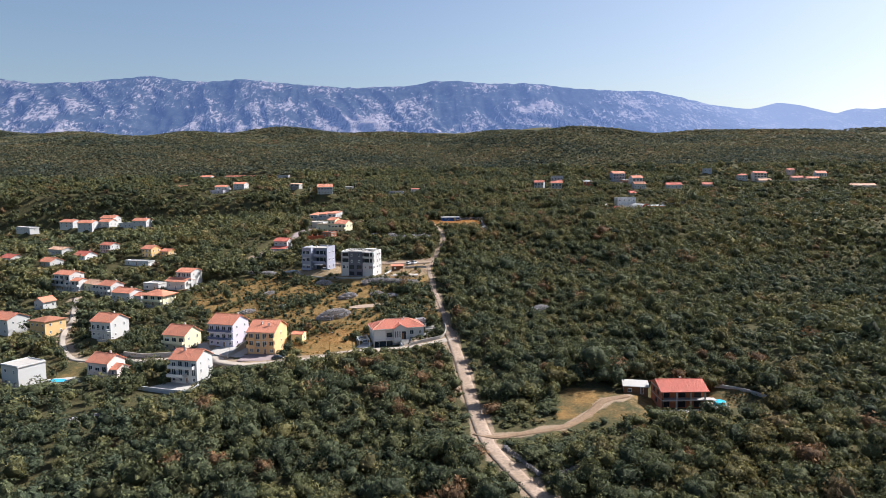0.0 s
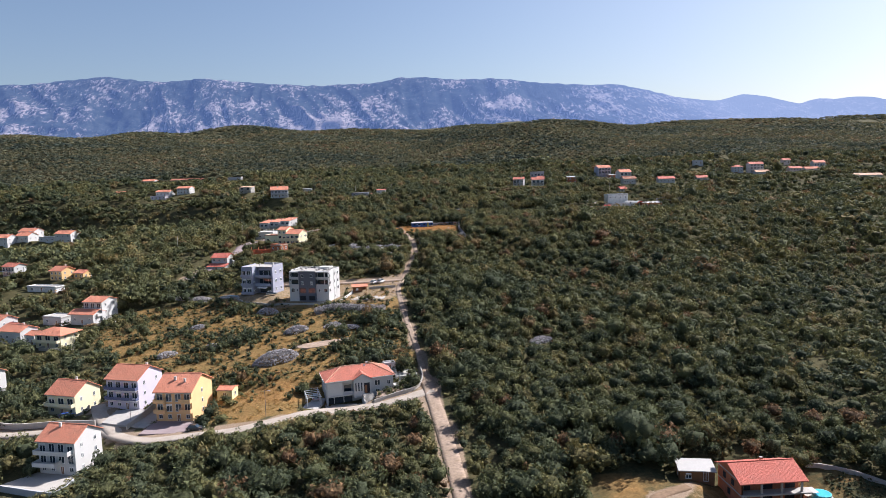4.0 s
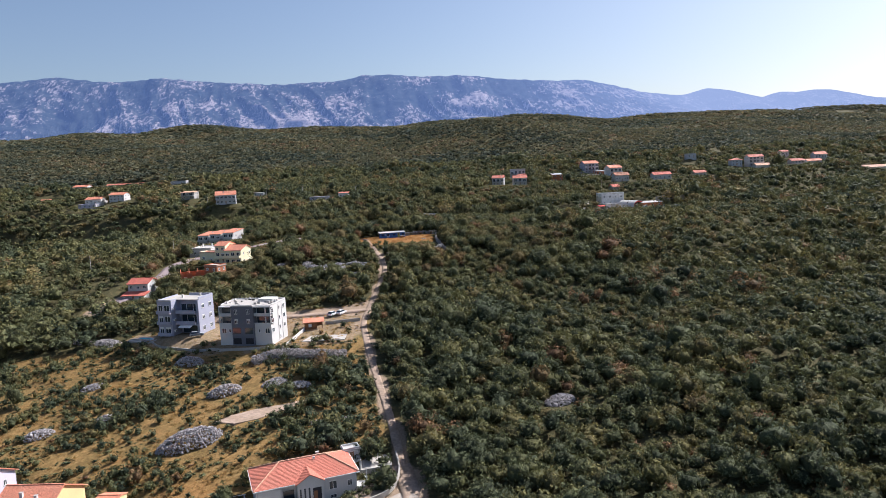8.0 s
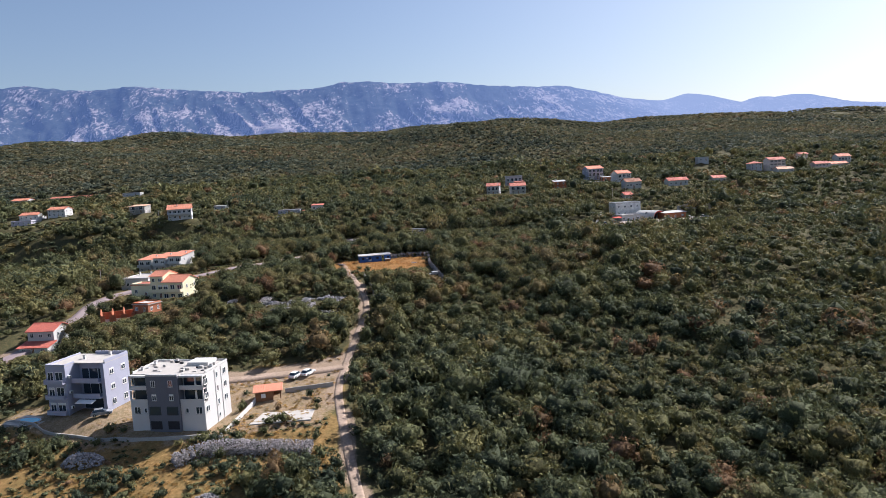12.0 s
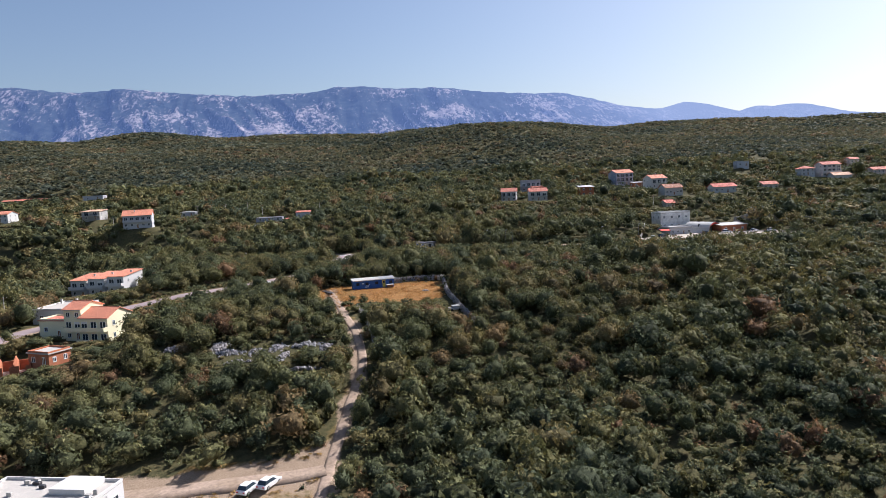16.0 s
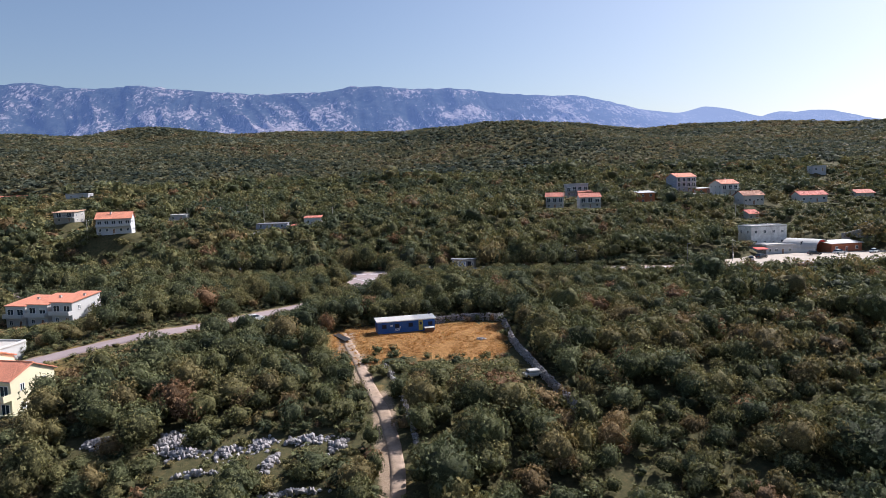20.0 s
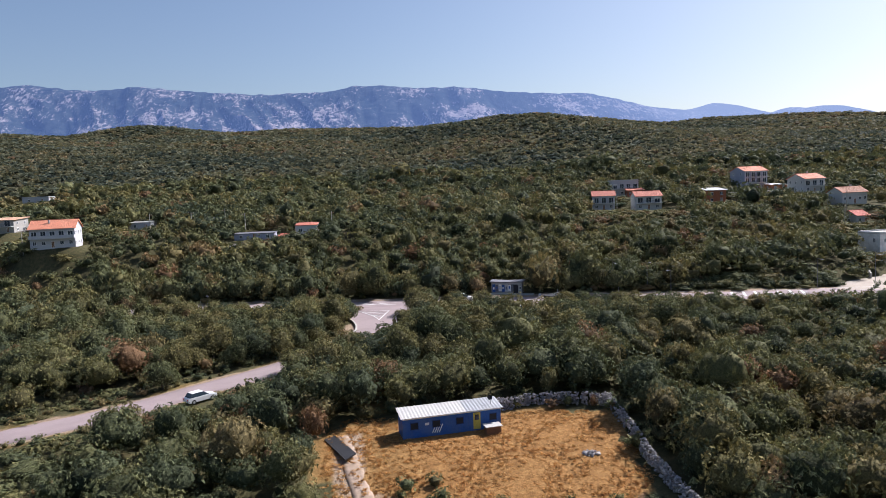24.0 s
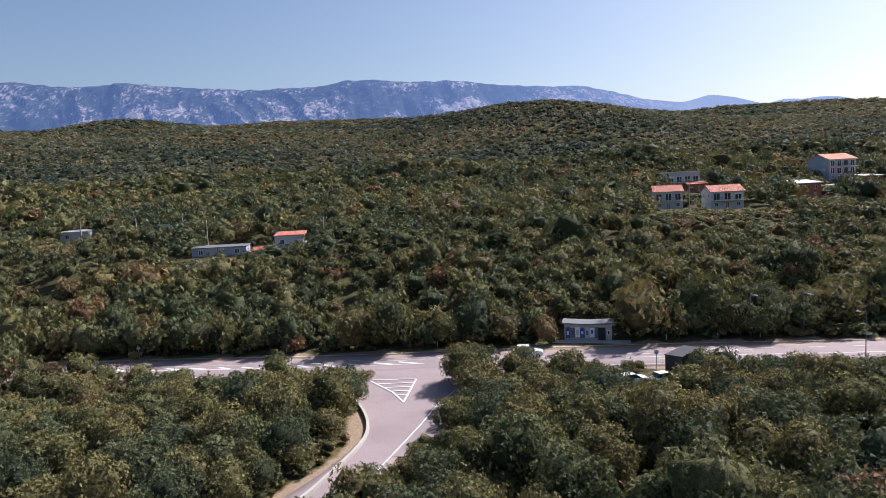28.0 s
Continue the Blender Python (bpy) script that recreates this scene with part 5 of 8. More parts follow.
pool("swimming_pool", "oval blue pool set in a concrete terrace", -72.4, 348.9, 52.2, 2.9, 1.7, WHITE, 0.12, -25)
pool("swimming_pool", "round turquoise above-ground pool on a pale slab", 81.5, 186.2, 34.6, 1.75, 1.75, PLASTIC_TEAL, 0.95, 0, PLASTIC_TEAL)
pool("swimming_pool", "blue garden pool with pale stone edge", -136.5, 240.5, 27.9, 3.6, 2.1, PALE_CONCRETE, 0.1, -20)
slab("pool_deck", "pale paved pool deck", ((-142, 243), (-137, 236.5), (-128, 239.5), (-132, 246)), 27.85, 1.6, PALE_CONCRETE, "deck")
slab("pool_slab", "pale concrete slab under the round pool", ((79, 183.6), (84, 183.6), (84.2, 188.6), (79, 188.6)), 34.62, 1.2, PALE_CONCRETE, "slab")
slab("foundation_slab", "bare concrete foundation slab with weathered top", ((-21.3, 332.2), (-8.2, 331.6), (-7.6, 338.4), (-19.0, 339.0)), 51.9, 1.4, PALE_CONCRETE, "foundation")
low_wall("yard_wall", "low concrete wall in front of the apartment yard", ((-79.5, 351.5), (-70, 345.6), (-58, 339.6), (-46, 333.4), (-26.5, 328.6)), 0.7, 0.25, CONCRETE)
low_wall("yard_wall", "pale rendered wall between yard and foundation", ((-26.5, 329), (-24, 337), (-21.5, 346)), 0.9, 0.3, WHITE)
low_wall("yard_wall", "grey concrete wall beside the parking place", ((-15, 348.8), (-9, 349.4), (-3.6, 350)), 1.0, 0.25, CONCRETE)


def timber_hut():
    ob = empty("timber_hut", pose(-18.6, 347.2, 52.6, 0, 0, 4), "small open timber hut with orange tiled roof", "hut")
    part("wall", boxed((-3.0, 1.0, -1.6, 1.6, -0.8, 2.2), (1.0, 2.8, 1.4, 1.6, -0.8, 2.2)), WOOD, ob)
    part("window", boxed((-1.7, -0.7, -1.68, -1.6, 0.7, 1.7)), FRAME, ob)
    for x in (2.7,):
        part("post", boxed((x - 0.1, x + 0.1, -1.6, -1.4, -0.8, 2.2)), WOOD, ob)
    v = [(x, y, z) for x in (-3.5, 3.3) for y, z in ((-2.1, 2.15), (2.0, 2.75), (2.0, 2.93), (-2.1, 2.33))]
    part("roof", solid(v, [(0, 1, 5, 4), (1, 2, 6, 5), (2, 3, 7, 6), (3, 0, 4, 7), (0, 3, 2, 1), (4, 5, 6, 7)]), ORANGE_TILE, ob)


timber_hut()
CLEAR.append((-18.6, 347.2, 4))

# ---- the brick house under construction


def brick_house():
    w, d, h = 12.8, 9.6, 5.4
    ob = empty("brick_house", pose(71.2, 190.6, 33.5, 0, 0, 0), "unfinished red-brick house with red tiled roof and open loggia", "house", "houses")
    CLEAR.append((71.2, 190.6, 10))
    CLEAR.extend(((83, 183, 5.5), (90, 186, 5), (84, 177, 4.5), (90, 178, 4), (77, 179, 4), (68, 178, 5)))
    plot(71.2, 190.6, 33.4, 0, 15, 11.6)
    part("wall", boxed((-w / 2, w / 2, -d / 2 + 1.8, d / 2, -1.5, h), (-w / 2, -w / 2 + 0.4, -d / 2, -d / 2 + 1.8, -1.5, h), (w / 2 - 0.4, w / 2, -d / 2, -d / 2 + 1.8, -1.5, 2.6)), RED_BRICK, ob)
    v = [(sx * w / 2, y, z) for sx in (-1, 1) for y, z in ((-d / 2, h), (d / 2, h), (0, h + 1.9))]
    part("gable", solid(v, [(0, 1, 2), (3, 5, 4), (0, 3, 4, 1), (1, 4, 5, 2), (0, 2, 5, 3)]), RED_BRICK, ob)
    roof = part("roof", gable_roof(w, d, h, 1.9, 0.7), RED_TILE, ob, "red roof tiles")
    part("ridge_cap", boxed((-w / 2 - 0.5, w / 2 + 0.5, -0.12, 0.12, h + 2.1, h + 2.25)), RED_TILE, roof)
    chimney(ob, 1.0, 1.5, h + 1.3, 1.1, RED_BRICK)
    part("floor_slab", boxed((-w / 2 - 0.05, w / 2 + 1.6, -d / 2 - 0.5, -d / 2 + 1.8, 2.6, 2.85)), CONCRETE, ob)
    part("ring_beam", boxed((-w / 2 - 0.04, -w / 2 + 0.1, -d / 2, d / 2, 2.55, 2.85), (-w / 2 - 0.04, -w / 2 + 0.1, -d / 2, d / 2, 5.1, 5.4)), CONCRETE, ob)
    part("top_beam", boxed((-w / 2, w / 2, -d / 2, -d / 2 + 0.3, 5.05, 5.4)), CONCRETE, ob)
    for u in (-6.1, -2.1, 2.0, 6.1):
        for z0, z1 in ((0, 2.6), (2.85, 5.05)):
            part("column", boxed((u - 0.18, u + 0.18, -d / 2, -d / 2 + 0.36, z0 - 0.5 * (z0 == 0), z1)), CONCRETE, ob)
    for u in (-4.6, 0.0, 4.6):
        for z0 in (0.1, 2.95):
            # dark panel on the closed rear wall, painted as the shade of a room
            part("opening", boxed((u - 1.0, u + 1.0, -d / 2 + 1.76, -d / 2 + 1.9, z0, z0 + 2.0)), PAINTED_DARK, ob, "dark panel painted for the shade in a glassless opening")
    for y, z in ((-1.5, 3.4), (2.0, 3.4), (0.0, 0.8)):
        # the side wall is solid too: shade painted as a dark panel
        part("side_opening_shade", boxed((-w / 2 - 0.03, -w / 2 + 0.1, y - 0.6, y + 0.6, z, z + 1.3)), PAINTED_DARK, ob)
    part("canopy", boxed((w / 2, w / 2 + 3.0, -d / 2 - 0.3, -d / 2 + 2.2, 2.5, 2.62)), WHITE_SHEET, ob, "white lean-to canopy")
    part("terrace", boxed((-w / 2, w / 2 + 2, -d / 2 - 2.4, -d / 2, -1.5, -0.05)), CONCRETE, ob)


brick_house()
house("garden_shed", "brown shed with white sheet roof beside the brick house", 60.6, 197.2, 35.2, -12, 7, 4.5, 2.2, WOOD, WHITE_SHEET, 0.5, 0.35, 1, 2, 0, 1, "mono", chimneys=(), category="shed", group="sheds")
for wx, wy, wr, ww in ((-196, 359, -25, 15), (-181, 352, -25, 9), (-166, 343, -25, 11), (-152, 329, -22, 13), (-131, 317.5, -20, 14), (-124, 339.5, -18, 12), (-134.5, 275, -20, 12), (-101, 265, -20, 9)):
    wc, ws = math.cos(radians(wr)), math.sin(radians(wr))
    low_wall("terrace_wall", "pale rendered terrace wall below a village house", [(wx + u * wc - v * ws, wy + u * ws + v * wc) for u, v in ((-ww / 2, 2.5), (-ww / 2, 0), (0, -0.4), (ww / 2, 0), (ww / 2, 3.0))], 1.0, 0.3, PALE_CONCRETE)
low_wall("planter_wall", "pale block-built planter in front of the brick house", ((63.5, 177.4), (66.5, 178.2), (70, 178.8), (69.2, 180.8), (66, 180.2), (63.2, 179.4), (63.5, 177.4)), 0.5, 0.35, PALE_CONCRETE)
low_wall("garden_wall", "grey block wall behind the vegetable garden", ((84.5, 196.5), (91.5, 191.0), (96.5, 183.5), (98, 181)), 0.9, 0.3, CONCRETE)

# ---- yellow house and its neighbours
house("house", "pale yellow house with orange gable roof and balconies", -57.6, 434.2, 65.2, -22, 8.2, 9, 6.2, CREAM, ORANGE_TILE, 1.9, 0.4, 2, 3, 2, 0, balconies=((1, -4.1, 4.1, 1.5, "parapet"), (0, -4.1, 4.1, 1.6, "parapet")), chimneys=())
house("house", "taller pale yellow wing with orange roof and round balcony", -63.8, 437.0, 65.4, -22, 5.2, 8, 8.0, CREAM, ORANGE_TILE, 1.5, 0.35, 3, 2, 1, 1, balconies=((1, -2.6, 2.6, 1.2, "parapet"),), chimneys=())
house("annex", "cream annex with red-edged flat roof", -70.8, 440.2, 65.6, -22, 8, 6, 4.6, CREAM, TERRACOTTA, 0, 0.25, 1, 2, 0, 1, "flat", chimneys=(), category="annex")
house("garage", "long white garage with railed pale roof terrace", -77.2, 461, 66.6, -15, 11, 14, 3.8, WHITE, PALE_CONCRETE, 0, 0.1, 1, 2, 0, 1, "flat", chimneys=((-0.4, 0.3), (0.0, 0.35)), category="garage")


def brick_ruin():
    ob = empty("brick_ruin", pose(-72.5, 414.2, 62.6, 0, 0, 14), "roofless red-brick building shell with stepped gables", "ruin")
    CLEAR.append((-72.5, 414.2, 7))
    plot(-72.5, 414.2, 62.6, 14, 10.4, 6.4)
    part("floor_slab", boxed((-5.2, 5.2, -3.2, 3.2, -2, 0.1)), CONCRETE, ob)
    for x in (-5.0, -1.7, 1.6, 4.8):
        v = [(x + dx, y, z) for dx in (-0.12, 0.12) for y, z in ((-3, -0.5), (3, -0.5), (3, 2.2), (0.6, 3.9), (-3, 2.6))]
        part("gable", solid(v, [(0, 1, 2, 3, 4), (9, 8, 7, 6, 5)] + [(i, (i + 1) % 5 + 0, (i + 1) % 5 + 5, i + 5) for i in range(5)]), RED_BRICK, ob)
    part("wall", boxed((-5, 4.8, 2.8, 3.05, -0.5, 2.4), (-5, -3.8, -3, -2.75, -0.5, 2.2), (-2.6, -0.6, -3, -2.75, -0.5, 2.2), (0.7, 2.6, -3, -2.75, -0.5, 2.2), (3.8, 4.8, -3, -2.75, -0.5, 2.2)), RED_BRICK, ob)


brick_ruin()
house("brick_shed", "brick shed with pale concrete roof", -63.6, 414.2, 64.4, -30, 6.5, 5.5, 2.8, RED_BRICK, PALE_CONCRETE, 0, 0.3, 1, 2, 2, 1, "flat", chimneys=(), category="shed", group="sheds")

# ---- blue cabin in the walled field


def blue_cabin():
    w, d, h = 12.2, 2.9, 2.35
    ob = empty("blue_cabin", pose(11.7, 451.5, 71.25, 0, 0, 7), "faded blue site cabin with white corrugated roof and yellow door", "cabin")
    CLEAR.append((11.7, 452.6, 6.5))
    plot(11.7, 451.5, 71.2, 7, 12.2, 2.9)
    part("wall", boxed((-w / 2, w / 2, -d / 2, d / 2, -0.4, h)), BLUE_PAINT, ob)
    for k in range(13):
        x = -w / 2 + 0.05 + k * (w - 0.1) / 12
        part("rib", boxed((x - 0.03, x + 0.03, -d / 2 - 0.03, -d / 2, 0, h)), BLUE_PAINT, ob)
    part("skid", boxed((-w / 2, w / 2, -d / 2 + 0.1, -d / 2 + 0.3, -0.6, -0.05), (-w / 2, w / 2, d / 2 - 0.3, d / 2 - 0.1, -0.6, -0.05)), DARK, ob)
    n, x0, x1 = 60, -w / 2 - 0.25, w / 2 + 0.25
    for a, b, mat, lab in ((0, 38, WHITE_SHEET, "white corrugated sheets"), (38, 60, STEEL, "dull grey corrugated sheets")):
        v, f = [], []
        for k in range(a, b + 1):
            x, z = x0 + (x1 - x0) * k / n, 0.035 * (k % 2)
            v += [(x, -d / 2 - 0.35, h + 0.06 + z), (x, d / 2 + 0.2, h + 0.42 + z)]
        for k in range(b - a):
            f.append((2 * k, 2 * k + 2, 2 * k + 3, 2 * k + 1))
        bm = solid(v, f)
        ext = bmesh.ops.extrude_face_region(bm, geom=bm.faces[:])
        bmesh.ops.translate(bm, verts=[e for e in ext["geom"] if isinstance(e, bmesh.types.BMVert)], vec=(0, 0, 0.03))
        part("roof_sheet", bm, mat, ob, lab)
    part("fascia", boxed((-w / 2, w / 2, -d / 2 - 0.1, -d / 2 - 0.04, h - 0.14, h + 0.05)), FRAME, ob)
    for u in (-4.7, -2.0, 0.9, 5.1):
        wf = part("window", boxed((u - 0.5, u + 0.5, -d / 2 - 0.05, -d / 2, 0.9, 1.8)), DARK_BLUE, ob)
        part("pane", boxed((u - 0.42, u + 0.42, -d / 2 - 0.06, -d / 2 - 0.045, 0.98, 1.72)), PAINTED_DARK, wf)
    door = part("door", boxed((2.6, 3.5, -d / 2 - 0.06, -d / 2, 0.05, 2.1)), YELLOW_PAINT, ob, "yellow painted door")
    part("door_window", boxed((2.8, 3.3, -d / 2 - 0.08, -d / 2 - 0.05, 1.2, 1.85)), GLASS, door)
    for k in range(4):
        p = part("stripe", boxed((-0.06, 0.06, -0.012, 0.0, -0.55, 0.55)), FRAME, ob)
        p.matrix_local = pose(-2.3 + k * 0.28, -d / 2 - 0.035, 0.75, 0, 25, 0)
    part("notice", boxed((-3.4, -2.9, -d / 2 - 0.05, -d / 2 - 0.03, 1.3, 1.6)), FRAME, ob)


def crate():
    ob = empty("storage_box", pose(16.6, 449.3, 71.2, 0, 0, 7), "brown storage box with white lid beside the cabin", "box")
    part("box", boxed((-0.9, 0.9, -0.6, 0.6, -0.1, 0.8)), WOOD, ob)
    part("lid", boxed((-1.05, 1.05, -0.75, 0.75, 0.8, 0.88)), WHITE_SHEET, ob)


blue_cabin()
crate()


def dish(x, y, z):
    ob = empty("satellite_dish", pose(x, y, z, 0, 0, 20), "small dark satellite dish on the cabin roof", "dish")
    bm = bmesh.new()
    bmesh.ops.create_uvsphere(bm, u_segments=12, v_segments=6, radius=0.4)
    bmesh.ops.delete(bm, geom=[v for v in bm.verts if v.co.z > -0.15], context="VERTS")
    d = part("reflector", bm, DARK, ob)
    d.matrix_local = pose(0, 0, 0.75, 70)
    part("mast", tube(bmesh.new(), 0, 0, -0.05, 0.5, 0.03, 0.03, 6), STEEL, ob)


dish(16.9, 451.6, 73.95)

# ---- graffiti-covered shelter


def shelter():
    w, d, h = 7.8, 3.0, 2.7
    ob = empty("bus_shelter", pose(38.6, 538.8, 73.5, 0, 0, -22), "low concrete roadside kiosk plastered with faded posters", "kiosk")
    CLEAR.append((38.6, 537.5, 6))
    plot(38.6, 538.8, 73.5, -22, 7.8, 3)
    part("wall", boxed((-w / 2, w / 2, -d / 2, d / 2, -0.6, h)), CONCRETE, ob)
    v = [(sx * (w / 2 + 0.4), y, z) for sx in (-1, 0, 1) for y in (-d / 2 - 0.5, d / 2 + 0.3) for z in ((h + (0.12 if sx else -0.05)), h + (0.34 if sx else 0.17))]
    part("roof", solid(v, [(0, 1, 3, 2), (0, 2, 6, 4), (1, 5, 7, 3), (0, 4, 5, 1), (2, 3, 7, 6), (4, 6, 10, 8), (5, 9, 11, 7), (4, 8, 9, 5), (6, 7, 11, 10), (8, 10, 11, 9)]), OLD_SHEET, ob)
    cols = (BLUE_PAINT, GREY, WHITE_CLOTH, BLUE_PAINT, PALE_GREY, WHITE_CLOTH, GREY)
    for k, c in enumerate(cols):
        u = -3.3 + k * 0.8
        part("poster", boxed((u - 0.38, u + 0.38, -d / 2 - 0.02, -d / 2, 0.3 + 0.1 * (k % 3), 2.2 - 0.15 * (k % 2))), c, ob, "faded torn poster")
        part("scrap", boxed((u - 0.2, u + 0.15, -d / 2 - 0.03, -d / 2 - 0.018, 0.9 + 0.2 * (k % 2), 1.5 + 0.15 * (k % 3))), cols[(k + 2) % 7], ob)
    # closed wall; the doorway's shade is painted with a dark panel
    part("doorway", boxed((1.7, 2.9, -d / 2 - 0.03, -d / 2 + 0.05, 0, 2.15)), PAINTED_DARK, ob, "dark panel painted for the shade in an open doorway")
    window(ob, face_pose("front", w, d, 3.4, 1.3), 0.5, 0.8)
    slab_ = part("pavement", boxed((-w / 2 - 3, w / 2 + 3, -d / 2 - 1.8, -d / 2, -0.7, 0.02)), CONCRETE, ob)
    return slab_


shelter()

# ---- commercial yard and the houses above the main road
house("warehouse", "white concrete block with peeling stained walls and flat roof", 158.2, 553.5, 74.6, 5, 15.4, 8, 7.6, OLD_WHITE, PALE_CONCRETE, 0, 0.15, 2, 4, 1, 2, "flat", chimneys=(), category="warehouse")
house("shop", "low shop with flat pale roof and red side", 154.6, 541.5, 72.8, 4, 11.0, 8, 3.3, PALE_GREY, PALE_CONCRETE, 0, 0.5, 1, 4, 1, 2, "flat", chimneys=(), category="shop")


def arched_hall():
    ob = empty("arched_hall", pose(167.5, 541.5, 72.9, 0, 0, 30), "workshop hall with white barrel roof and red front", "hall")
    CLEAR.append((166, 540.5, 9))
    plot(167.5, 541.5, 72.9, 30, 11, 13)
    n, r, l = 14, 5.2, 6.2
    prof = [(r * math.cos(math.pi * k / n), 1.6 + 0.62 * r * math.sin(math.pi * k / n)) for k in range(n + 1)]
    v = [(x, y, z) for y in (-l, l) for x, z in prof] + [(x, y, z + 0.14) for y in (-l - 0.3, l) for x, z in prof]
    m = n + 1
    f = [(k, k + 1, m + k + 1, m + k) for k in range(n)] + [(2 * m + k, 2 * m + k + 1, 3 * m + k + 1, 3 * m + k) for k in range(n)]
    f += [(k, k + 1, 2 * m + k + 1, 2 * m + k) for k in range(n)] + [(m + k, m + k + 1, 3 * m + k + 1, 3 * m + k) for k in range(n)]
    part("roof", solid(v, f), WHITE_SHEET, ob, "white barrel roof")
    end = [(x, -l + 0.4, z - 0.05) for x, z in prof]
    ring = [(0.82 * x, -l + 0.4, 0.2 + 0.8 * (z - 0.2)) for x, z in prof]
    part("front_arch", solid(end + ring, [(k, k + 1, m + k + 1, m + k) for k in range(n)]), RED_AWNING, ob, "red painted front arch")
    # added dark sheet across the hall, painted as the shade behind the arch
    part("interior", boxed((-r + 0.4, r - 0.4, -1.0, -0.8, -0.3, 4.2)), PAINTED_DARK, ob, "dark sheet painted for the shade inside the workshop")
    part("wall", boxed((-r, -r + 0.2, -l, l, -0.6, 1.7), (r - 0.2, r, -l, l, -0.6, 1.7), (-r, r, l - 0.2, l, -0.6, 3.6)), PALE_GREY, ob)


arched_hall()
house("shop", "long low wing with white metal roof", 178.5, 537.5, 72.9, 5, 13, 7, 3.3, RED_BRICK, WHITE_SHEET, 0.5, 0.6, 1, 3, 1, 0, "mono", chimneys=(), category="shop")


def awning(x, y, z, rot, mat, label):
    ob = empty("awning", pose(x, y, z, 0, 0, rot), label, "awning")
    c = part("cloth", boxed((-2.2, 2.2, -1.6, 1.6, -0.04, 0.04)), mat, ob)
    c.matrix_local = pose(0, 0, 2.5, 8)
    for sx in (-2, 2):
        part("post", tube(bmesh.new(), sx, -1.4, -0.1, 2.35, 0.04, 0.04, 6), STEEL, ob)


awning(146.2, 535.6, 73.1, 0, RED_AWNING, "red striped cloth awning beside the shop")
slab("yard", "pale gravel yard in front of the workshops", ((112, 514.5), (140, 508), (196, 510.5), (200, 534), (150, 537), (134, 531), (118, 524)), 73.2, 1.2, PALE_ROAD, "yard")
CLEAR += [(126, 520, 7), (140, 520, 11), (155, 520, 12), (172, 521, 12), (186, 522, 11), (145, 531, 6)]
low_wall("retaining_wall", "grey concrete retaining wall behind the yard", ((186, 546), (196, 543), (206, 537), (214, 528)), 3.2, 0.4, CONCRETE)
low_wall("retaining_wall", "dark concrete retaining wall beside the shop", ((131, 528), (136, 536), (141, 545)), 1.5, 0.4, CONCRETE)

house("house", "pale two-storey house with terracotta roof", 100.8, 636.5, 89.0, -18, 8.6, 8, 5.8, PALE_GREY, TERRACOTTA, 1.8, front=3, left=1, balconies=((1, -4.3, 4.3, 1.0, "dark"),), chimneys=())
house("house", "white two-storey house with red tiled roof and shaded balcony", 115.4, 628.6, 88.8, -8, 10, 8, 5.4, WHITE, TERRACOTTA, 1.8, front=3, left=2, balconies=((1, -5, 5, 1.6, "dark"),), chimneys=())
house("house", "unfinished brick house with white flat top storey", 124, 673, 93.4, -10, 12, 9, 6.9, PALE_GREY, WHITE_SHEET, 0, 0.4, 2, 4, 2, 2, "flat", balconies=((1, -6, 6, 1.5, "white"),), chimneys=())
house("annex", "red-brick annex with arched front below the unfinished house", 126, 664.5, 93.0, -10, 7.5, 5, 3.0, RED_BRICK, TERRACOTTA, 0.8, 0.3, 1, 3, 1, 1, "mono", chimneys=(), category="annex")
house("house", "low brick house with pale sheet roof", 145.6, 632.5, 90.0, -5, 7.8, 8, 5.2, RED_BRICK, WHITE_SHEET, 0.8, 0.5, 2, 2, 1, 2, "mono", chimneys=((-0.2, 0.3),))
house("house", "tall blue-grey house with orange tiled roof and glazed balconies", 182.4, 667, 94.6, 4, 11.6, 11, 8.0, MID_GREY, ORANGE_TILE, 2.0, floors=3, front=4, left=2, balconies=((1, -3.5, 5.7, 1.5, "dark"), (2, -3.5, 5.7, 1.5, "dark")), chimneys=())
house("house", "large white house with orange tiled roof and balcony", 193.2, 641.5, 92.3, 6, 10.0, 10, 6.0, WHITE, ORANGE_TILE, 2.0, front=3, left=3, balconies=((1, -2, 5, 1.5, "white"),), chimneys=((0.1, 0.05),))
house("house", "white bungalow with brown tiled roof and arcade", 186.0, 607.5, 88.4, 2, 10.4, 8, 4.5, WHITE, BROWN_TILE, 1.9, floors=1, front=5, left=1, chimneys=((0.2, 0.1),))
house("house", "small white house with red gable roof above the warehouse", 174.0, 588, 82.2, 10, 5.4, 6, 3.2, WHITE, RED_TILE, 1.5, floors=1, front=2, left=1, chimneys=())
house("shed", "dark brick shed with pale roof between the houses", 188.5, 655.5, 93.4, 4, 8, 5, 2.6, RED_BRICK, WHITE_SHEET, 0.4, 0.3, 1, 2, 0, 1, "mono", chimneys=(), category="shed", group="sheds")
house("house", "low white house with long red tiled roof", 217.5, 608.5, 88.6, -5, 13.0, 8, 3.4, WHITE, RED_TILE, 1.7, floors=1, front=4, left=1, chimneys=())
house("house", "low house with pale red roof half hidden by trees", 252, 618, 89.0, -5, 9.0, 8, 2.8, OLD_WHITE, TERRACOTTA, 1.6, floors=1, front=3, chimneys=())
house("house", "pale house with red hip roof on the east hill", 296.5, 645, 95.4, -10, 8.2, 8, 4.4, PALE_GREY, TERRACOTTA, 1.7, kind="hip", front=3, chimneys=())
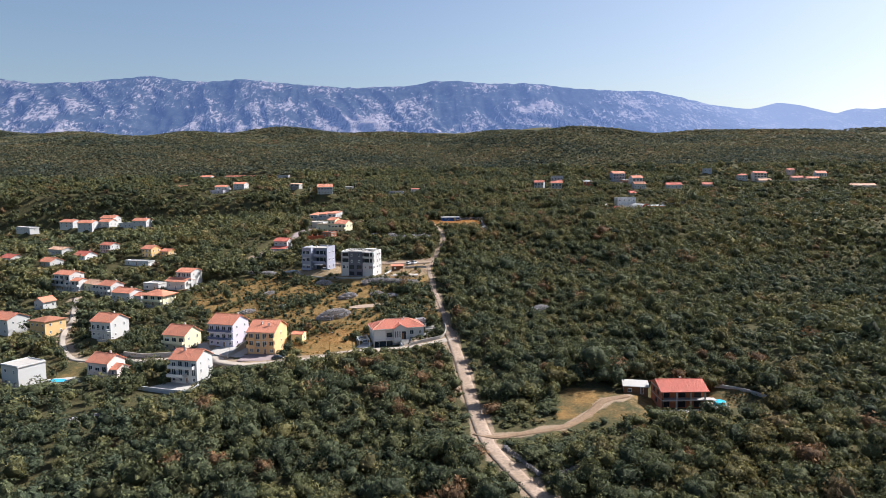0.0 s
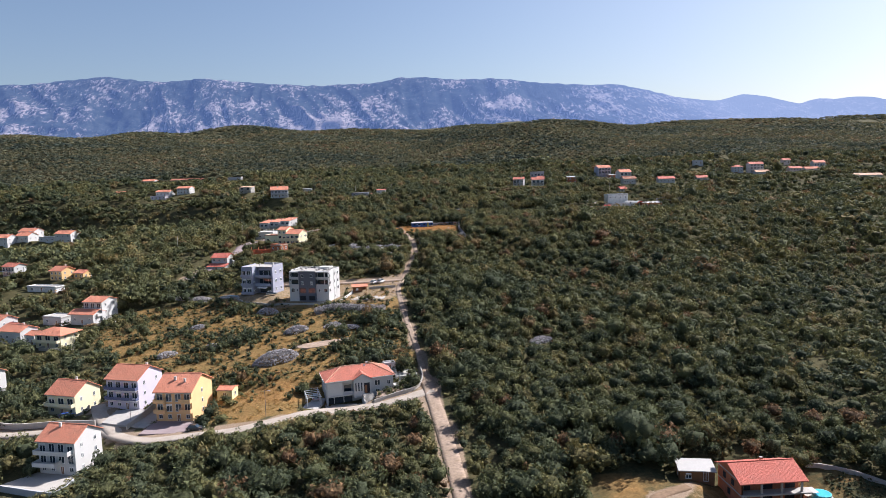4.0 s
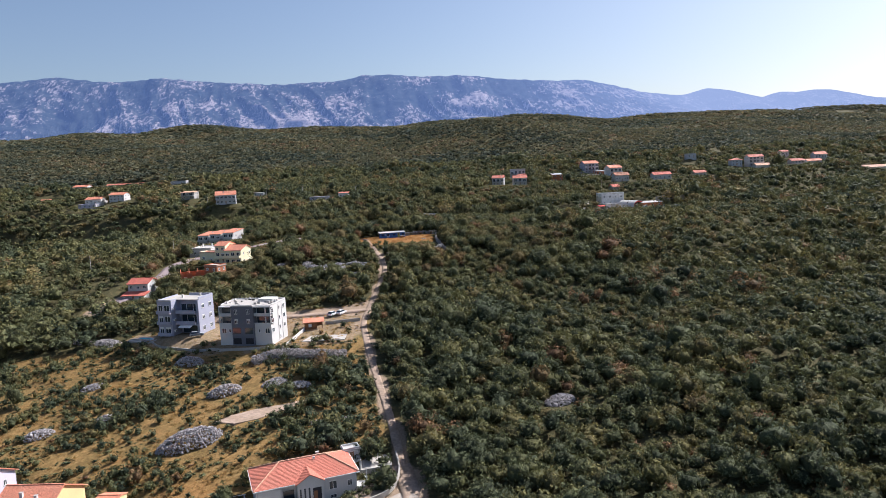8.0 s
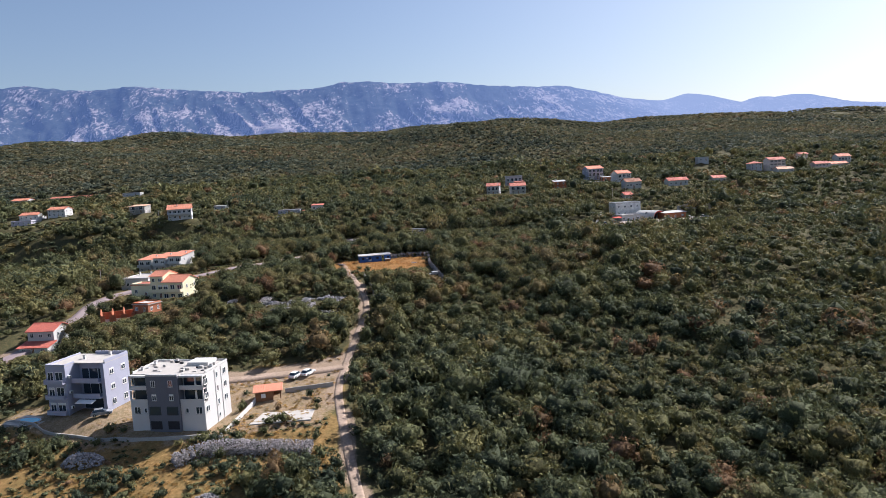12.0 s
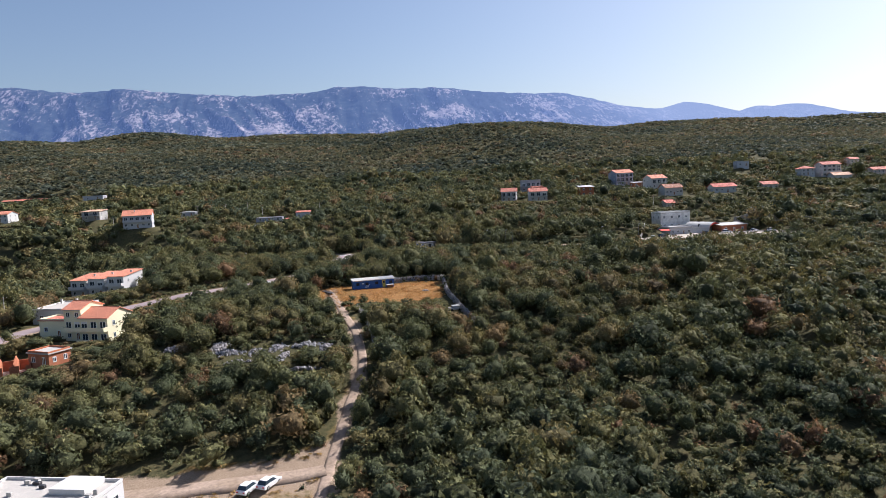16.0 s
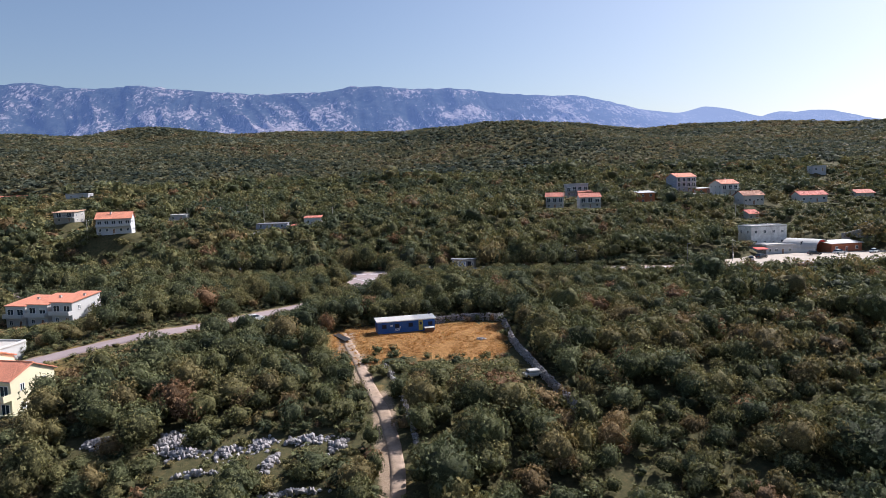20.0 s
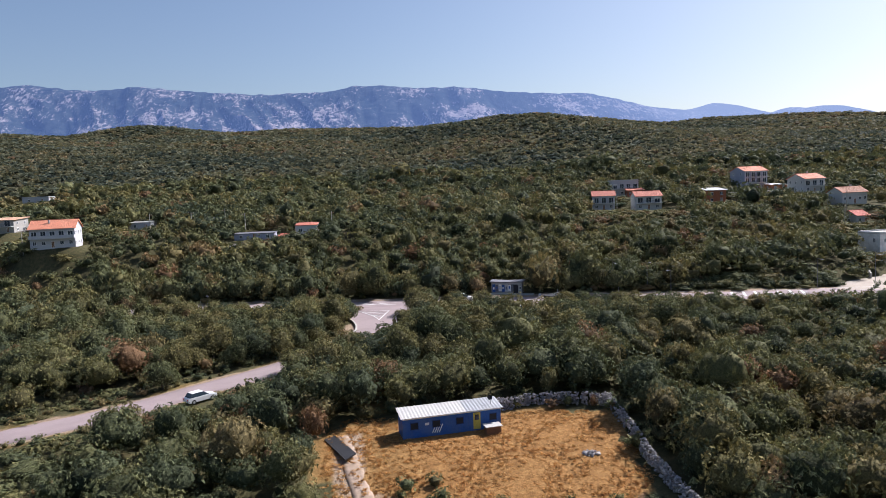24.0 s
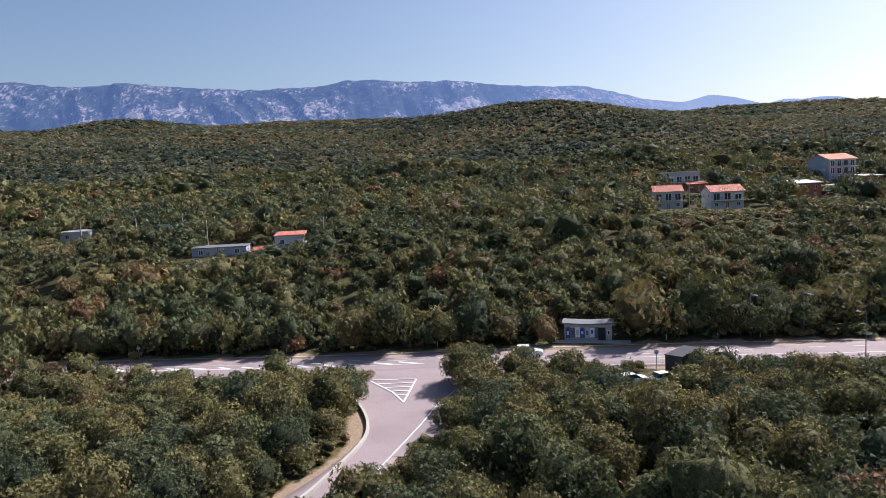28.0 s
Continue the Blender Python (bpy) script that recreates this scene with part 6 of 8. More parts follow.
house("house", "large white three-storey house with red roof on the east hill", 313, 646, 94.3, -8, 11.4, 10, 7.4, WHITE, TERRACOTTA, 1.8, floors=3, front=4, balconies=((1, -5.7, 5.7, 1.4, "parapet"), (2, -5.7, 2, 1.4, "parapet")), chimneys=())
house("house", "white house with grey roof below the large house", 313.5, 636.0, 91.0, -8, 11.0, 8, 3.8, WHITE, PALE_TILE, 1.6, floors=1, front=4, chimneys=())
house("house", "pink-white house with terrace on the east hill", 350.5, 648.0, 92.4, -10, 10.0, 9, 4.6, PINK, TERRACOTTA, 1.6, front=4, chimneys=())
house("house", "long white house with orange roof on the east hill", 368, 652, 92.0, -10, 11.5, 9, 4.2, WHITE, ORANGE_TILE, 1.6, floors=1, front=5, balconies=((0, -5, 5, 1.6, "white"),), chimneys=())
house("house", "stepped white house with peaked orange roof on the hill", 386, 670, 95.0, -12, 9.4, 10, 6.4, WHITE, ORANGE_TILE, 2.0, front=4, balconies=((1, -4.5, 4.5, 1.5, "white"),), chimneys=())
house("house", "small pink house with red roof high in the wood", 366.5, 690, 101.5, -10, 6.5, 8, 3.4, PINK, TERRACOTTA, 1.2, floors=1, front=2, chimneys=())
house("shed", "grey flat-roofed shed among trees", 281, 690, 103.4, -10, 8.0, 7, 3.0, PALE_GREY, PALE_CONCRETE, 0, 0.2, 1, 2, 0, 1, "flat", chimneys=(), category="shed", group="sheds")
house("shed", "pale low shed with white tank", 341, 764, 101.8, -10, 9.0, 7, 2.8, PALE_GREY, PALE_CONCRETE, 0, 0.2, 1, 2, 0, 1, "flat", chimneys=(), category="shed", group="sheds")
house("house", "white bungalow with pale orange roof at the wood's edge", 388, 606, 86.6, -15, 20, 9, 3.2, WHITE, PALE_TILE, 1.5, floors=1, front=4, chimneys=())
house("house", "white house with orange roof behind the bungalow", 440, 670, 89.5, -15, 16, 9, 3.8, WHITE, ORANGE_TILE, 1.6, floors=1, front=4, chimneys=())
slab("terrace", "pale bare terrace in front of the tall house", ((163, 646), (186, 645), (188, 652), (165, 655)), 93.6, 3.0, PALE_CONCRETE, "terrace")
OUTLOOK += [(100, 630, 7, 0.1), (114, 622, 8, 0.1)]
CLEAR += [(97, 629, 4.5), (103, 628, 4.5), (110, 621, 4.5), (116, 620, 4.5), (168, 648, 6), (178, 648, 6), (172, 636, 5)]

# ---- stone heaps and dry-stone walls


def stones(name, label, category, x, y, z, size, seed):
    """Rough limestones at the given places, joined into one mesh."""
    r = np.random.default_rng(seed)
    sv, sf = ico(1)
    sv = sv[:, :]
    n = len(x)
    jag = 1 + 0.28 * r.uniform(-1, 1, (n, len(sv), 1))
    scale = size[:, None, None] * r.uniform(0.65, 1.25, (n, 1, 3))
    v = sv[None] * jag * scale + np.stack([x, y, z], -1)[:, None]
    f = sf[None] + (np.arange(n) * len(sv))[:, None, None]
    ob = fast_mesh(name, v.reshape(-1, 3), f.reshape(-1, 3), STONE_MIX)
    return tagged(ob, label, category, kind="stuff")


def stone_mix():
    m, nt, b = nodes_of("grey_limestone", 0.92, 0.15)
    isl = nt.nodes.new("ShaderNodeNewGeometry").outputs["Random Per Island"]
    col = ramp(nt, isl, ((0.0, (0.2, 0.19, 0.185)), (0.4, (0.33, 0.305, 0.3)), (0.8, (0.42, 0.39, 0.385)), (1.0, (0.5, 0.47, 0.45))))
    col = mixc(nt, 0.7, col, ramp(nt, add_noise(nt, 4, 5, 0.7), ((0.3, (0.6, 0.6, 0.6)), (0.65, (1.1, 1.1, 1.1)))), "MULTIPLY")
    nt.links.new(col, b.inputs["Base Color"])
    return m


STONE_MIX = stone_mix()


def heap(cx, cy, rx, ry, h, n, rot=0, label="heap of grey field stones on the dry meadow"):
    r = np.random.default_rng(int(abs(cx) * 10 + cy))
    n = int(n * 4.6)
    a, q = r.uniform(0, 6.283, n), np.sqrt(r.uniform(0, 1, n))
    u, v = rx * q * np.cos(a), ry * q * np.sin(a)
    c, s = math.cos(radians(rot)), math.sin(radians(rot))
    x, y = cx + u * c - v * s, cy + u * s + v * c
    z = lie(x, y) + h * (1 - q**2) ** 0.7 * r.uniform(0.75, 1.05, n) + 0.05
    stones("stone_heap", label, "stone heap", x, y, z, r.uniform(0.09, 0.25, n) * np.where(r.random(n) < 0.06, 1.7, 1.0), int(cy))
    CLEAR.append((cx, cy, max(rx, ry) * 0.8))


heap(-42.5, 282.5, 7.8, 3.8, 3.3, 460, 12)
heap(-39.5, 306, 4.6, 2.4, 2.1, 190, 15)
heap(-79, 322, 3.4, 1.8, 1.2, 110, 10)
heap(-83.5, 298.5, 3.8, 2.2, 1.4, 120, 10)
heap(-54, 329, 4.6, 2.2, 2.0, 160, -15)
heap(-68.5, 302, 2.6, 1.5, 0.9, 70)
heap(-19.5, 304.5, 3.2, 1.8, 1.0, 90)
heap(-26.5, 307, 3.6, 2.0, 1.2, 100, 20)
heap(-88, 357.5, 6.5, 2.6, 1.6, 170, -25)
heap(-97, 362.5, 4.5, 2.0, 1.3, 110, -25)
heap(45.5, 283.5, 4.2, 2.6, 1.2, 170, 20, "pale heap of stones among the oaks")
heap(98, 312.6, 3.5, 2.0, 0.9, 80, 20, "pale heap of stones among the oaks")
heap(26.2, 441.8, 1.0, 0.6, 0.25, 6, 0, "small pile of stones in the dry field")
heap(-36.4, 590, 3.4, 2.2, 1.3, 90, 10, "pale rubble below the lean-to sheds")
heap(-108, 201, 7.5, 1.8, 0.9, 110, 15, "low spill of pale stones in the scrub")


def outcrop(x, y, rx, ry, n, tall=0.9):
    """A pile of jagged karst rock, highest in its middle."""
    r = np.random.default_rng(n)
    u, v = r.normal(0, 0.5, n), r.normal(0, 0.5, n)
    ox, oy = x + rx * u + 0.3 * ry * v, y + ry * v
    oz = lie(ox, oy) + tall * np.clip(1 - np.hypot(u, v), 0, 1) * r.uniform(0.1, 1, n) + 0.05
    stones("rock_outcrop", "outcrop of jagged pale karst rock among shrubs", "rock outcrop", ox, oy, oz, r.uniform(0.14, 0.44, n), n)
    OUTCROPS.append((x, y, rx, ry))


OUTCROPS = []
for pile in ((-36, 410, 1.7, 1.5, 91), (-25.5, 409.5, 1.9, 2.7, 172), (-23, 406, 2.6, 1.2, 121), (-17, 405.5, 1.8, 1.5, 92), (-12.5, 406.5, 1.8, 1.6, 93), (-11, 402, 0.9, 2.0, 61), (-6, 407, 3.3, 1.0, 131), (-1.6, 405, 1.2, 1.6, 81), (-20, 401, 4.0, 0.4, 41), (-7, 395.6, 4.2, 0.4, 62)):
    outcrop(*pile)


def stone_wall(label, line, h, thick, per_m=14, lift=0.0):
    pts, side = smooth_line(line, 1.0)
    r = np.random.default_rng(int(abs(line[0][0]) + line[0][1]))
    n = int(len(pts) * per_m * 2.6)
    i = r.integers(0, len(pts), n)
    t = r.uniform(-0.5, 0.5, n)
    x = pts[i, 0] + side[i, 0] * t * thick + r.uniform(-0.5, 0.5, n) * side[i, 1]
    y = pts[i, 1] + side[i, 1] * t * thick - r.uniform(-0.5, 0.5, n) * side[i, 0]
    z = lie(x, y) + h * r.uniform(0, 1, n) * (1 - 0.5 * np.abs(t)) + lift
    stones("stone_wall", label, "stone wall", x, y, z, r.uniform(0.08, 0.19, n), n)


stone_wall("thick dry-stone wall of grey limestone below the apartments", ((-34, 321.5), (-30, 323.5), (-25, 323.8), (-18, 322.2), (-12, 321.0), (-8, 320.2)), 2.4, 3.6, 70)
stone_wall("dry-stone wall behind the golden field", ((18.5, 456.5), (24, 457), (29, 456), (33, 454.5)), 1.7, 0.9, 26)
stone_wall("dry-stone wall down the side of the field", ((33, 454.5), (32.6, 447), (31.8, 438), (32.4, 428), (33.4, 417), (35, 408)), 1.7, 0.9, 26)
stone_wall("low dry-stone wall beside the track", ((6.5, 430), (8.2, 420), (9.3, 408), (9.6, 398)), 1.0, 0.8, 10)
stone_wall("straight low stone wall on the meadow", ((-19, 283), (-13, 284), (-6.5, 284.5)), 0.9, 1.0)
stone_wall("broken stone wall on the slope", ((17.5, 163), (20, 157.5), (24, 149)), 0.8, 1.0)
stone_wall("broken stone wall on the slope", ((29, 163.3), (34, 162.6), (40, 161.4)), 0.7, 0.9)
stone_wall("broken stone wall on the slope", ((25.5, 146), (31.5, 150.5), (38, 154.5)), 0.7, 1.2)
BARE = ((-38, 287.5), (-33, 285), (-28, 287), (-23.5, 290.5), (-15, 297.5), (-15.5, 300), (-22.2, 296.5), (-29, 294.5), (-35, 291))
CLEAR.append((-74, 352, 6))
slab("bare_slab", "bare pinkish gravel patch on the meadow", BARE, 44.7, 3.5, DIRT, "gravel patch")

# ---- white wreck by the field wall, culvert, containers


def van_wreck():
    ob = empty("abandoned_car", pose(31.2, 421.6, gz(31.2, 421.6), 0, 0, 10), "white derelict car shell beside the stone wall", "car")
    part("body", boxed((-1.7, 1.7, -0.8, 0.8, 0.25, 0.85), (-0.9, 1.2, -0.7, 0.7, 0.85, 1.35), bevel=0.12), WHITE_SHEET, ob)
    part("windscreen", boxed((-0.95, -0.88, -0.6, 0.6, 0.88, 1.25)), GLASS, ob)
    for sx in (-1.1, 1.1):
        for sy in (-0.78, 0.78):
            bm = bmesh.new()
            bmesh.ops.create_cone(bm, cap_ends=True, segments=12, radius1=0.3, radius2=0.3, depth=0.2, matrix=Matrix.Translation((sx, sy, 0.3)) @ Matrix.Rotation(math.pi / 2, 4, "X"))
            part("wheel", bm, TYRE, ob)


van_wreck()
CLEAR.append((31.2, 421.6, 3))
slab("culvert_plate", "dark steel plate bridging the track end", ((-3.5, 451.3), (-0.9, 444.6), (0.3, 446.2), (-2.2, 452.3)), 71.24, 0.14, DARK, "plate")

# ---- vehicles


def car(name, label, x, y, z, rot, paint, tall=1.5, long=4.4):
    ob = empty(name, pose(x, y, z, 0, 0, rot), label, "car", "parked cars")
    l, k = long / 2, tall / 1.5
    sec = [(-l, 0.35), (-l, 0.75 * k), (-l * 0.93, 0.9 * k), (-l * 0.82, 0.95 * k), (l * 0.42, 0.95 * k), (l * 0.9, 0.82 * k), (l, 0.68 * k), (l, 0.35), (l * 0.86, 0.22), (-l * 0.9, 0.22)]
    n = len(sec)
    v = [(px, s * 0.88, pz) for s in (-1, 1) for px, pz in sec]
    bm = solid(v, [tuple(range(n)), tuple(range(2 * n - 1, n - 1, -1))] + [(i, (i + 1) % n, n + (i + 1) % n, n + i) for i in range(n)])
    bmesh.ops.bevel(bm, geom=bm.edges[:], offset=0.07, segments=2, affect="EDGES")
    part("body", bm, paint, ob)
    top = [(-l * 0.85, 0.93 * k), (-l * 0.7, tall - 0.05), (-l * 0.1, tall), (l * 0.12, tall - 0.06), (l * 0.46, 0.93 * k)]
    v = [(px, s * (0.8 - 0.14 * (pz > k)), pz) for s in (-1, 1) for px, pz in top]
    cab = part("cabin", solid(v, [tuple(range(5)), tuple(range(9, 4, -1))] + [(i, (i + 1) % 5, 5 + (i + 1) % 5, 5 + i) for i in range(5)]), GLASS, ob, "tinted glass cabin")
    part("roof", boxed((-l * 0.68, l * 0.1, -0.64, 0.64, tall - 0.05, tall + 0.03), bevel=0.03), paint, cab)
    for sx in (-0.62, 0.64):
        for sy in (-0.82, 0.82):
            bm = bmesh.new()
            bmesh.ops.create_cone(bm, cap_ends=True, segments=14, radius1=0.32, radius2=0.32, depth=0.2, matrix=Matrix.Translation((sx * l, sy, 0.32)) @ Matrix.Rotation(math.pi / 2, 4, "X"))
            wheel = part("wheel", bm, TYRE, ob)
            bm = bmesh.new()
            bmesh.ops.create_cone(bm, cap_ends=True, segments=10, radius1=0.19, radius2=0.19, depth=0.22, matrix=Matrix.Translation((sx * l, sy, 0.32)) @ Matrix.Rotation(math.pi / 2, 4, "X"))
            part("rim", bm, STEEL, wheel)
    for sy in (-0.6, 0.6):
        part("headlight", boxed((l - 0.06, l + 0.02, sy - 0.16, sy + 0.16, 0.6 * k, 0.74 * k)), FRAME, ob)
        part("tail_light", boxed((-l - 0.02, -l + 0.05, sy - 0.14, sy + 0.14, 0.62 * k, 0.8 * k)), RED_AWNING, ob)
    return ob


CAR_WHITE = plain("white_car_paint", (0.75, 0.75, 0.74), 0.25, 0.03, 3, 0.5, spec=0.5, relief=0)
CAR_SILVER = plain("silver_car_paint", (0.4, 0.42, 0.45), 0.3, 0.05, 3, 0.5, spec=0.5, metal=0.5, relief=0)
CAR_DARK = plain("dark_car_paint", (0.03, 0.035, 0.045), 0.25, 0.05, 3, 0.5, spec=0.5, relief=0)
CAR_BLUE = plain("blue_car_paint", (0.05, 0.1, 0.32), 0.25, 0.05, 3, 0.5, spec=0.5, relief=0)
car("car", "white estate car on the dirt parking place", -13.0, 357.2, gz(-13, 357.2) + 0.12, 62, CAR_WHITE)
car("car", "white hatchback on the dirt parking place", -10.0, 358.0, gz(-10, 358) + 0.12, 58, CAR_WHITE)
car("car", "silver car under the white pergola", -26.9, 256.2, 36.62, 104, CAR_SILVER)
car("car", "silver estate car beside the grey apartments", -55.5, 345.6, gz(-55.5, 345.6) + 0.15, 12, CAR_SILVER)
car("car", "white off-road car on the main road", 26.0, 531.4, gz(26, 531.4) + 0.1, -12, CAR_WHITE, 1.8, 4.7)
car("car", "white saloon car parked at the roadside", 35.8, 514.2, gz(35.8, 514.2) + 0.1, 8, CAR_WHITE, 1.45, 4.5)
car("car", "white hatchback parked under the trees", 40.2, 513.6, gz(40.2, 513.6) + 0.1, 12, CAR_WHITE, 1.45, 4.0)
car("car", "dark blue car below the cream house", -101.5, 264.6, gz(-101.5, 264.6) + 0.1, 20, CAR_BLUE)
car("car", "dark car at the edge of the village road", -56.8, 241.0, gz(-56.8, 241) + 0.15, -5, CAR_DARK)
car("car", "white car parked beside the side road", -21.8, 469.4, gz(-21.8, 469.4) + 0.05, 40, CAR_WHITE)
CLEAR.append((-21.8, 469.4, 2.6))
for cx, cy, cr, cp, cl in ((141, 527, 20, CAR_DARK, "dark car in the workshop yard"), (162, 528.5, -10, CAR_DARK, "dark car in front of the hall"), (172, 529, 5, CAR_WHITE, "white car in front of the hall"), (184, 527, 30, CAR_WHITE, "white van-like car in the yard"), (134, 522, 60, CAR_SILVER, "silver car in the workshop yard"), (190, 524, 15, CAR_WHITE, "white car in the yard")):
    car("car", cl, cx, cy, 73.25, cr, cp)


def container():
    ob = empty("steel_container", pose(45.2, 518.4, 73.0, 0, 0, 38), "dark grey steel container behind the roadside trees", "container")
    part("body", boxed((-3, 3, -1.2, 1.2, -0.3, 2.6)), DARK, ob)
    for k in range(10):
        x = -2.9 + k * 0.64
        part("rib", boxed((x - 0.08, x + 0.08, -1.26, -1.2, 0, 2.5)), DARK, ob)
    part("roof", boxed((-3.1, 3.1, -1.3, 1.3, 2.6, 2.7)), DARK, ob)


container()
CLEAR += [(-65, 245.5, 6.5), (-79, 255, 6.5), (-75, 249, 4), (45.2, 518.4, 4), (38, 514, 4.5), (-89, 222, 7), (-135, 240.5, 7)]
OUTLOOK += [(-89, 216, 9, 0.3), (-135, 237, 6, 0.3)]

# ---- poles, lamps, signs


def street_lamp(x, y, h=8.0, rot=0, z=None):
    ob = empty("street_lamp", pose(x, y, gz(x, y) if z is None else z, 0, 0, rot), "slim galvanised street lamp", "street lamp", "street lamps")
    part("pole", tube(bmesh.new(), 0, 0, -0.5, h, 0.08, 0.045, 8), OLD_SHEET, ob)
    part("arm", boxed((0, 1.1, -0.03, 0.03, h - 0.08, h)), OLD_SHEET, ob)
    part("lantern", boxed((0.8, 1.5, -0.13, 0.13, h - 0.16, h - 0.02), bevel=0.03), PALE_GREY, ob)


def pole(x, y, h=9.0, cross=True):
    ob = empty("utility_pole", pose(x, y, gz(x, y), 0, 0, 25), "weathered grey utility pole with crossarm", "utility pole", "utility poles")
    part("shaft", tube(bmesh.new(), 0, 0, -0.8, h, 0.16, 0.1, 8), PALE_CONCRETE, ob)
    if cross:
        part("crossarm", boxed((-0.9, 0.9, -0.06, 0.06, h - 0.6, h - 0.48)), WOOD, ob)
        for u in (-0.8, 0, 0.8):
            part("insulator", tube(bmesh.new(), u, 0, h - 0.48, h - 0.28, 0.05, 0.04, 6), FRAME, ob)


for lx, ly in ((-123.4, 261.0), (-76.8, 249.2), (-38.5, 243.2)):
    street_lamp(lx, ly, 7.5)
for lx, ly, lr in ((70.8, 514.8, 100), (63.6, 531.2, 280), (71.5, 529, 280), (128, 523, 280), (192, 540, 200), (110, 519.5, 280)):
    street_lamp(lx, ly, 7.0, lr)
for px, py in ((-91.1, 455), (-123.3, 440.4), (-45, 618), (-55.4, 613.2), (-70, 616), (-36, 604), (-7, 596), (-110, 612), (100, 620), (177, 596), (160, 575)):
    pole(px, py, 8.5)


def post(x, y, name, label, h, mat, head=None):
    ob = empty(name, pose(x, y, gz(x, y), 0, 0, -10), label, "road post", "road posts")
    part("shaft", tube(bmesh.new(), 0, 0, -0.3, h, 0.05, 0.05, 6), mat, ob)
    if head:
        part("head", head, PAINT, ob)


for k, (px, py) in enumerate(((-40, 551.6), (-11, 545.8), (13, 541.6), (50, 533.4), (58, 531.5), (64.5, 530))):
    post(px, py, "delineator_post", "white roadside delineator post", 0.95, PAINT)
post(41.8, 519.6, "road_sign", "road sign seen edge-on on a grey post", 2.9, STEEL, boxed((-0.3, 0.3, -0.03, 0.03, 2.2, 2.8)))
post(-38, 550.6, "warning_sign", "triangular warning sign on a post", 2.3, STEEL, solid([(-0.4, -0.03, 1.7), (0.4, -0.03, 1.7), (0, -0.03, 2.4), (-0.4, 0.03, 1.7), (0.4, 0.03, 1.7), (0, 0.03, 2.4)], [(0, 1, 2), (5, 4, 3), (0, 3, 4, 1), (1, 4, 5, 2), (2, 5, 3, 0)]))

# ---- junction, kerbs and markings


def flare(line, lefts, rights, lift):
    pts = np.array(line, float)
    way = np.gradient(pts, axis=0)
    way /= np.hypot(way[:, 0], way[:, 1])[:, None]
    side = np.stack([way[:, 1], -way[:, 0]], 1)
    k = np.concatenate([[-1.03], np.linspace(-1, 1, 9), [1.03]])
    v = pts[:, None] + side[:, None] * (np.where(k < 0, np.array(lefts)[:, None], np.array(rights)[:, None]) * k)[..., None]
    v = np.concatenate([v, (ground_height(v[..., 0], v[..., 1]) + np.interp(np.arange(len(pts)), (0, 2), (lift - 0.035, lift))[:, None] - 0.5 * (np.abs(k) > 1))[..., None]], -1)
    i = (np.arange(len(pts) - 1)[:, None] * 11 + np.arange(10)).ravel()
    return v.reshape(-1, 3), np.stack([i, i + 1, i + 12, i + 11], 1)


v, f = flare(((1.6, 499), (3.2, 505), (4.6, 510), (5.6, 515), (6.4, 520), (7.0, 525), (7.4, 530)), (2.9, 3.3, 4.4, 6.2, 9.0, 13.0, 17.0), (2.9, 5.2, 7.2, 9.0, 11.5, 14.5, 18.0), 0.14)
tagged(fast_mesh("road_junction", v, f, ASPHALT, False), "flared asphalt mouth of the side road", "road", kind="structure")
low_wall("kerb", "pale concrete kerb curving round the junction", ((-7.4, 489.6), (-5.4, 492.7), (-3.5, 496.4), (-1.6, 500.2), (-0.2, 504), (0.3, 507.5), (0.1, 511.6), (-0.9, 516.5), (-3.5, 522)), 0.42, 0.35, PALE_CONCRETE, 0.3)


def stripes(pieces, lift):
    """Painted bars on the road: each a line of two or more points with a half width."""
    V, F, n = [], [], 0
    for line, half in pieces:
        pts = np.array(line, float)
        way = np.gradient(pts, axis=0)
        way /= np.hypot(way[:, 0], way[:, 1])[:, None] + 1e-9
        side = np.stack([way[:, 1], -way[:, 0]], 1) * half
        z = ground_height(pts[:, 0], pts[:, 1])[:, None] + lift
        V.append(np.stack([np.concatenate([pts - side, z], 1), np.concatenate([pts + side, z], 1)], 1).reshape(-1, 3))
        i = n + 2 * np.arange(len(pts) - 1)
        F.append(np.stack([i, i + 1, i + 3, i + 2], 1))
        n += 2 * len(pts)
    return np.concatenate(V), np.concatenate(F)


mp, ms = smooth_line(MAIN_ROAD, 1.0)


def along(x0, x1, off):
    k = (mp[:, 0] >= x0) & (mp[:, 0] <= x1)
    return mp[k] + ms[k] * off


def mark(name, label, pieces, lift=0.13):
    v, f = stripes(pieces, lift)
    tagged(fast_mesh(name, v, f, PAINT), label, "road marking", kind="structure")


mark("marking_edge_north", "white painted edge line", [(along(-160, 190, -5.3), 0.09)])
mark("marking_edge_south", "white painted edge line", [(along(-160, -6, 5.3), 0.09), (along(22, 190, 5.3), 0.09)])
dash = [(along(x, x + 3, -1.9), 0.08) for x in np.arange(-150, 185, 7.0)]
mark("marking_lane_dashes", "white dashed lane line", [d for d in dash if len(d[0]) > 1])
mark("marking_centre", "white solid centre line", [(along(-70, 10, 1.2), 0.1), (along(20, 78, 1.6), 0.1), (along(20, 60, -0.2), 0.08)])
hatch = []
for x in np.arange(-38, 12, 4.2):
    a, b = along(x, x + 1.4, 1.0), along(x + 2.6, x + 4.0, -0.6)
    if len(a) and len(b):
        hatch.append(([b[0] - np.array((5.2, -0.6)), a[0]], 0.3))
hatch += [(along(-40, 10, 1.15), 0.08), (along(-40, 10, -0.95), 0.08)]
mark("marking_hatching", "white hatched strip in the middle of the road", hatch)
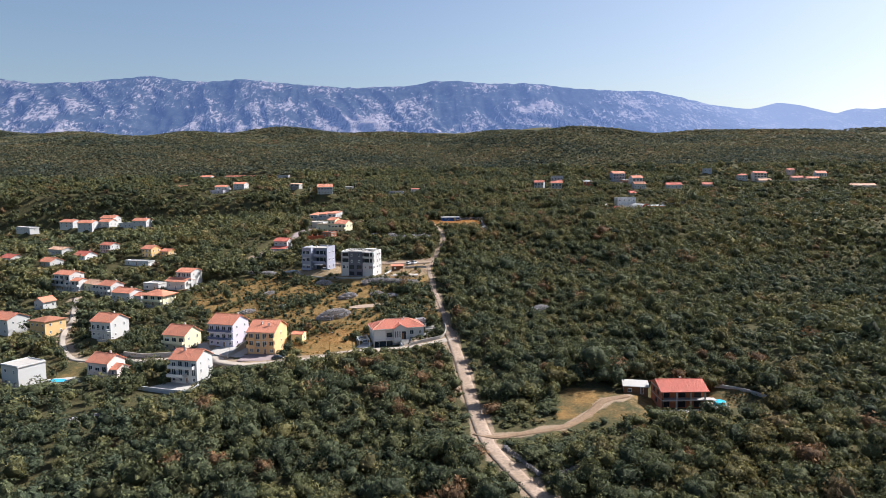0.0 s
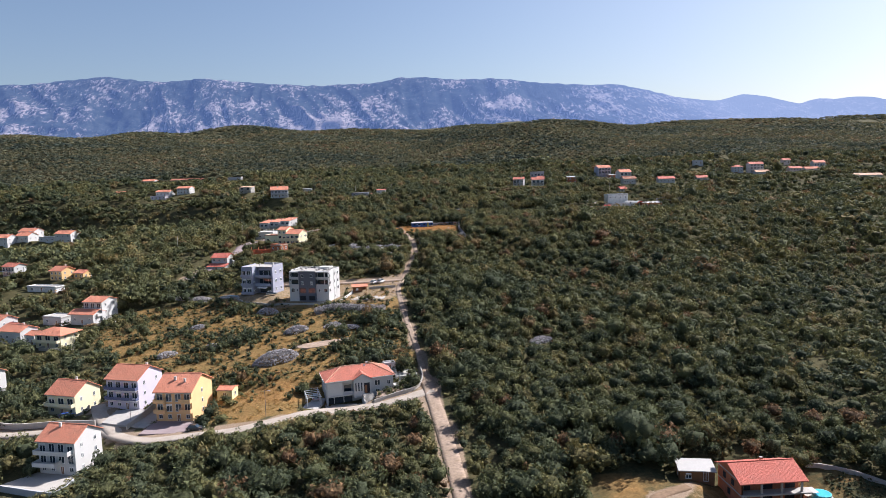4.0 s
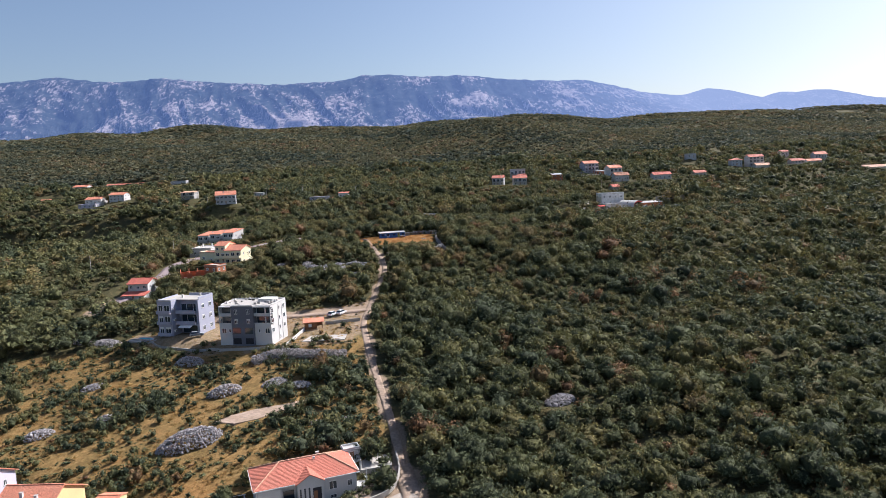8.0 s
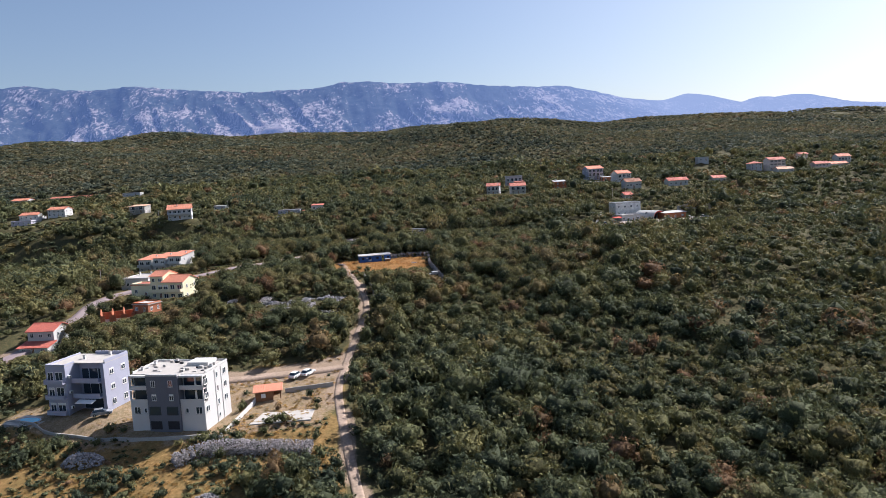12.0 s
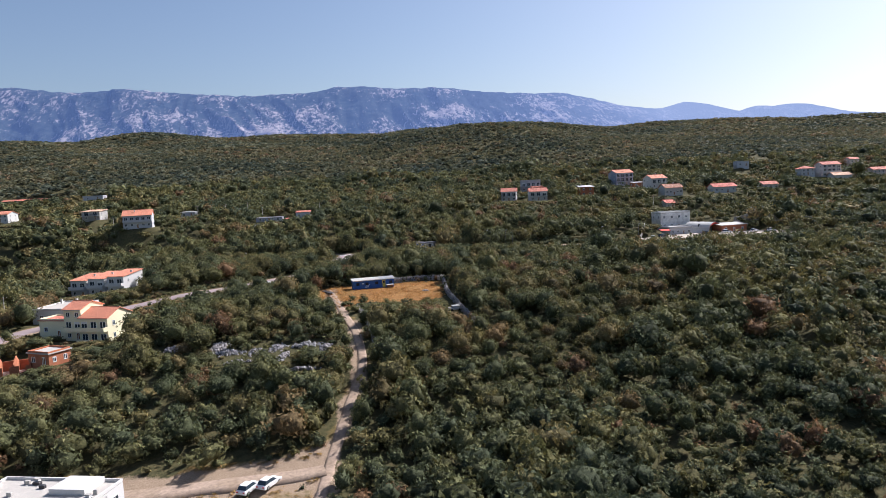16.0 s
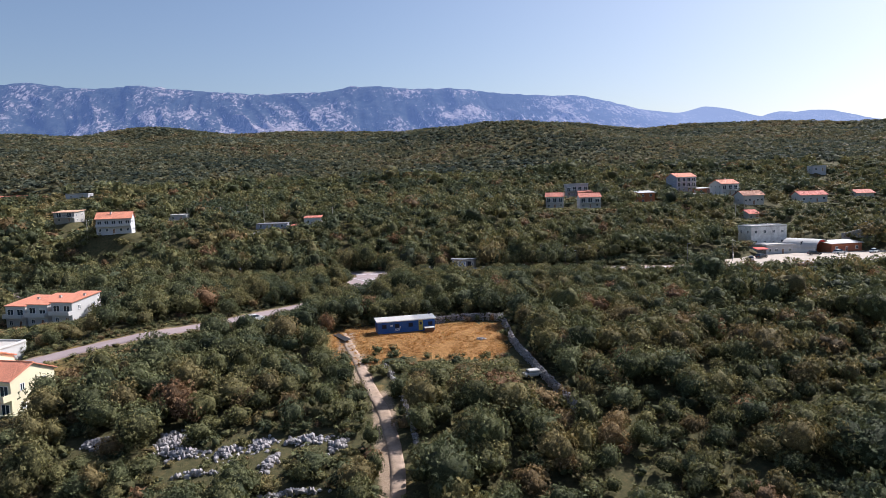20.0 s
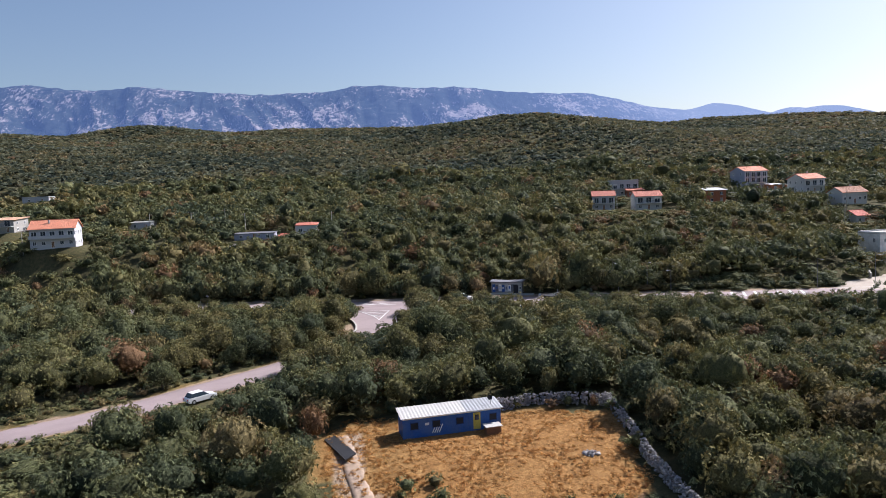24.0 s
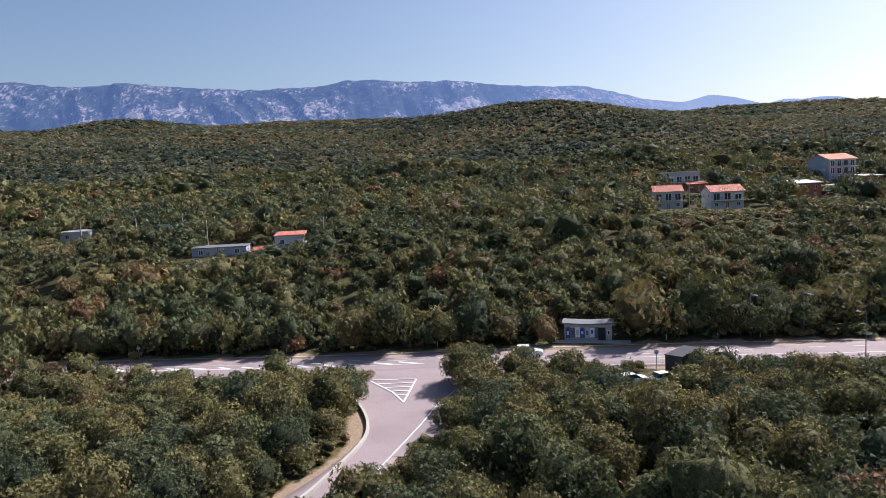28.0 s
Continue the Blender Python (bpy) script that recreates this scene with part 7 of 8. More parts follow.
hatch = [([(86 + 2.6 * k, 521.0 - 0.5 * k), (83.5 + 2.6 * k, 515.6 - 0.5 * k)], 0.3) for k in range(8)]
mark("marking_crossing", "white hatched area beside the yard entrance", hatch)
tri_a, tri_b, tri_c = np.array((0.9, 526.2)), np.array((7.7, 524.7)), np.array((5.1, 515.2))
tri_m = np.array((4.0, 519.6))
tri_left = lambda t: tri_a + (tri_m - tri_a) * t / 0.6 if t < 0.6 else tri_m + (tri_c - tri_m) * (t - 0.6) / 0.4
inner = [([tri_left(t), tri_b + (tri_c - tri_b) * (t - 0.03)], 0.16) for t in (0.2, 0.38, 0.55, 0.72)]
mark("marking_island", "white painted triangular traffic island", [([tri_a, tri_b], 0.14), ([tri_b, tri_c], 0.14), ([tri_c, tri_m, tri_a], 0.14)] + inner, 0.2)
mark("marking_side_edge", "white edge line curving into the side road", [([(-7.5, 485.6), (-3.3, 490.3), (0.6, 494.9), (3.4, 500.4), (6.6, 507), (9.4, 513.4), (13, 519.0), (19, 523.2)], 0.1), ([(7.0, 504.6), (8.6, 505.6), (9.4, 510.0)], 0.1)], 0.22)
for ax, ay, s in ((31, 527.2, 1), (46, 523.8, 1), (58, 524.6, -1)):
    d = np.array((0.975, -0.22)) * s
    nrm = np.array((0.22, 0.975))
    c = np.array((ax, ay))
    mark("marking_arrow", "white painted turn arrow", [([c - d * 1.6, c + d * 0.6], 0.1), ([c + d * 0.5 - nrm * 0.55, c + d * 1.7], 0.22), ([c + d * 0.5 + nrm * 0.55, c + d * 1.7], 0.22)])
# ---- the track lies on the levelled ground
tv, tf = ribbon(TRACK, 0.98, 0.045, 0.25, 0.07, 0.0, 1.0)
tv[:, 2] += lie(tv[:, 0], tv[:, 1]) - ground_height(tv[:, 0], tv[:, 1])
tagged(fast_mesh("road_track", tv, tf, DIRT, True), "pale rutted dirt track climbing through scrub", "road", kind="structure")

# ---------------------------------------------------------------- ground


def spaced(lo, hi, step, far, grow=1.16):
    a, v, s = list(np.arange(lo, hi + step / 2, step)), lo, step
    while v > far[0]:
        s *= grow
        v -= s
        a.insert(0, v)
    v, s = hi, step
    while v < far[1]:
        s *= grow
        v += s
        a.append(v)
    return np.array(a)


GX, GY = spaced(-160, 190, 2.9, (-4300, 4300), 1.1), spaced(115, 610, 2.9, (-900, 4500), 1.1)
gx, gy = np.meshgrid(GX, GY)
pad_w, pad_z = pads(gx, gy)
gh = ground_height(gx, gy) * (1 - pad_w) + pad_z * pad_w
rng = np.random.default_rng(4)
far_mask = np.clip((gy - 900) / 400, 0, 1)
gh += far_mask * (9 * np.sin(gx * 0.011 + 2 * np.sin(gy * 0.004)) * np.sin(gy * 0.009 + 1) + 4 * np.sin(gx * 0.031 + gy * 0.017))
road_near = np.full(gx.shape, 1e9)
for line, half, _ in ROADS:
    d = dist_to(line, gx, gy) - half
    road_near = np.minimum(road_near, d)
gh = gh + (1 - pad_w) * np.clip(road_near / 4, 0, 1) * 0.28 * np.sin(gx * 0.71 + 1.3 * np.sin(gy * 0.33)) * np.sin(gy * 0.63 + np.sin(gx * 0.41))
gh -= 0.05 * np.clip(1 - road_near / 2.0, 0, 1)
dry = np.zeros(gx.shape)
for poly, k in ((MEADOW, 1.0), (FIELD, 1.0), (PLOT, 0.4), (VILLAGE, 0.35), (DRY_YARD, 1.0), (APT_YARD, 0.75), (CABIN_GRASS, 1.0)):
    dry = np.maximum(dry, k * inside(poly, gx, gy))
for line, half, wide in ((SIDE_ROAD, 2.9, 2.0), (MAIN_ROAD, 6.0, 1.6), (TRACK, 0.9, 1.0)):
    dry = np.maximum(dry, np.clip(1.5 - (dist_to(line, gx, gy) - half) / wide, 0, 0.42))
for cx, cy, rx, ry in GLADES:
    dry = np.maximum(dry, np.clip(2.2 - 1.2 * np.hypot((gx - cx) / rx, (gy - cy) / ry), 0, 1))
dirt = np.clip(1.0 - road_near / 1.1, 0, 1)
dirt = np.maximum(dirt, np.maximum(0.45 * inside(APT_YARD, gx, gy), 0.12 * inside(DRY_YARD, gx, gy)))
dirt = np.maximum(dirt, 0.3 * inside(((50, 189), (55, 195), (66, 197), (65, 184), (60, 175), (46, 177)), gx, gy))
ny, nx = gx.shape
gv = np.stack([gx, gy, gh], -1).reshape(-1, 3)
ii = (np.arange(ny - 1)[:, None] * nx + np.arange(nx - 1)).ravel()
gf = np.stack([ii, ii + 1, ii + nx + 1, ii + nx], 1)


def ground_mat():
    m, nt, b = nodes_of("ground", 0.97, 0.1)
    pos = nt.nodes.new("ShaderNodeNewGeometry").outputs["Position"]
    f1, f2, f3 = add_noise(nt, 1.1, 7, 0.8, pos), add_noise(nt, 0.12, 4, 0.6, pos), add_noise(nt, 5.0, 4, 0.7, pos)
    wood = ramp(nt, f1, ((0.3, (0.035, 0.037, 0.018)), (0.5, (0.075, 0.07, 0.033)), (0.72, (0.14, 0.105, 0.05))))
    grass = ramp(nt, f1, ((0.28, (0.07, 0.062, 0.026)), (0.42, (0.18, 0.125, 0.05)), (0.58, (0.31, 0.215, 0.09)), (0.8, (0.43, 0.315, 0.15))))
    grass = mixc(nt, ramp(nt, f2, ((0.45, (0, 0, 0)), (0.62, (0.8, 0.8, 0.8)))), grass, (0.26, 0.165, 0.066))
    f4 = add_noise(nt, 0.28, 5, 0.65, pos)
    grass = mixc(nt, ramp(nt, f4, ((0.42, (0, 0, 0)), (0.58, (0.75, 0.75, 0.75)))), grass, ramp(nt, f1, ((0.3, (0.06, 0.065, 0.025)), (0.7, (0.17, 0.14, 0.055)))))
    grass = mixc(nt, 0.6, grass, ramp(nt, f3, ((0.3, (0.6, 0.6, 0.6)), (0.7, (1.25, 1.25, 1.2)))), "MULTIPLY")
    rust = nt.nodes.new("ShaderNodeAttribute")
    rust.attribute_name = "rust"
    grass = mixc(nt, rust.outputs["Fac"], grass, ramp(nt, f1, ((0.3, (0.16, 0.078, 0.027)), (0.5, (0.28, 0.142, 0.05)), (0.72, (0.4, 0.235, 0.092)))))
    f5 = add_noise(nt, 2.6, 6, 0.8, pos)
    grass = mixc(nt, rust.outputs["Fac"], grass, mixc(nt, 0.9, grass, ramp(nt, f5, ((0.34, (0.45, 0.42, 0.4)), (0.5, (1, 1, 1)), (0.66, (1.5, 1.5, 1.5)))), "MULTIPLY"))
    soil = ramp(nt, f3, ((0.3, (0.22, 0.155, 0.1)), (0.7, (0.36, 0.275, 0.2))))
    masks = []
    for key in ("dry", "dirt"):
        a = nt.nodes.new("ShaderNodeAttribute")
        a.attribute_name = key
        add = nt.nodes.new("ShaderNodeMath")
        add.operation = "MULTIPLY_ADD"
        nt.links.new(f2 if key == "dry" else f1, add.inputs[0])
        add.inputs[1].default_value = 0.7
        nt.links.new(a.outputs["Fac"], add.inputs[2])
        masks.append(ramp(nt, add.outputs[0], ((0.68, (0, 0, 0)), (0.88, (1, 1, 1)))))
    col = mixc(nt, masks[0], wood, grass)
    col = mixc(nt, masks[1], col, soil)
    nt.links.new(col, b.inputs["Base Color"])
    bump(nt, b, f3, 0.8, 0.15)
    return m


ground = fast_mesh("ground", gv, gf, ground_mat(), True, {"dry": dry, "dirt": dirt, "rust": 0.9 * inside(FIELD, gx, gy) + 0.7 * (inside(CABIN_GRASS, gx, gy) & ~inside(FIELD, gx, gy)) + 0.4 * inside(DRY_YARD, gx, gy) + 0.5 * inside(PLOT, gx, gy) + 0.3 * inside(MEADOW, gx, gy)})
tagged(ground, "dry karst slope of scrub soil and golden grass", "ground", kind="structure")


# ---------------------------------------------------------------- trees and shrubs


def plant_shape(seed, lobes, leaves, size, flat=0.8, sub=1, fill=0.76):
    """A crown of radius 1 and height 2 * flat: a lumpy core of several lobes under a coat of small sprays of leaves, as triangles. The third array is 1 on the core."""
    r = np.random.default_rng(seed)
    centres = r.normal(0, 1, (lobes, 3))
    centres[:, 2] = np.abs(centres[:, 2]) * 0.9 - 0.15
    centres /= np.linalg.norm(centres, axis=1)[:, None]
    centres *= np.array((0.66, 0.66, 0.64)) * r.uniform(0.6, 1.15, (lobes, 1))
    rad = r.uniform(0.2, 0.46, lobes) * r.uniform(0.85, 1.1, lobes)
    centres[0], rad[0] = (r.uniform(-0.1, 0.1), r.uniform(-0.1, 0.1), 0.05), 0.52
    # the core: how far each way the lobes reach
    cv, cf = ico(sub)
    cv = cv / np.linalg.norm(cv, axis=1)[:, None]
    turn = r.uniform(0, 6.3)
    cv = np.stack([cv[:, 0] * math.cos(turn) - cv[:, 1] * math.sin(turn), cv[:, 0] * math.sin(turn) + cv[:, 1] * math.cos(turn), cv[:, 2]], 1)
    along_ray = cv @ centres.T
    gap2 = (centres**2).sum(1)[None] - along_ray**2
    reach = np.where(gap2 < rad**2, along_ray + np.sqrt(np.maximum(rad**2 - gap2, 0)), 0.3).max(1)
    cv = cv * (reach * r.uniform(fill - 0.09, fill + 0.09, len(cv)))[:, None]
    cf = cf[cv[cf][..., 2].mean(1) > -0.42] if flat > 0.55 else cf[:0]  # low tufts have no core
    # sprays on the outside of the lobes
    n = leaves * 4
    which = r.integers(0, lobes, n)
    out = r.normal(0, 1, (n, 3))
    out[:, 2] += 0.3
    out /= np.linalg.norm(out, axis=1)[:, None]
    p = centres[which] + out * rad[which][:, None] * (0.84 + 0.42 * r.beta(1.2, 2.0, n))[:, None]
    bare = (np.linalg.norm(p[:, None] - centres[None], axis=2) > 0.82 * rad[None]).all(1) & (p[:, 2] > -0.5)
    pick = np.nonzero(bare)[0][:leaves]
    p, out = p[pick], out[pick]
    n = len(p)
    face = out + 0.6 * r.normal(0, 1, (n, 3))
    face /= np.linalg.norm(face, axis=1)[:, None]
    a = np.cross(face, r.normal(0, 1, (n, 3)))
    a /= np.linalg.norm(a, axis=1)[:, None]
    b = np.cross(face, a)
    s = size * r.uniform(0.6, 1.45, (n, 1))
    skew = r.uniform(-0.5, 0.5, (n, 1))
    v = np.stack([p - a * s - b * s * 0.5, p + a * s - b * s * r.uniform(0.3, 0.7, (n, 1)), p + b * s + a * s * skew], 1).reshape(-1, 3)
    f = np.concatenate([cf, len(cv) + np.arange(3 * n).reshape(-1, 3)])
    # core points: leaf_mat darkens their colour as inner shade, and cuts no gaps
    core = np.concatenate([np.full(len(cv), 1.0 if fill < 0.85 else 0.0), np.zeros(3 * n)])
    v = np.concatenate([cv, v]) * np.array((1, 1, flat))
    v[:, 2] += flat * 0.5
    return v, f, core


def grove(name, label, category, shapes, x, y, z, radius, height, tint, material, seed, lift=0.18):
    """Many crowns joined into one mesh of kind stuff."""
    r = np.random.default_rng(seed)
    which = r.integers(0, len(shapes), len(x))
    V, F, T, C, base = [], [], [], [], 0
    for k, (sv, sf, core) in enumerate(shapes):
        i = np.nonzero(which == k)[0]
        if not len(i):
            continue
        a = r.uniform(0, 2 * math.pi, len(i))
        c, s = np.cos(a)[:, None], np.sin(a)[:, None]
        rr, hh = radius[i][:, None], height[i][:, None]
        vx, vy = sv[:, 0] * c - sv[:, 1] * s, sv[:, 0] * s + sv[:, 1] * c
        v = np.stack([vx * rr + x[i][:, None], vy * rr + y[i][:, None], sv[:, 2] / sv[:, 2].max() * hh * (1 - lift) + hh * lift + z[i][:, None]], -1)
        f = sf[None] + base + (np.arange(len(i)) * len(sv))[:, None, None]
        base += len(i) * len(sv)
        V.append(v.reshape(-1, 3)), F.append(f.reshape(-1, 3)), T.append(np.repeat(tint[i], len(sv))), C.append(np.tile(core, len(i)))
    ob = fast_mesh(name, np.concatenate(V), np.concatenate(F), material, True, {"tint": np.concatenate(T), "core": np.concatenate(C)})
    return tagged(ob, label, category, kind="stuff")


def scatter(x0, x1, y0, y1, step, seed, jitter=0.46):
    r = np.random.default_rng(seed)
    a, b = np.meshgrid(np.arange(x0, x1, step), np.arange(y0, y1, step * 0.87))
    a = a + (np.arange(a.shape[0]) % 2)[:, None] * step / 2
    a, b = a + r.uniform(-jitter, jitter, a.shape) * step, b + r.uniform(-jitter, jitter, b.shape) * step
    return a.ravel(), b.ravel()


def patchy(x, y, s, seed):
    """A smooth field between 0 and 1."""
    r = np.random.default_rng(seed)
    p = r.uniform(0, 6.3, 8)
    k = r.uniform(0.6, 1.5, 8) / s
    v = np.sin(x * k[0] + p[0] + 1.4 * np.sin(y * k[1] + p[1])) + np.sin(y * k[2] + p[2] + 1.3 * np.sin(x * k[3] + p[3])) + 0.6 * np.sin((x + y) * k[4] * 1.8 + p[4]) + 0.6 * np.sin((x - y) * k[5] * 1.9 + p[5])
    return np.clip(0.5 + v / 5, 0, 1)


def open_ground(x, y, edge=0.0):
    """Where trees may stand: off the roads, out of yards, meadows and houses."""
    ok = np.ones(np.shape(x), bool)
    for line, _, half in ROADS:
        slack = np.where((line is MAIN_ROAD) & ((x < -25) | (x > 90)), -1.0, 0.0)
        ok &= dist_to(line, x, y) > half + edge + slack
    for poly in (MEADOW, FIELD, PLOT, APT_YARD, VILLAGE, DRY_YARD, CABIN_GRASS):
        ok &= ~inside(poly, x, y)
    for cx, cy, cr in CLEAR:
        ok &= np.hypot(x - cx, y - cy) > cr + edge
    for cx, cy, rx, ry in GLADES:
        ok &= np.hypot((x - cx) / (rx + 0.8), (y - cy) / (ry + 0.8)) > 1
    for cx, cy, rx, ry in OUTCROPS:
        ok &= ((x - cx) / (rx + 0.6)) ** 2 + ((y - cy) / (ry + 0.8)) ** 2 > 1
    return ok


def low_growth(x, y, height):
    """Trees stay low in front of buildings, beside the side road and round the rocks."""
    cap = np.full(len(x), 99.0)
    for cx, cy, half, rise in OUTLOOK:
        for ty in (150, 420) if cy > 520 else (150,):
            vx, vy = -cx, ty - cy
            n = math.hypot(vx, vy)
            d = ((x - cx) * vx + (y - cy) * vy) / n
            off = np.abs((x - cx) * vy - (y - cy) * vx) / n
            hit = (off < half) & (d > -6) & (d < 50)
            cap[hit] = np.minimum(cap[hit], ((1.0 if cx > 80 or (cx < -120 and cy > 620) else 2.3) if cy > 560 else 0.7) + rise * np.maximum(d[hit] - 1, 0))
    d = dist_to(MAIN_ROAD, x, y)
    cap = np.where((d < 26) & (y < 530) & (x > -60) & (x < 140), np.minimum(cap, np.where((x > 10) & (x < 23), 4.4, np.where((x > 8) & (x < 30), 3.4, 1.5)) + 0.3 * np.maximum(d - 7, 0)), cap)
    d = dist_to(VILLAGE_ROAD, x, y)
    cap = np.where((d < 12) & (x < 0), np.minimum(cap, 1.0 + 0.4 * np.maximum(d - 3, 0)), cap)
    for cx, cy, rx, ry in OUTCROPS:
        hit = (np.abs(x - cx) < rx + 1.5) & (y < cy + ry) & (y > cy - ry - 9)
        cap[hit] = np.minimum(cap[hit], 0.5 + 0.45 * np.maximum(cy - ry - y[hit], 0))
    d = dist_to(DRIVEWAY, x, y)
    cap = np.where((d < 16) & (y < 188), np.minimum(cap, 0.5 + 0.3 * np.maximum(d - 2.3, 0)), cap)
    d = dist_to(SIDE_ROAD, x, y)
    below = np.interp(x, [q[0] for q in SIDE_ROAD[6:]], [q[1] for q in SIDE_ROAD[6:]]) - y
    cap = np.where((d < np.where(below > 0, 26, 9)) & (x < -29) & (x > -80) & (y > 425), np.minimum(cap, 0.5 + 0.14 * np.maximum(d - 3.8, 0)), cap)
    cap = np.where((d < 16) & (below > 0) & (x > -30) & (x < -12) & (y > 455), np.minimum(cap, 0.7 + 0.27 * np.maximum(d - 4, 0)), cap)
    cap = np.where((d < 14) & (x > -6) & (x < 9) & (below > -8) & (y < 507) & (y > 483), np.minimum(cap, 1.6 + 0.5 * np.maximum(d - 4.3, 0)), cap)
    return np.minimum(height, cap)


def tones(x, y, seed):
    r = np.random.default_rng(seed)
    v = np.clip(r.beta(1.3, 2.1, len(x)) * 0.93 + 0.28 * (patchy(x, y, 28, 5) - 0.5) + 0.12 * (patchy(x, y, 160, 6) - 0.5) + np.interp(y, (300, 420, 600, 700), (-0.13, 0.06, 0.06, 0.0)), 0, 1)
    v = np.where(r.random(len(x)) < 0.12, v, np.minimum(v, 0.84))
    return np.where(r.random(len(x)) < 0.035, r.uniform(0.88, 1.0, len(x)), v)


def seen(x, y):
    return (x > -0.69 * y - 25) & (x < 0.72 * y + 30)


def near_zone(x, y):
    return (x > np.where(y > 385, -95, -70)) & (x < 105) & (y > 128) & (y < 585)


THING_TREES = ((-34, 478), (64, 527))


def thing_zone(x, y):
    return (x > THING_TREES[0][0]) & (x < THING_TREES[1][0]) & (y > THING_TREES[0][1]) & (y < THING_TREES[1][1])


near_shapes = [plant_shape(20 + k, 13, 190, 0.106, 0.85, 2) for k in range(9)]
mid_shapes = [plant_shape(40 + k, 9, 46, 0.19, 0.85, 1, 0.74) for k in range(8)]
close_shapes = [plant_shape(30 + k, 17, 540, 0.064, 0.88, 2) for k in range(8)]
edge_shapes = [plant_shape(50 + k, 11, 100, 0.122, 0.85, 1, 0.72) for k in range(7)]
far_shapes = [plant_shape(60 + k, 7, 18, 0.31, 0.8, 1, 0.72) for k in range(6)]
OUTLOOK += [(-79, 496, 13, 0.12), (-60, 428, 10, 0.14), (19, 432, 14, 0.35), (12, 449, 8, 0.35), (35.8, 513, 4, 0.3), (-1, 446, 3, 0.5), (-21.8, 468.5, 2.5, 0.4), (155, 508, 42, 0.25), (32, 420, 4, 0.4), (45, 280, 4, 0.5)]


def crowns(x, y, seed, lo, hi, scale):
    """Radius and height of trees: groves of tall ones, thickets of low ones, and here and there an old tree."""
    r = np.random.default_rng(seed)
    size = r.uniform(lo, hi, len(x)) * (0.7 + 0.6 * patchy(x, y, scale, seed + 1)) * np.where(r.random(len(x)) < 0.06, 1.35, 1.0)
    size = size * np.where(patchy(x, y, 12, 61) > 0.8, 0.75, 1.0) * np.where(r.random(len(x)) < 0.12, 0.5, 1.0)
    h = size * r.uniform(1.55, 2.25, len(x))
    low = low_growth(x, y, h)
    room = np.minimum(np.minimum(dist_to(TRACK, x, y), dist_to(FIELD_WALL, x, y) + 0.6) - 1.3, dist_to(SIDE_ROAD, x, y) - 3.2)
    wide = np.minimum(size * np.clip(0.78 + 0.22 * low / h, 0, 1), 1.2 + 0.9 * low)
    wide = np.minimum(wide, np.maximum(room, 0.7))
    return wide, np.minimum(low, 2.9 * wide)

x, y = scatter(-95, 105, 128, 585, 4.35, 11)
ok = open_ground(x, y, 0.5) & seen(x, y) & near_zone(x, y) & ~thing_zone(x, y)
x, y = x[ok], y[ok]
rad, high = crowns(x, y, 12, 2.2, 3.8, 17)
tone = np.clip(tones(x, y, 13) + 0.08, 0, 1)
upper = (y > 385) & (y < 545) & (x > -95) & (x < 75)
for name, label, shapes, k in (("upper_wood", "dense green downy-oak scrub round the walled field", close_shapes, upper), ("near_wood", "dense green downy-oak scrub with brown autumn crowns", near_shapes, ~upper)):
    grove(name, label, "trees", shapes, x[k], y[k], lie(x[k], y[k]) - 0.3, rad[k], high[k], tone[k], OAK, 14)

x, y = scatter(-95, 105, 132, 560, 3.1, 81)
ok = open_ground(x, y, 0.2) & seen(x, y) & (np.random.default_rng(82).random(len(x)) < 0.8)
x, y = x[ok], y[ok]
r = np.random.default_rng(83)
rad = r.uniform(1.0, 2.1, len(x))
bush_shapes = [plant_shape(90 + k, 6, 26, 0.2, 0.7, 1) for k in range(6)]
grove("undergrowth", "low olive and rust-brown bushes filling the gaps in the wood", "bushes", bush_shapes, x, y, lie(x, y) - 0.15, rad, low_growth(x, y, rad * r.uniform(1.0, 1.6, len(x))), np.clip(tones(x, y, 84) + 0.1, 0, 1), OAK, 85, 0.0)

def beside(x, y):
    return (x > -150) & (x < 215) & (y > 150) & (y < np.where(x > -100, 690, 600))


for name, label, shapes, step, lo, hi, leaf in (("edge_wood", "dense oak woodland flanking the valley", edge_shapes, 5.0, 2.9, 4.3, OAK), ("middle_wood", "dense green oak woodland covering the slope", mid_shapes, 6.0, 3.1, 4.8, OAK)):
    x, y = scatter(-420, 520, 120, 760, step, 21)
    ok = open_ground(x, y, 0.5) & seen(x, y) & ~near_zone(x, y) & (beside(x, y) == (name == "edge_wood"))
    x, y = x[ok], y[ok]
    rad, high = crowns(x, y, 22, lo, hi, 19)
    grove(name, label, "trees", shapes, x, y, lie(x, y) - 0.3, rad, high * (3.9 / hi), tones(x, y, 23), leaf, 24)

x, y = scatter(-600, 600, 540, 768, 6.0, 25)
ok = open_ground(x, y, 0.5) & seen(x, y + 10) & ((x < -418) | (x > 518))
x, y = x[ok], y[ok]
rad, high = crowns(x, y, 26, 3.1, 4.8, 19)
grove("side_wood", "oak woodland at both far sides of the slope", "trees", mid_shapes, x, y, lie(x, y) - 0.3, rad, high * 0.81, tones(x, y, 27), OAK, 28)

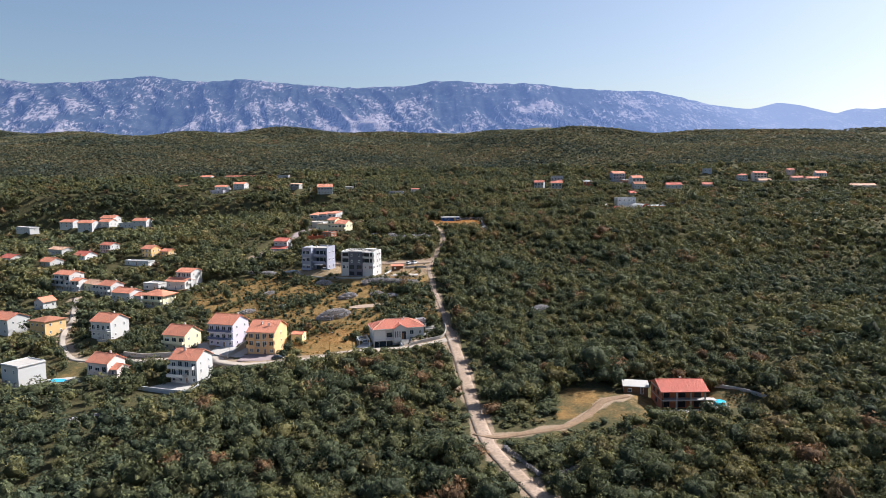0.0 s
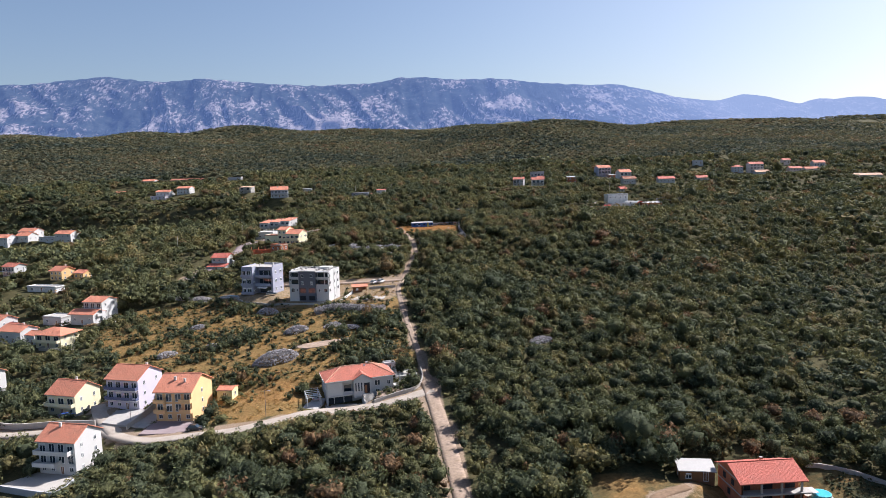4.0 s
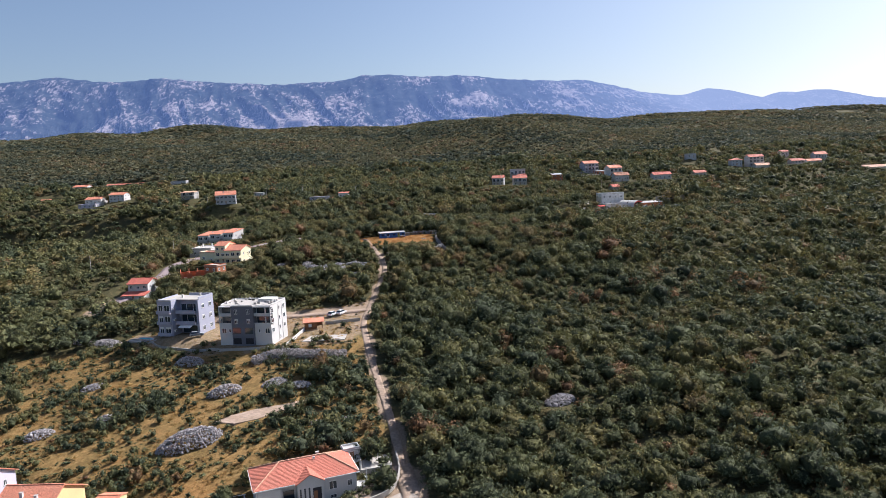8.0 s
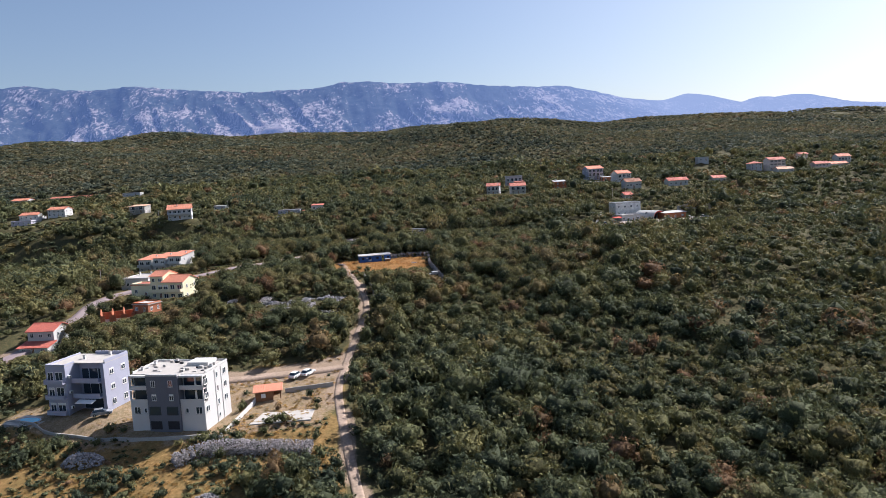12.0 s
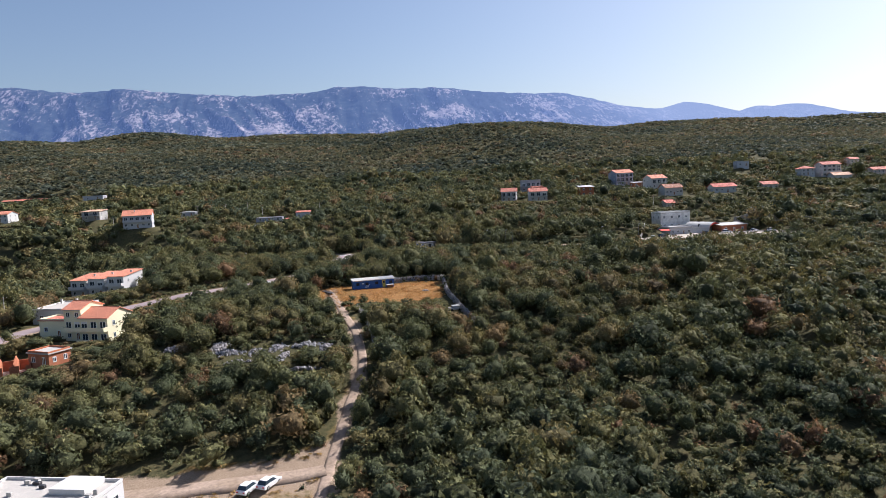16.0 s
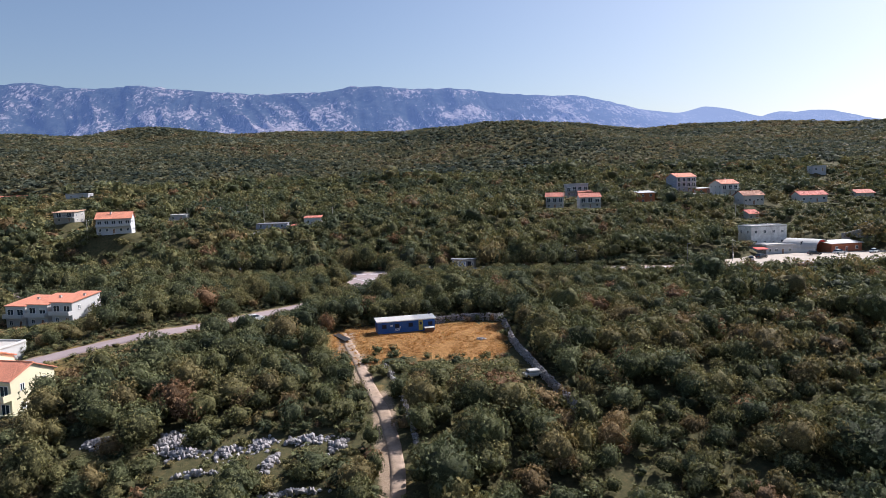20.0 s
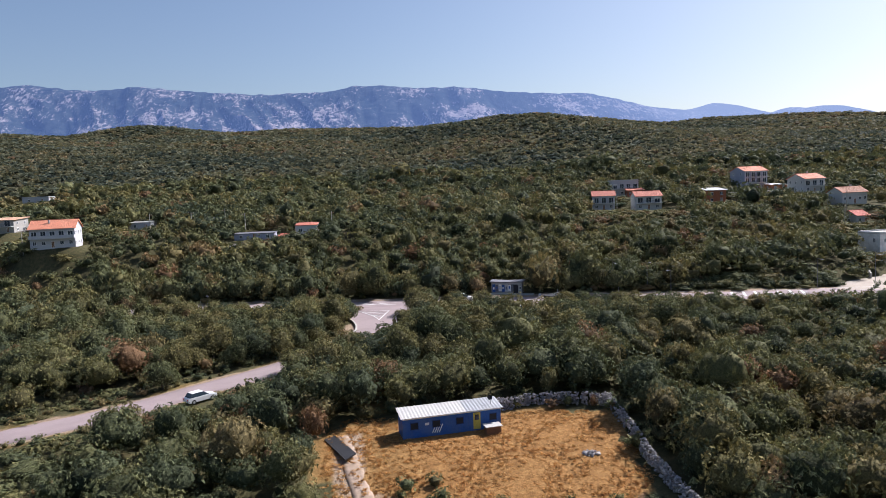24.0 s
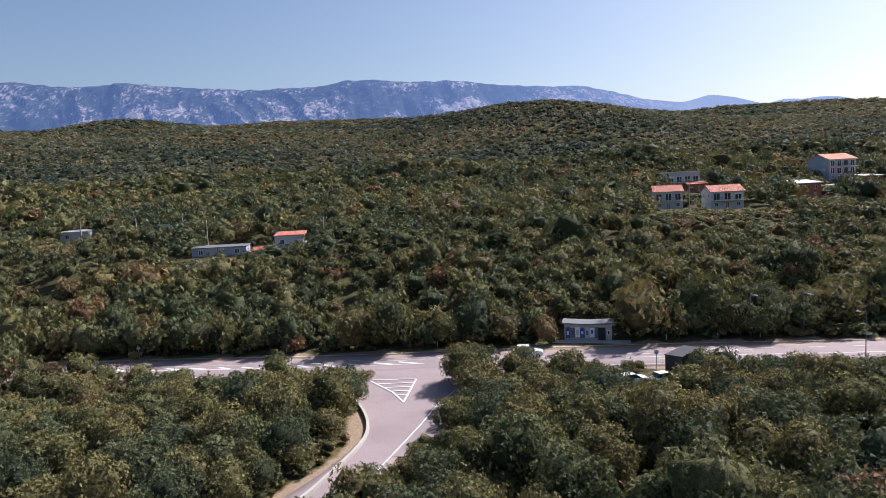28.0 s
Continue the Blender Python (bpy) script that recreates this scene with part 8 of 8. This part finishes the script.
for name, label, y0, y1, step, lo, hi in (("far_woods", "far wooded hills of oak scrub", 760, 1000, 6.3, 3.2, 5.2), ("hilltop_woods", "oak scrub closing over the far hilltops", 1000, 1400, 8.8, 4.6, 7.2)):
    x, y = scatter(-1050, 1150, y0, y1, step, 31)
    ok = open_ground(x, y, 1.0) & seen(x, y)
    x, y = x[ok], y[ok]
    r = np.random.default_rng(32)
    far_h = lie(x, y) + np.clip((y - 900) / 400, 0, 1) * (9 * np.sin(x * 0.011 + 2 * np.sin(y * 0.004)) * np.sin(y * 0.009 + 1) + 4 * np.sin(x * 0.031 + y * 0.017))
    # these crowns take the leaf colour with painted blue haze
    grove(name, label, "woods", far_shapes, x, y, far_h - 0.8, r.uniform(lo, hi, len(x)), low_growth(x, y, r.uniform(2.6, 4.6, len(x))), np.clip(0.7 * tones(x, y, 33) + 0.12 + 0.5 * (patchy(x, y, 60, 35) - 0.5), 0, 1), HAZED_OAK, 34, 0.0)

# ---- the wood's edge above the main road
edge_p, edge_s = smooth_line(MAIN_ROAD, 2.4)
edge_r = np.random.default_rng(71)
rows = [edge_p - edge_s * edge_r.uniform(8.3 + 2.5 * k, 10.0 + 2.5 * k, (len(edge_p), 1)) for k in range(2)]
x, y = np.concatenate(rows).T
ok = (x > -170) & (x < 128)
for cx, cy, cr in CLEAR:
    ok &= np.hypot(x - cx, y - cy) > cr + 0.5
x, y = x[ok], y[ok]
rad, high = crowns(x, y, 73, 2.2, 3.4, 21)
grove("roadside_wood", "dense dark-green oak edge above the main road", "trees", near_shapes, x, y, lie(x, y) - 0.3, rad, high * 1.15, tones(x, y, 74) * 0.8, OAK, 75, 0.05)

# ---- single trees round the road junction


def oak(seed):
    """An oak of the scrub: a tapered trunk with limbs and a crown of many sprays of leaves."""
    r = np.random.default_rng(seed)
    ob = empty("oak_tree", Matrix(), "young downy oak with dense green leaves", "tree", "oaks at the junction")
    bm = bmesh.new()
    tube(bm, 0, 0, -0.5, 2.2, 0.16, 0.09, 7)
    for k in range(6):
        a, t = k * 1.05 + r.uniform(-0.3, 0.3), r.uniform(0.5, 0.9)
        m = Matrix.Translation((0, 0, r.uniform(1.0, 2.0))) @ Matrix.Rotation(a, 4, "Z") @ Matrix.Rotation(t, 4, "Y") @ Matrix.Translation((0, 0, 0.8))
        bmesh.ops.create_cone(bm, cap_ends=False, segments=5, radius1=0.07, radius2=0.02, depth=1.7, matrix=m)
    part("trunk", bm, BARK, ob)
    v, f, core = plant_shape(seed, 22, 2000, 0.05, 0.95, 2)
    v = v * np.array((2.3, 2.3, 2.5)) + np.array((0, 0, 0.5))
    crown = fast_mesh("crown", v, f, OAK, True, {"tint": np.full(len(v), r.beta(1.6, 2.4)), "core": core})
    crown.parent = ob
    return ob


protos = [oak(100 + k) for k in range(9)]
x, y = scatter(THING_TREES[0][0], THING_TREES[1][0], THING_TREES[0][1], THING_TREES[1][1], 4.1, 41)
ok = open_ground(x, y, 0.5)
x, y = x[ok], y[ok]
r = random.Random(5)
spots = [(a, b) for a, b in zip(x, y)]
for k, (a, b) in enumerate(spots[:300]):
    s = r.uniform(0.85, 1.3) * (1.4 if r.random() < 0.4 else 1.0)
    s = min(s, max(0.3, float(low_growth(np.array([a]), np.array([b]), np.array([9.0]))[0]) / 4.2))
    m = pose(a, b, gz(a, b) - 0.1, 0, 0, r.uniform(0, 360)) @ Matrix.Diagonal((s, s, s * r.uniform(0.85, 1.15), 1))
    if k < len(protos):
        protos[k].matrix_basis = m
    else:
        src = protos[k % len(protos)]
        ob = copy_thing(src, Matrix())
        ob.matrix_basis = m

# ---- shrubs on the meadow, in gardens and yards
x, y = scatter(-180, 40, 225, 372, 2.3, 51)
r = np.random.default_rng(52)
chance = np.where(inside(MEADOW, x, y), 0.2 + 0.72 * ((patchy(x, y, 8, 15) > 0.5) | ((x > -22) & (y > 268) & (y < 318))), 0) + np.where(inside(VILLAGE, x, y), 0.2 + 0.65 * (patchy(x, y, 11, 16) > 0.5), 0) + np.where(inside(APT_YARD, x, y), 0.07, 0)
keep = (r.random(len(x)) < chance) & ~(inside(DRY_YARD, x, y) & (r.random(len(x)) < 0.8)) & ~inside(BARE, x, y) & ~inside(BARE, x, y + 2)
for line, _, half in ROADS:
    keep &= dist_to(line, x, y) > half + 0.6
for cx, cy, cr in CLEAR:
    keep &= np.hypot(x - cx, y - cy) > cr
x, y = x[keep], y[keep]
r = np.random.default_rng(53)
lush = patchy(x, y, 8, 15)
rad = r.uniform(0.4, 1.7, len(x)) + 1.7 * np.clip(lush - 0.5, 0, 1) * r.uniform(0.3, 1.6, len(x))
rad = rad * np.where(inside(VILLAGE, x, y) | ((x > -24) & (y > 268) & (y < 318)), 1.5, 1.0)
shrub_shapes = [plant_shape(80 + k, 8, 85, 0.14, 0.8, 1) for k in range(6)]
grove("meadow_shrubs", "green shrubs scattered over the dry meadow", "shrubs", shrub_shapes, x, y, lie(x, y) - 0.2, rad, low_growth(x, y, rad * r.uniform(1.1, 1.9, len(x))), tones(x, y, 55), OAK, 54, 0.0)

x, y = scatter(-9, 4.5, 249, 264, 1.7, 91)
inner = ((-8.6, 250.2), (-3.6, 252.9), (1.0, 255.6), (3.4, 260.6), (2.8, 263.4), (-3.0, 262.0), (-3.8, 256.4), (-8.2, 254.4))
keep = inside(inner, x, y) & (np.random.default_rng(92).random(len(x)) < 0.75)
x, y = x[keep], y[keep]
r = np.random.default_rng(93)
rad = r.uniform(0.5, 1.3, len(x))
grove("garden_shrubs", "green garden shrubs in the bed before the villa", "shrubs", shrub_shapes, x, y, np.full(len(x), 38.4), rad, rad * r.uniform(1.0, 1.8, len(x)), r.uniform(0, 0.6, len(x)), OAK, 94, 0.0)

# ---- dry tufts and low scrub between the meadow's shrubs
x, y = scatter(-130, 20, 240, 372, 1.35, 95)
r = np.random.default_rng(96)
keep = (inside(MEADOW, x, y) | inside(APT_YARD, x, y) | inside(DRY_YARD, x, y)) & (r.random(len(x)) < 0.3 + 0.5 * (patchy(x, y, 5, 97) > 0.45)) & ~inside(BARE, x, y)
for line, half, _ in ROADS:
    keep &= dist_to(line, x, y) > half + 0.3
for cx, cy, cr in CLEAR:
    keep &= np.hypot(x - cx, y - cy) > cr
x, y = x[keep], y[keep]
rad = r.uniform(0.3, 0.9, len(x))
tuft_shapes = [plant_shape(120 + k, 4, 18, 0.4, 0.5, 1) for k in range(5)]
grove("meadow_tufts", "low dry tufts and olive scrub on the meadow", "tufts", tuft_shapes, x, y, lie(x, y) - 0.1, rad, rad * r.uniform(0.5, 1.0, len(x)), r.uniform(0.0, 1.0, len(x)), HAY, 98, 0.0)

# ---- low green growth spreading through the meadow
x, y = scatter(-130, 10, 240, 360, 1.9, 201)
r = np.random.default_rng(202)
keep = (inside(MEADOW, x, y) | (inside(DRY_YARD, x, y) & (r.random(len(x)) < 0.3))) & (r.random(len(x)) < 0.12 + 0.8 * (patchy(x, y, 6.5, 203) > 0.52)) & ~inside(BARE, x, y)
for line, half, _ in ROADS:
    keep &= dist_to(line, x, y) > half + 0.4
for cx, cy, cr in CLEAR:
    keep &= np.hypot(x - cx, y - cy) > cr
x, y = x[keep], y[keep]
rad = r.uniform(0.5, 1.4, len(x))
grove("meadow_brush", "low green brush spreading through the dry meadow", "brush", bush_shapes, x, y, lie(x, y) - 0.15, rad, rad * r.uniform(0.4, 0.9, len(x)), np.clip(tones(x, y, 204) + 0.12, 0, 1), OAK, 205, 0.0)

# ---- rough golden grass of the walled field
x, y = scatter(-5, 34, 429, 458, 0.6, 131)
r = np.random.default_rng(132)
keep = (inside(FIELD, x, y) | (inside(CABIN_GRASS, x, y) & ((dist_to(TRACK, x, y) > 1.0) | (dist_to(TRACK, x, y) < 0.3)))) & (r.random(len(x)) < 0.75) & (np.hypot(x - 11.7, (y - 451.5) * 2) > 6.5)
x, y = x[keep], y[keep]
rad = r.uniform(0.25, 0.6, len(x))
grove("field_grass", "rough golden dry grass of the walled field", "grass", tuft_shapes, x, y, lie(x, y) + np.where(dist_to(TRACK, x, y) < 0.5, 0.07, -0.08), rad, r.uniform(0.16, 0.38, len(x)), r.uniform(0, 1, len(x)), GOLD, 133, 0.0)
x, y = scatter(3, 30, 428, 440, 2.6, 134)
keep = (np.hypot(x - 6.5, y - 436) < 3.2) | ((y < 434) & (x < 28))
x, y = x[keep], y[keep]
rad = r.uniform(0.6, 1.4, len(x))
grove("field_shrubs", "green shrubs at the lower edge of the field", "shrubs", shrub_shapes, x, y, lie(x, y) - 0.1, rad, rad * 1.3, r.uniform(0.1, 0.8, len(x)), OAK, 135, 0.0)

# ---- shrubs between the piles of karst rock
x, y = scatter(-42, 1, 394, 413, 2.3, 141)
r = np.random.default_rng(142)
keep = open_ground(x, y, -0.6)
for cx, cy, rx, ry in OUTCROPS:
    keep &= ((x - cx) / (rx + 0.4)) ** 2 + ((y - cy + 0.8) / (ry + 0.9)) ** 2 > 1
x, y = x[keep], y[keep]
rad = r.uniform(0.8, 1.6, len(x))
grove("outcrop_shrubs", "olive and rust-brown shrubs between the karst rocks", "shrubs", shrub_shapes, x, y, lie(x, y) - 0.15, rad, rad * r.uniform(0.9, 1.4, len(x)), tones(x, y, 143), OAK, 144, 0.0)

# ---- tall trees between the village houses
spots = np.array(((-106, 238), (-103, 243), (-103.5, 249.5), (-115.5, 250), (-119, 269), (-127, 277), (-55, 248.6), (-53, 258), (-75, 227), (-99.5, 222.5), (-109, 234), (-112, 262), (-124, 262), (-147, 268), (-152, 300), (-118, 300), (-112, 312), (-143, 318), (-160, 322), (-98, 318), (-120, 336), (-158, 362), (-18.9, 243.2), (-11, 246.2), (-30, 258.5)), float)
keep = np.ones(len(spots), bool)
for line, half, _ in ROADS:
    keep &= dist_to(line, spots[:, 0], spots[:, 1]) > half + 1.0
x, y = spots[keep].T
r = np.random.default_rng(151)
rad = r.uniform(1.9, 3.3, len(x))
grove("village_trees", "dark-green garden trees between the village houses", "trees", close_shapes, x, y, lie(x, y) - 0.2, rad, np.where(x > -60, 0.7, 1.0) * rad * r.uniform(1.8, 2.4, len(x)), r.uniform(0, 0.35, len(x)), OAK, 152, 0.05)

# ---- the wood goes on past both sides of the valley and behind the start
x, y = scatter(-560, 640, -90, 780, 13.0, 161)
keep = ~seen(x, y + 8) | (y < 128)
for line, _, half in ROADS:
    keep &= dist_to(line, x, y) > half + 3
for cx, cy, cr in CLEAR:
    keep &= np.hypot(x - cx, y - cy) > cr + 3
keep &= ~inside(VILLAGE, x, y)
x, y = x[keep], y[keep]
r = np.random.default_rng(162)
grove("outer_wood", "oak scrub covering the slopes beside the valley", "woods", far_shapes, x, y, lie(x, y) - 0.5, r.uniform(6.4, 9.4, len(x)), r.uniform(3.5, 6.0, len(x)), tones(x, y, 163), OAK, 164, 0.05)

# ---- low shrubs along both verges of the side road
edge_p, edge_s = smooth_line(SIDE_ROAD, 1.5)
edge_r = np.random.default_rng(171)
rows = [edge_p + edge_s * k * edge_r.uniform(d, d + 1.3, (len(edge_p), 1)) for k in (-1, 1) for d in (4.2, 5.6, 7.2, 8.9)]
x, y = np.concatenate(rows).T
keep = (x > -80) & (y < 512) & (edge_r.random(len(x)) < 0.68)
for line, half, _ in ROADS:
    keep &= dist_to(line, x, y) > half + 1.0
for cx, cy, cr in CLEAR:
    keep &= np.hypot(x - cx, y - cy) > cr
x, y = x[keep], y[keep]
rad = edge_r.uniform(0.5, 1.25, len(x))
grove("verge_shrubs", "low olive shrubs and dry bushes along the side road", "shrubs", shrub_shapes, x, y, lie(x, y) - 0.12, rad, rad * edge_r.uniform(0.9, 1.5, len(x)), tones(x, y, 173), OAK, 174, 0.0)

# ---- oaks that hide the bend of the side road, and the bush before the container
r = np.random.default_rng(181)
along = np.arange(0, 1, 0.11)
x = np.concatenate([-11 + 7.5 * along + o * 0.61 for o in (6.0, 9.0)]) + r.uniform(-0.6, 0.6, 2 * len(along))
y = np.concatenate([484.5 + 9 * along - o * 0.79 for o in (6.0, 9.0)]) + r.uniform(-0.6, 0.6, 2 * len(along))
x, y = np.append(x, (46.6, 49.4)), np.append(y, (515.2, 514.4))
keep = np.all([dist_to(line, x, y) > half + 1.4 for line, half, _ in ROADS] + [np.hypot(x + 21.8, y - 468.5) > 3.0], axis=0)
x, y = x[keep], y[keep]
rad = r.uniform(1.8, 2.7, len(x))
grove("roadside_oaks", "leafy green oaks along the bend of the side road", "trees", close_shapes, x, y, lie(x, y) - 0.3, rad, rad * r.uniform(1.7, 2.1, len(x)), tones(x, y, 182), OAK, 183, 0.1)

# ---- the vegetable garden behind the round pool
x, y = scatter(85.5, 96, 180.5, 192, 1.15, 191, 0.2)
keep = (y < 196 - 1.25 * np.maximum(x - 87.5, 0)) & (y > 177.5 + 0.3 * (x - 84))
x, y = x[keep], y[keep]
r = np.random.default_rng(192)
rad = r.uniform(0.35, 0.7, len(x))
grove("vegetable_plants", "rows of low green vegetable plants inside the garden wall", "vegetables", shrub_shapes, x, y, lie(x, y) - 0.05, rad, rad * r.uniform(0.8, 1.3, len(x)), r.uniform(0.0, 0.3, len(x)), OAK, 193, 0.0)
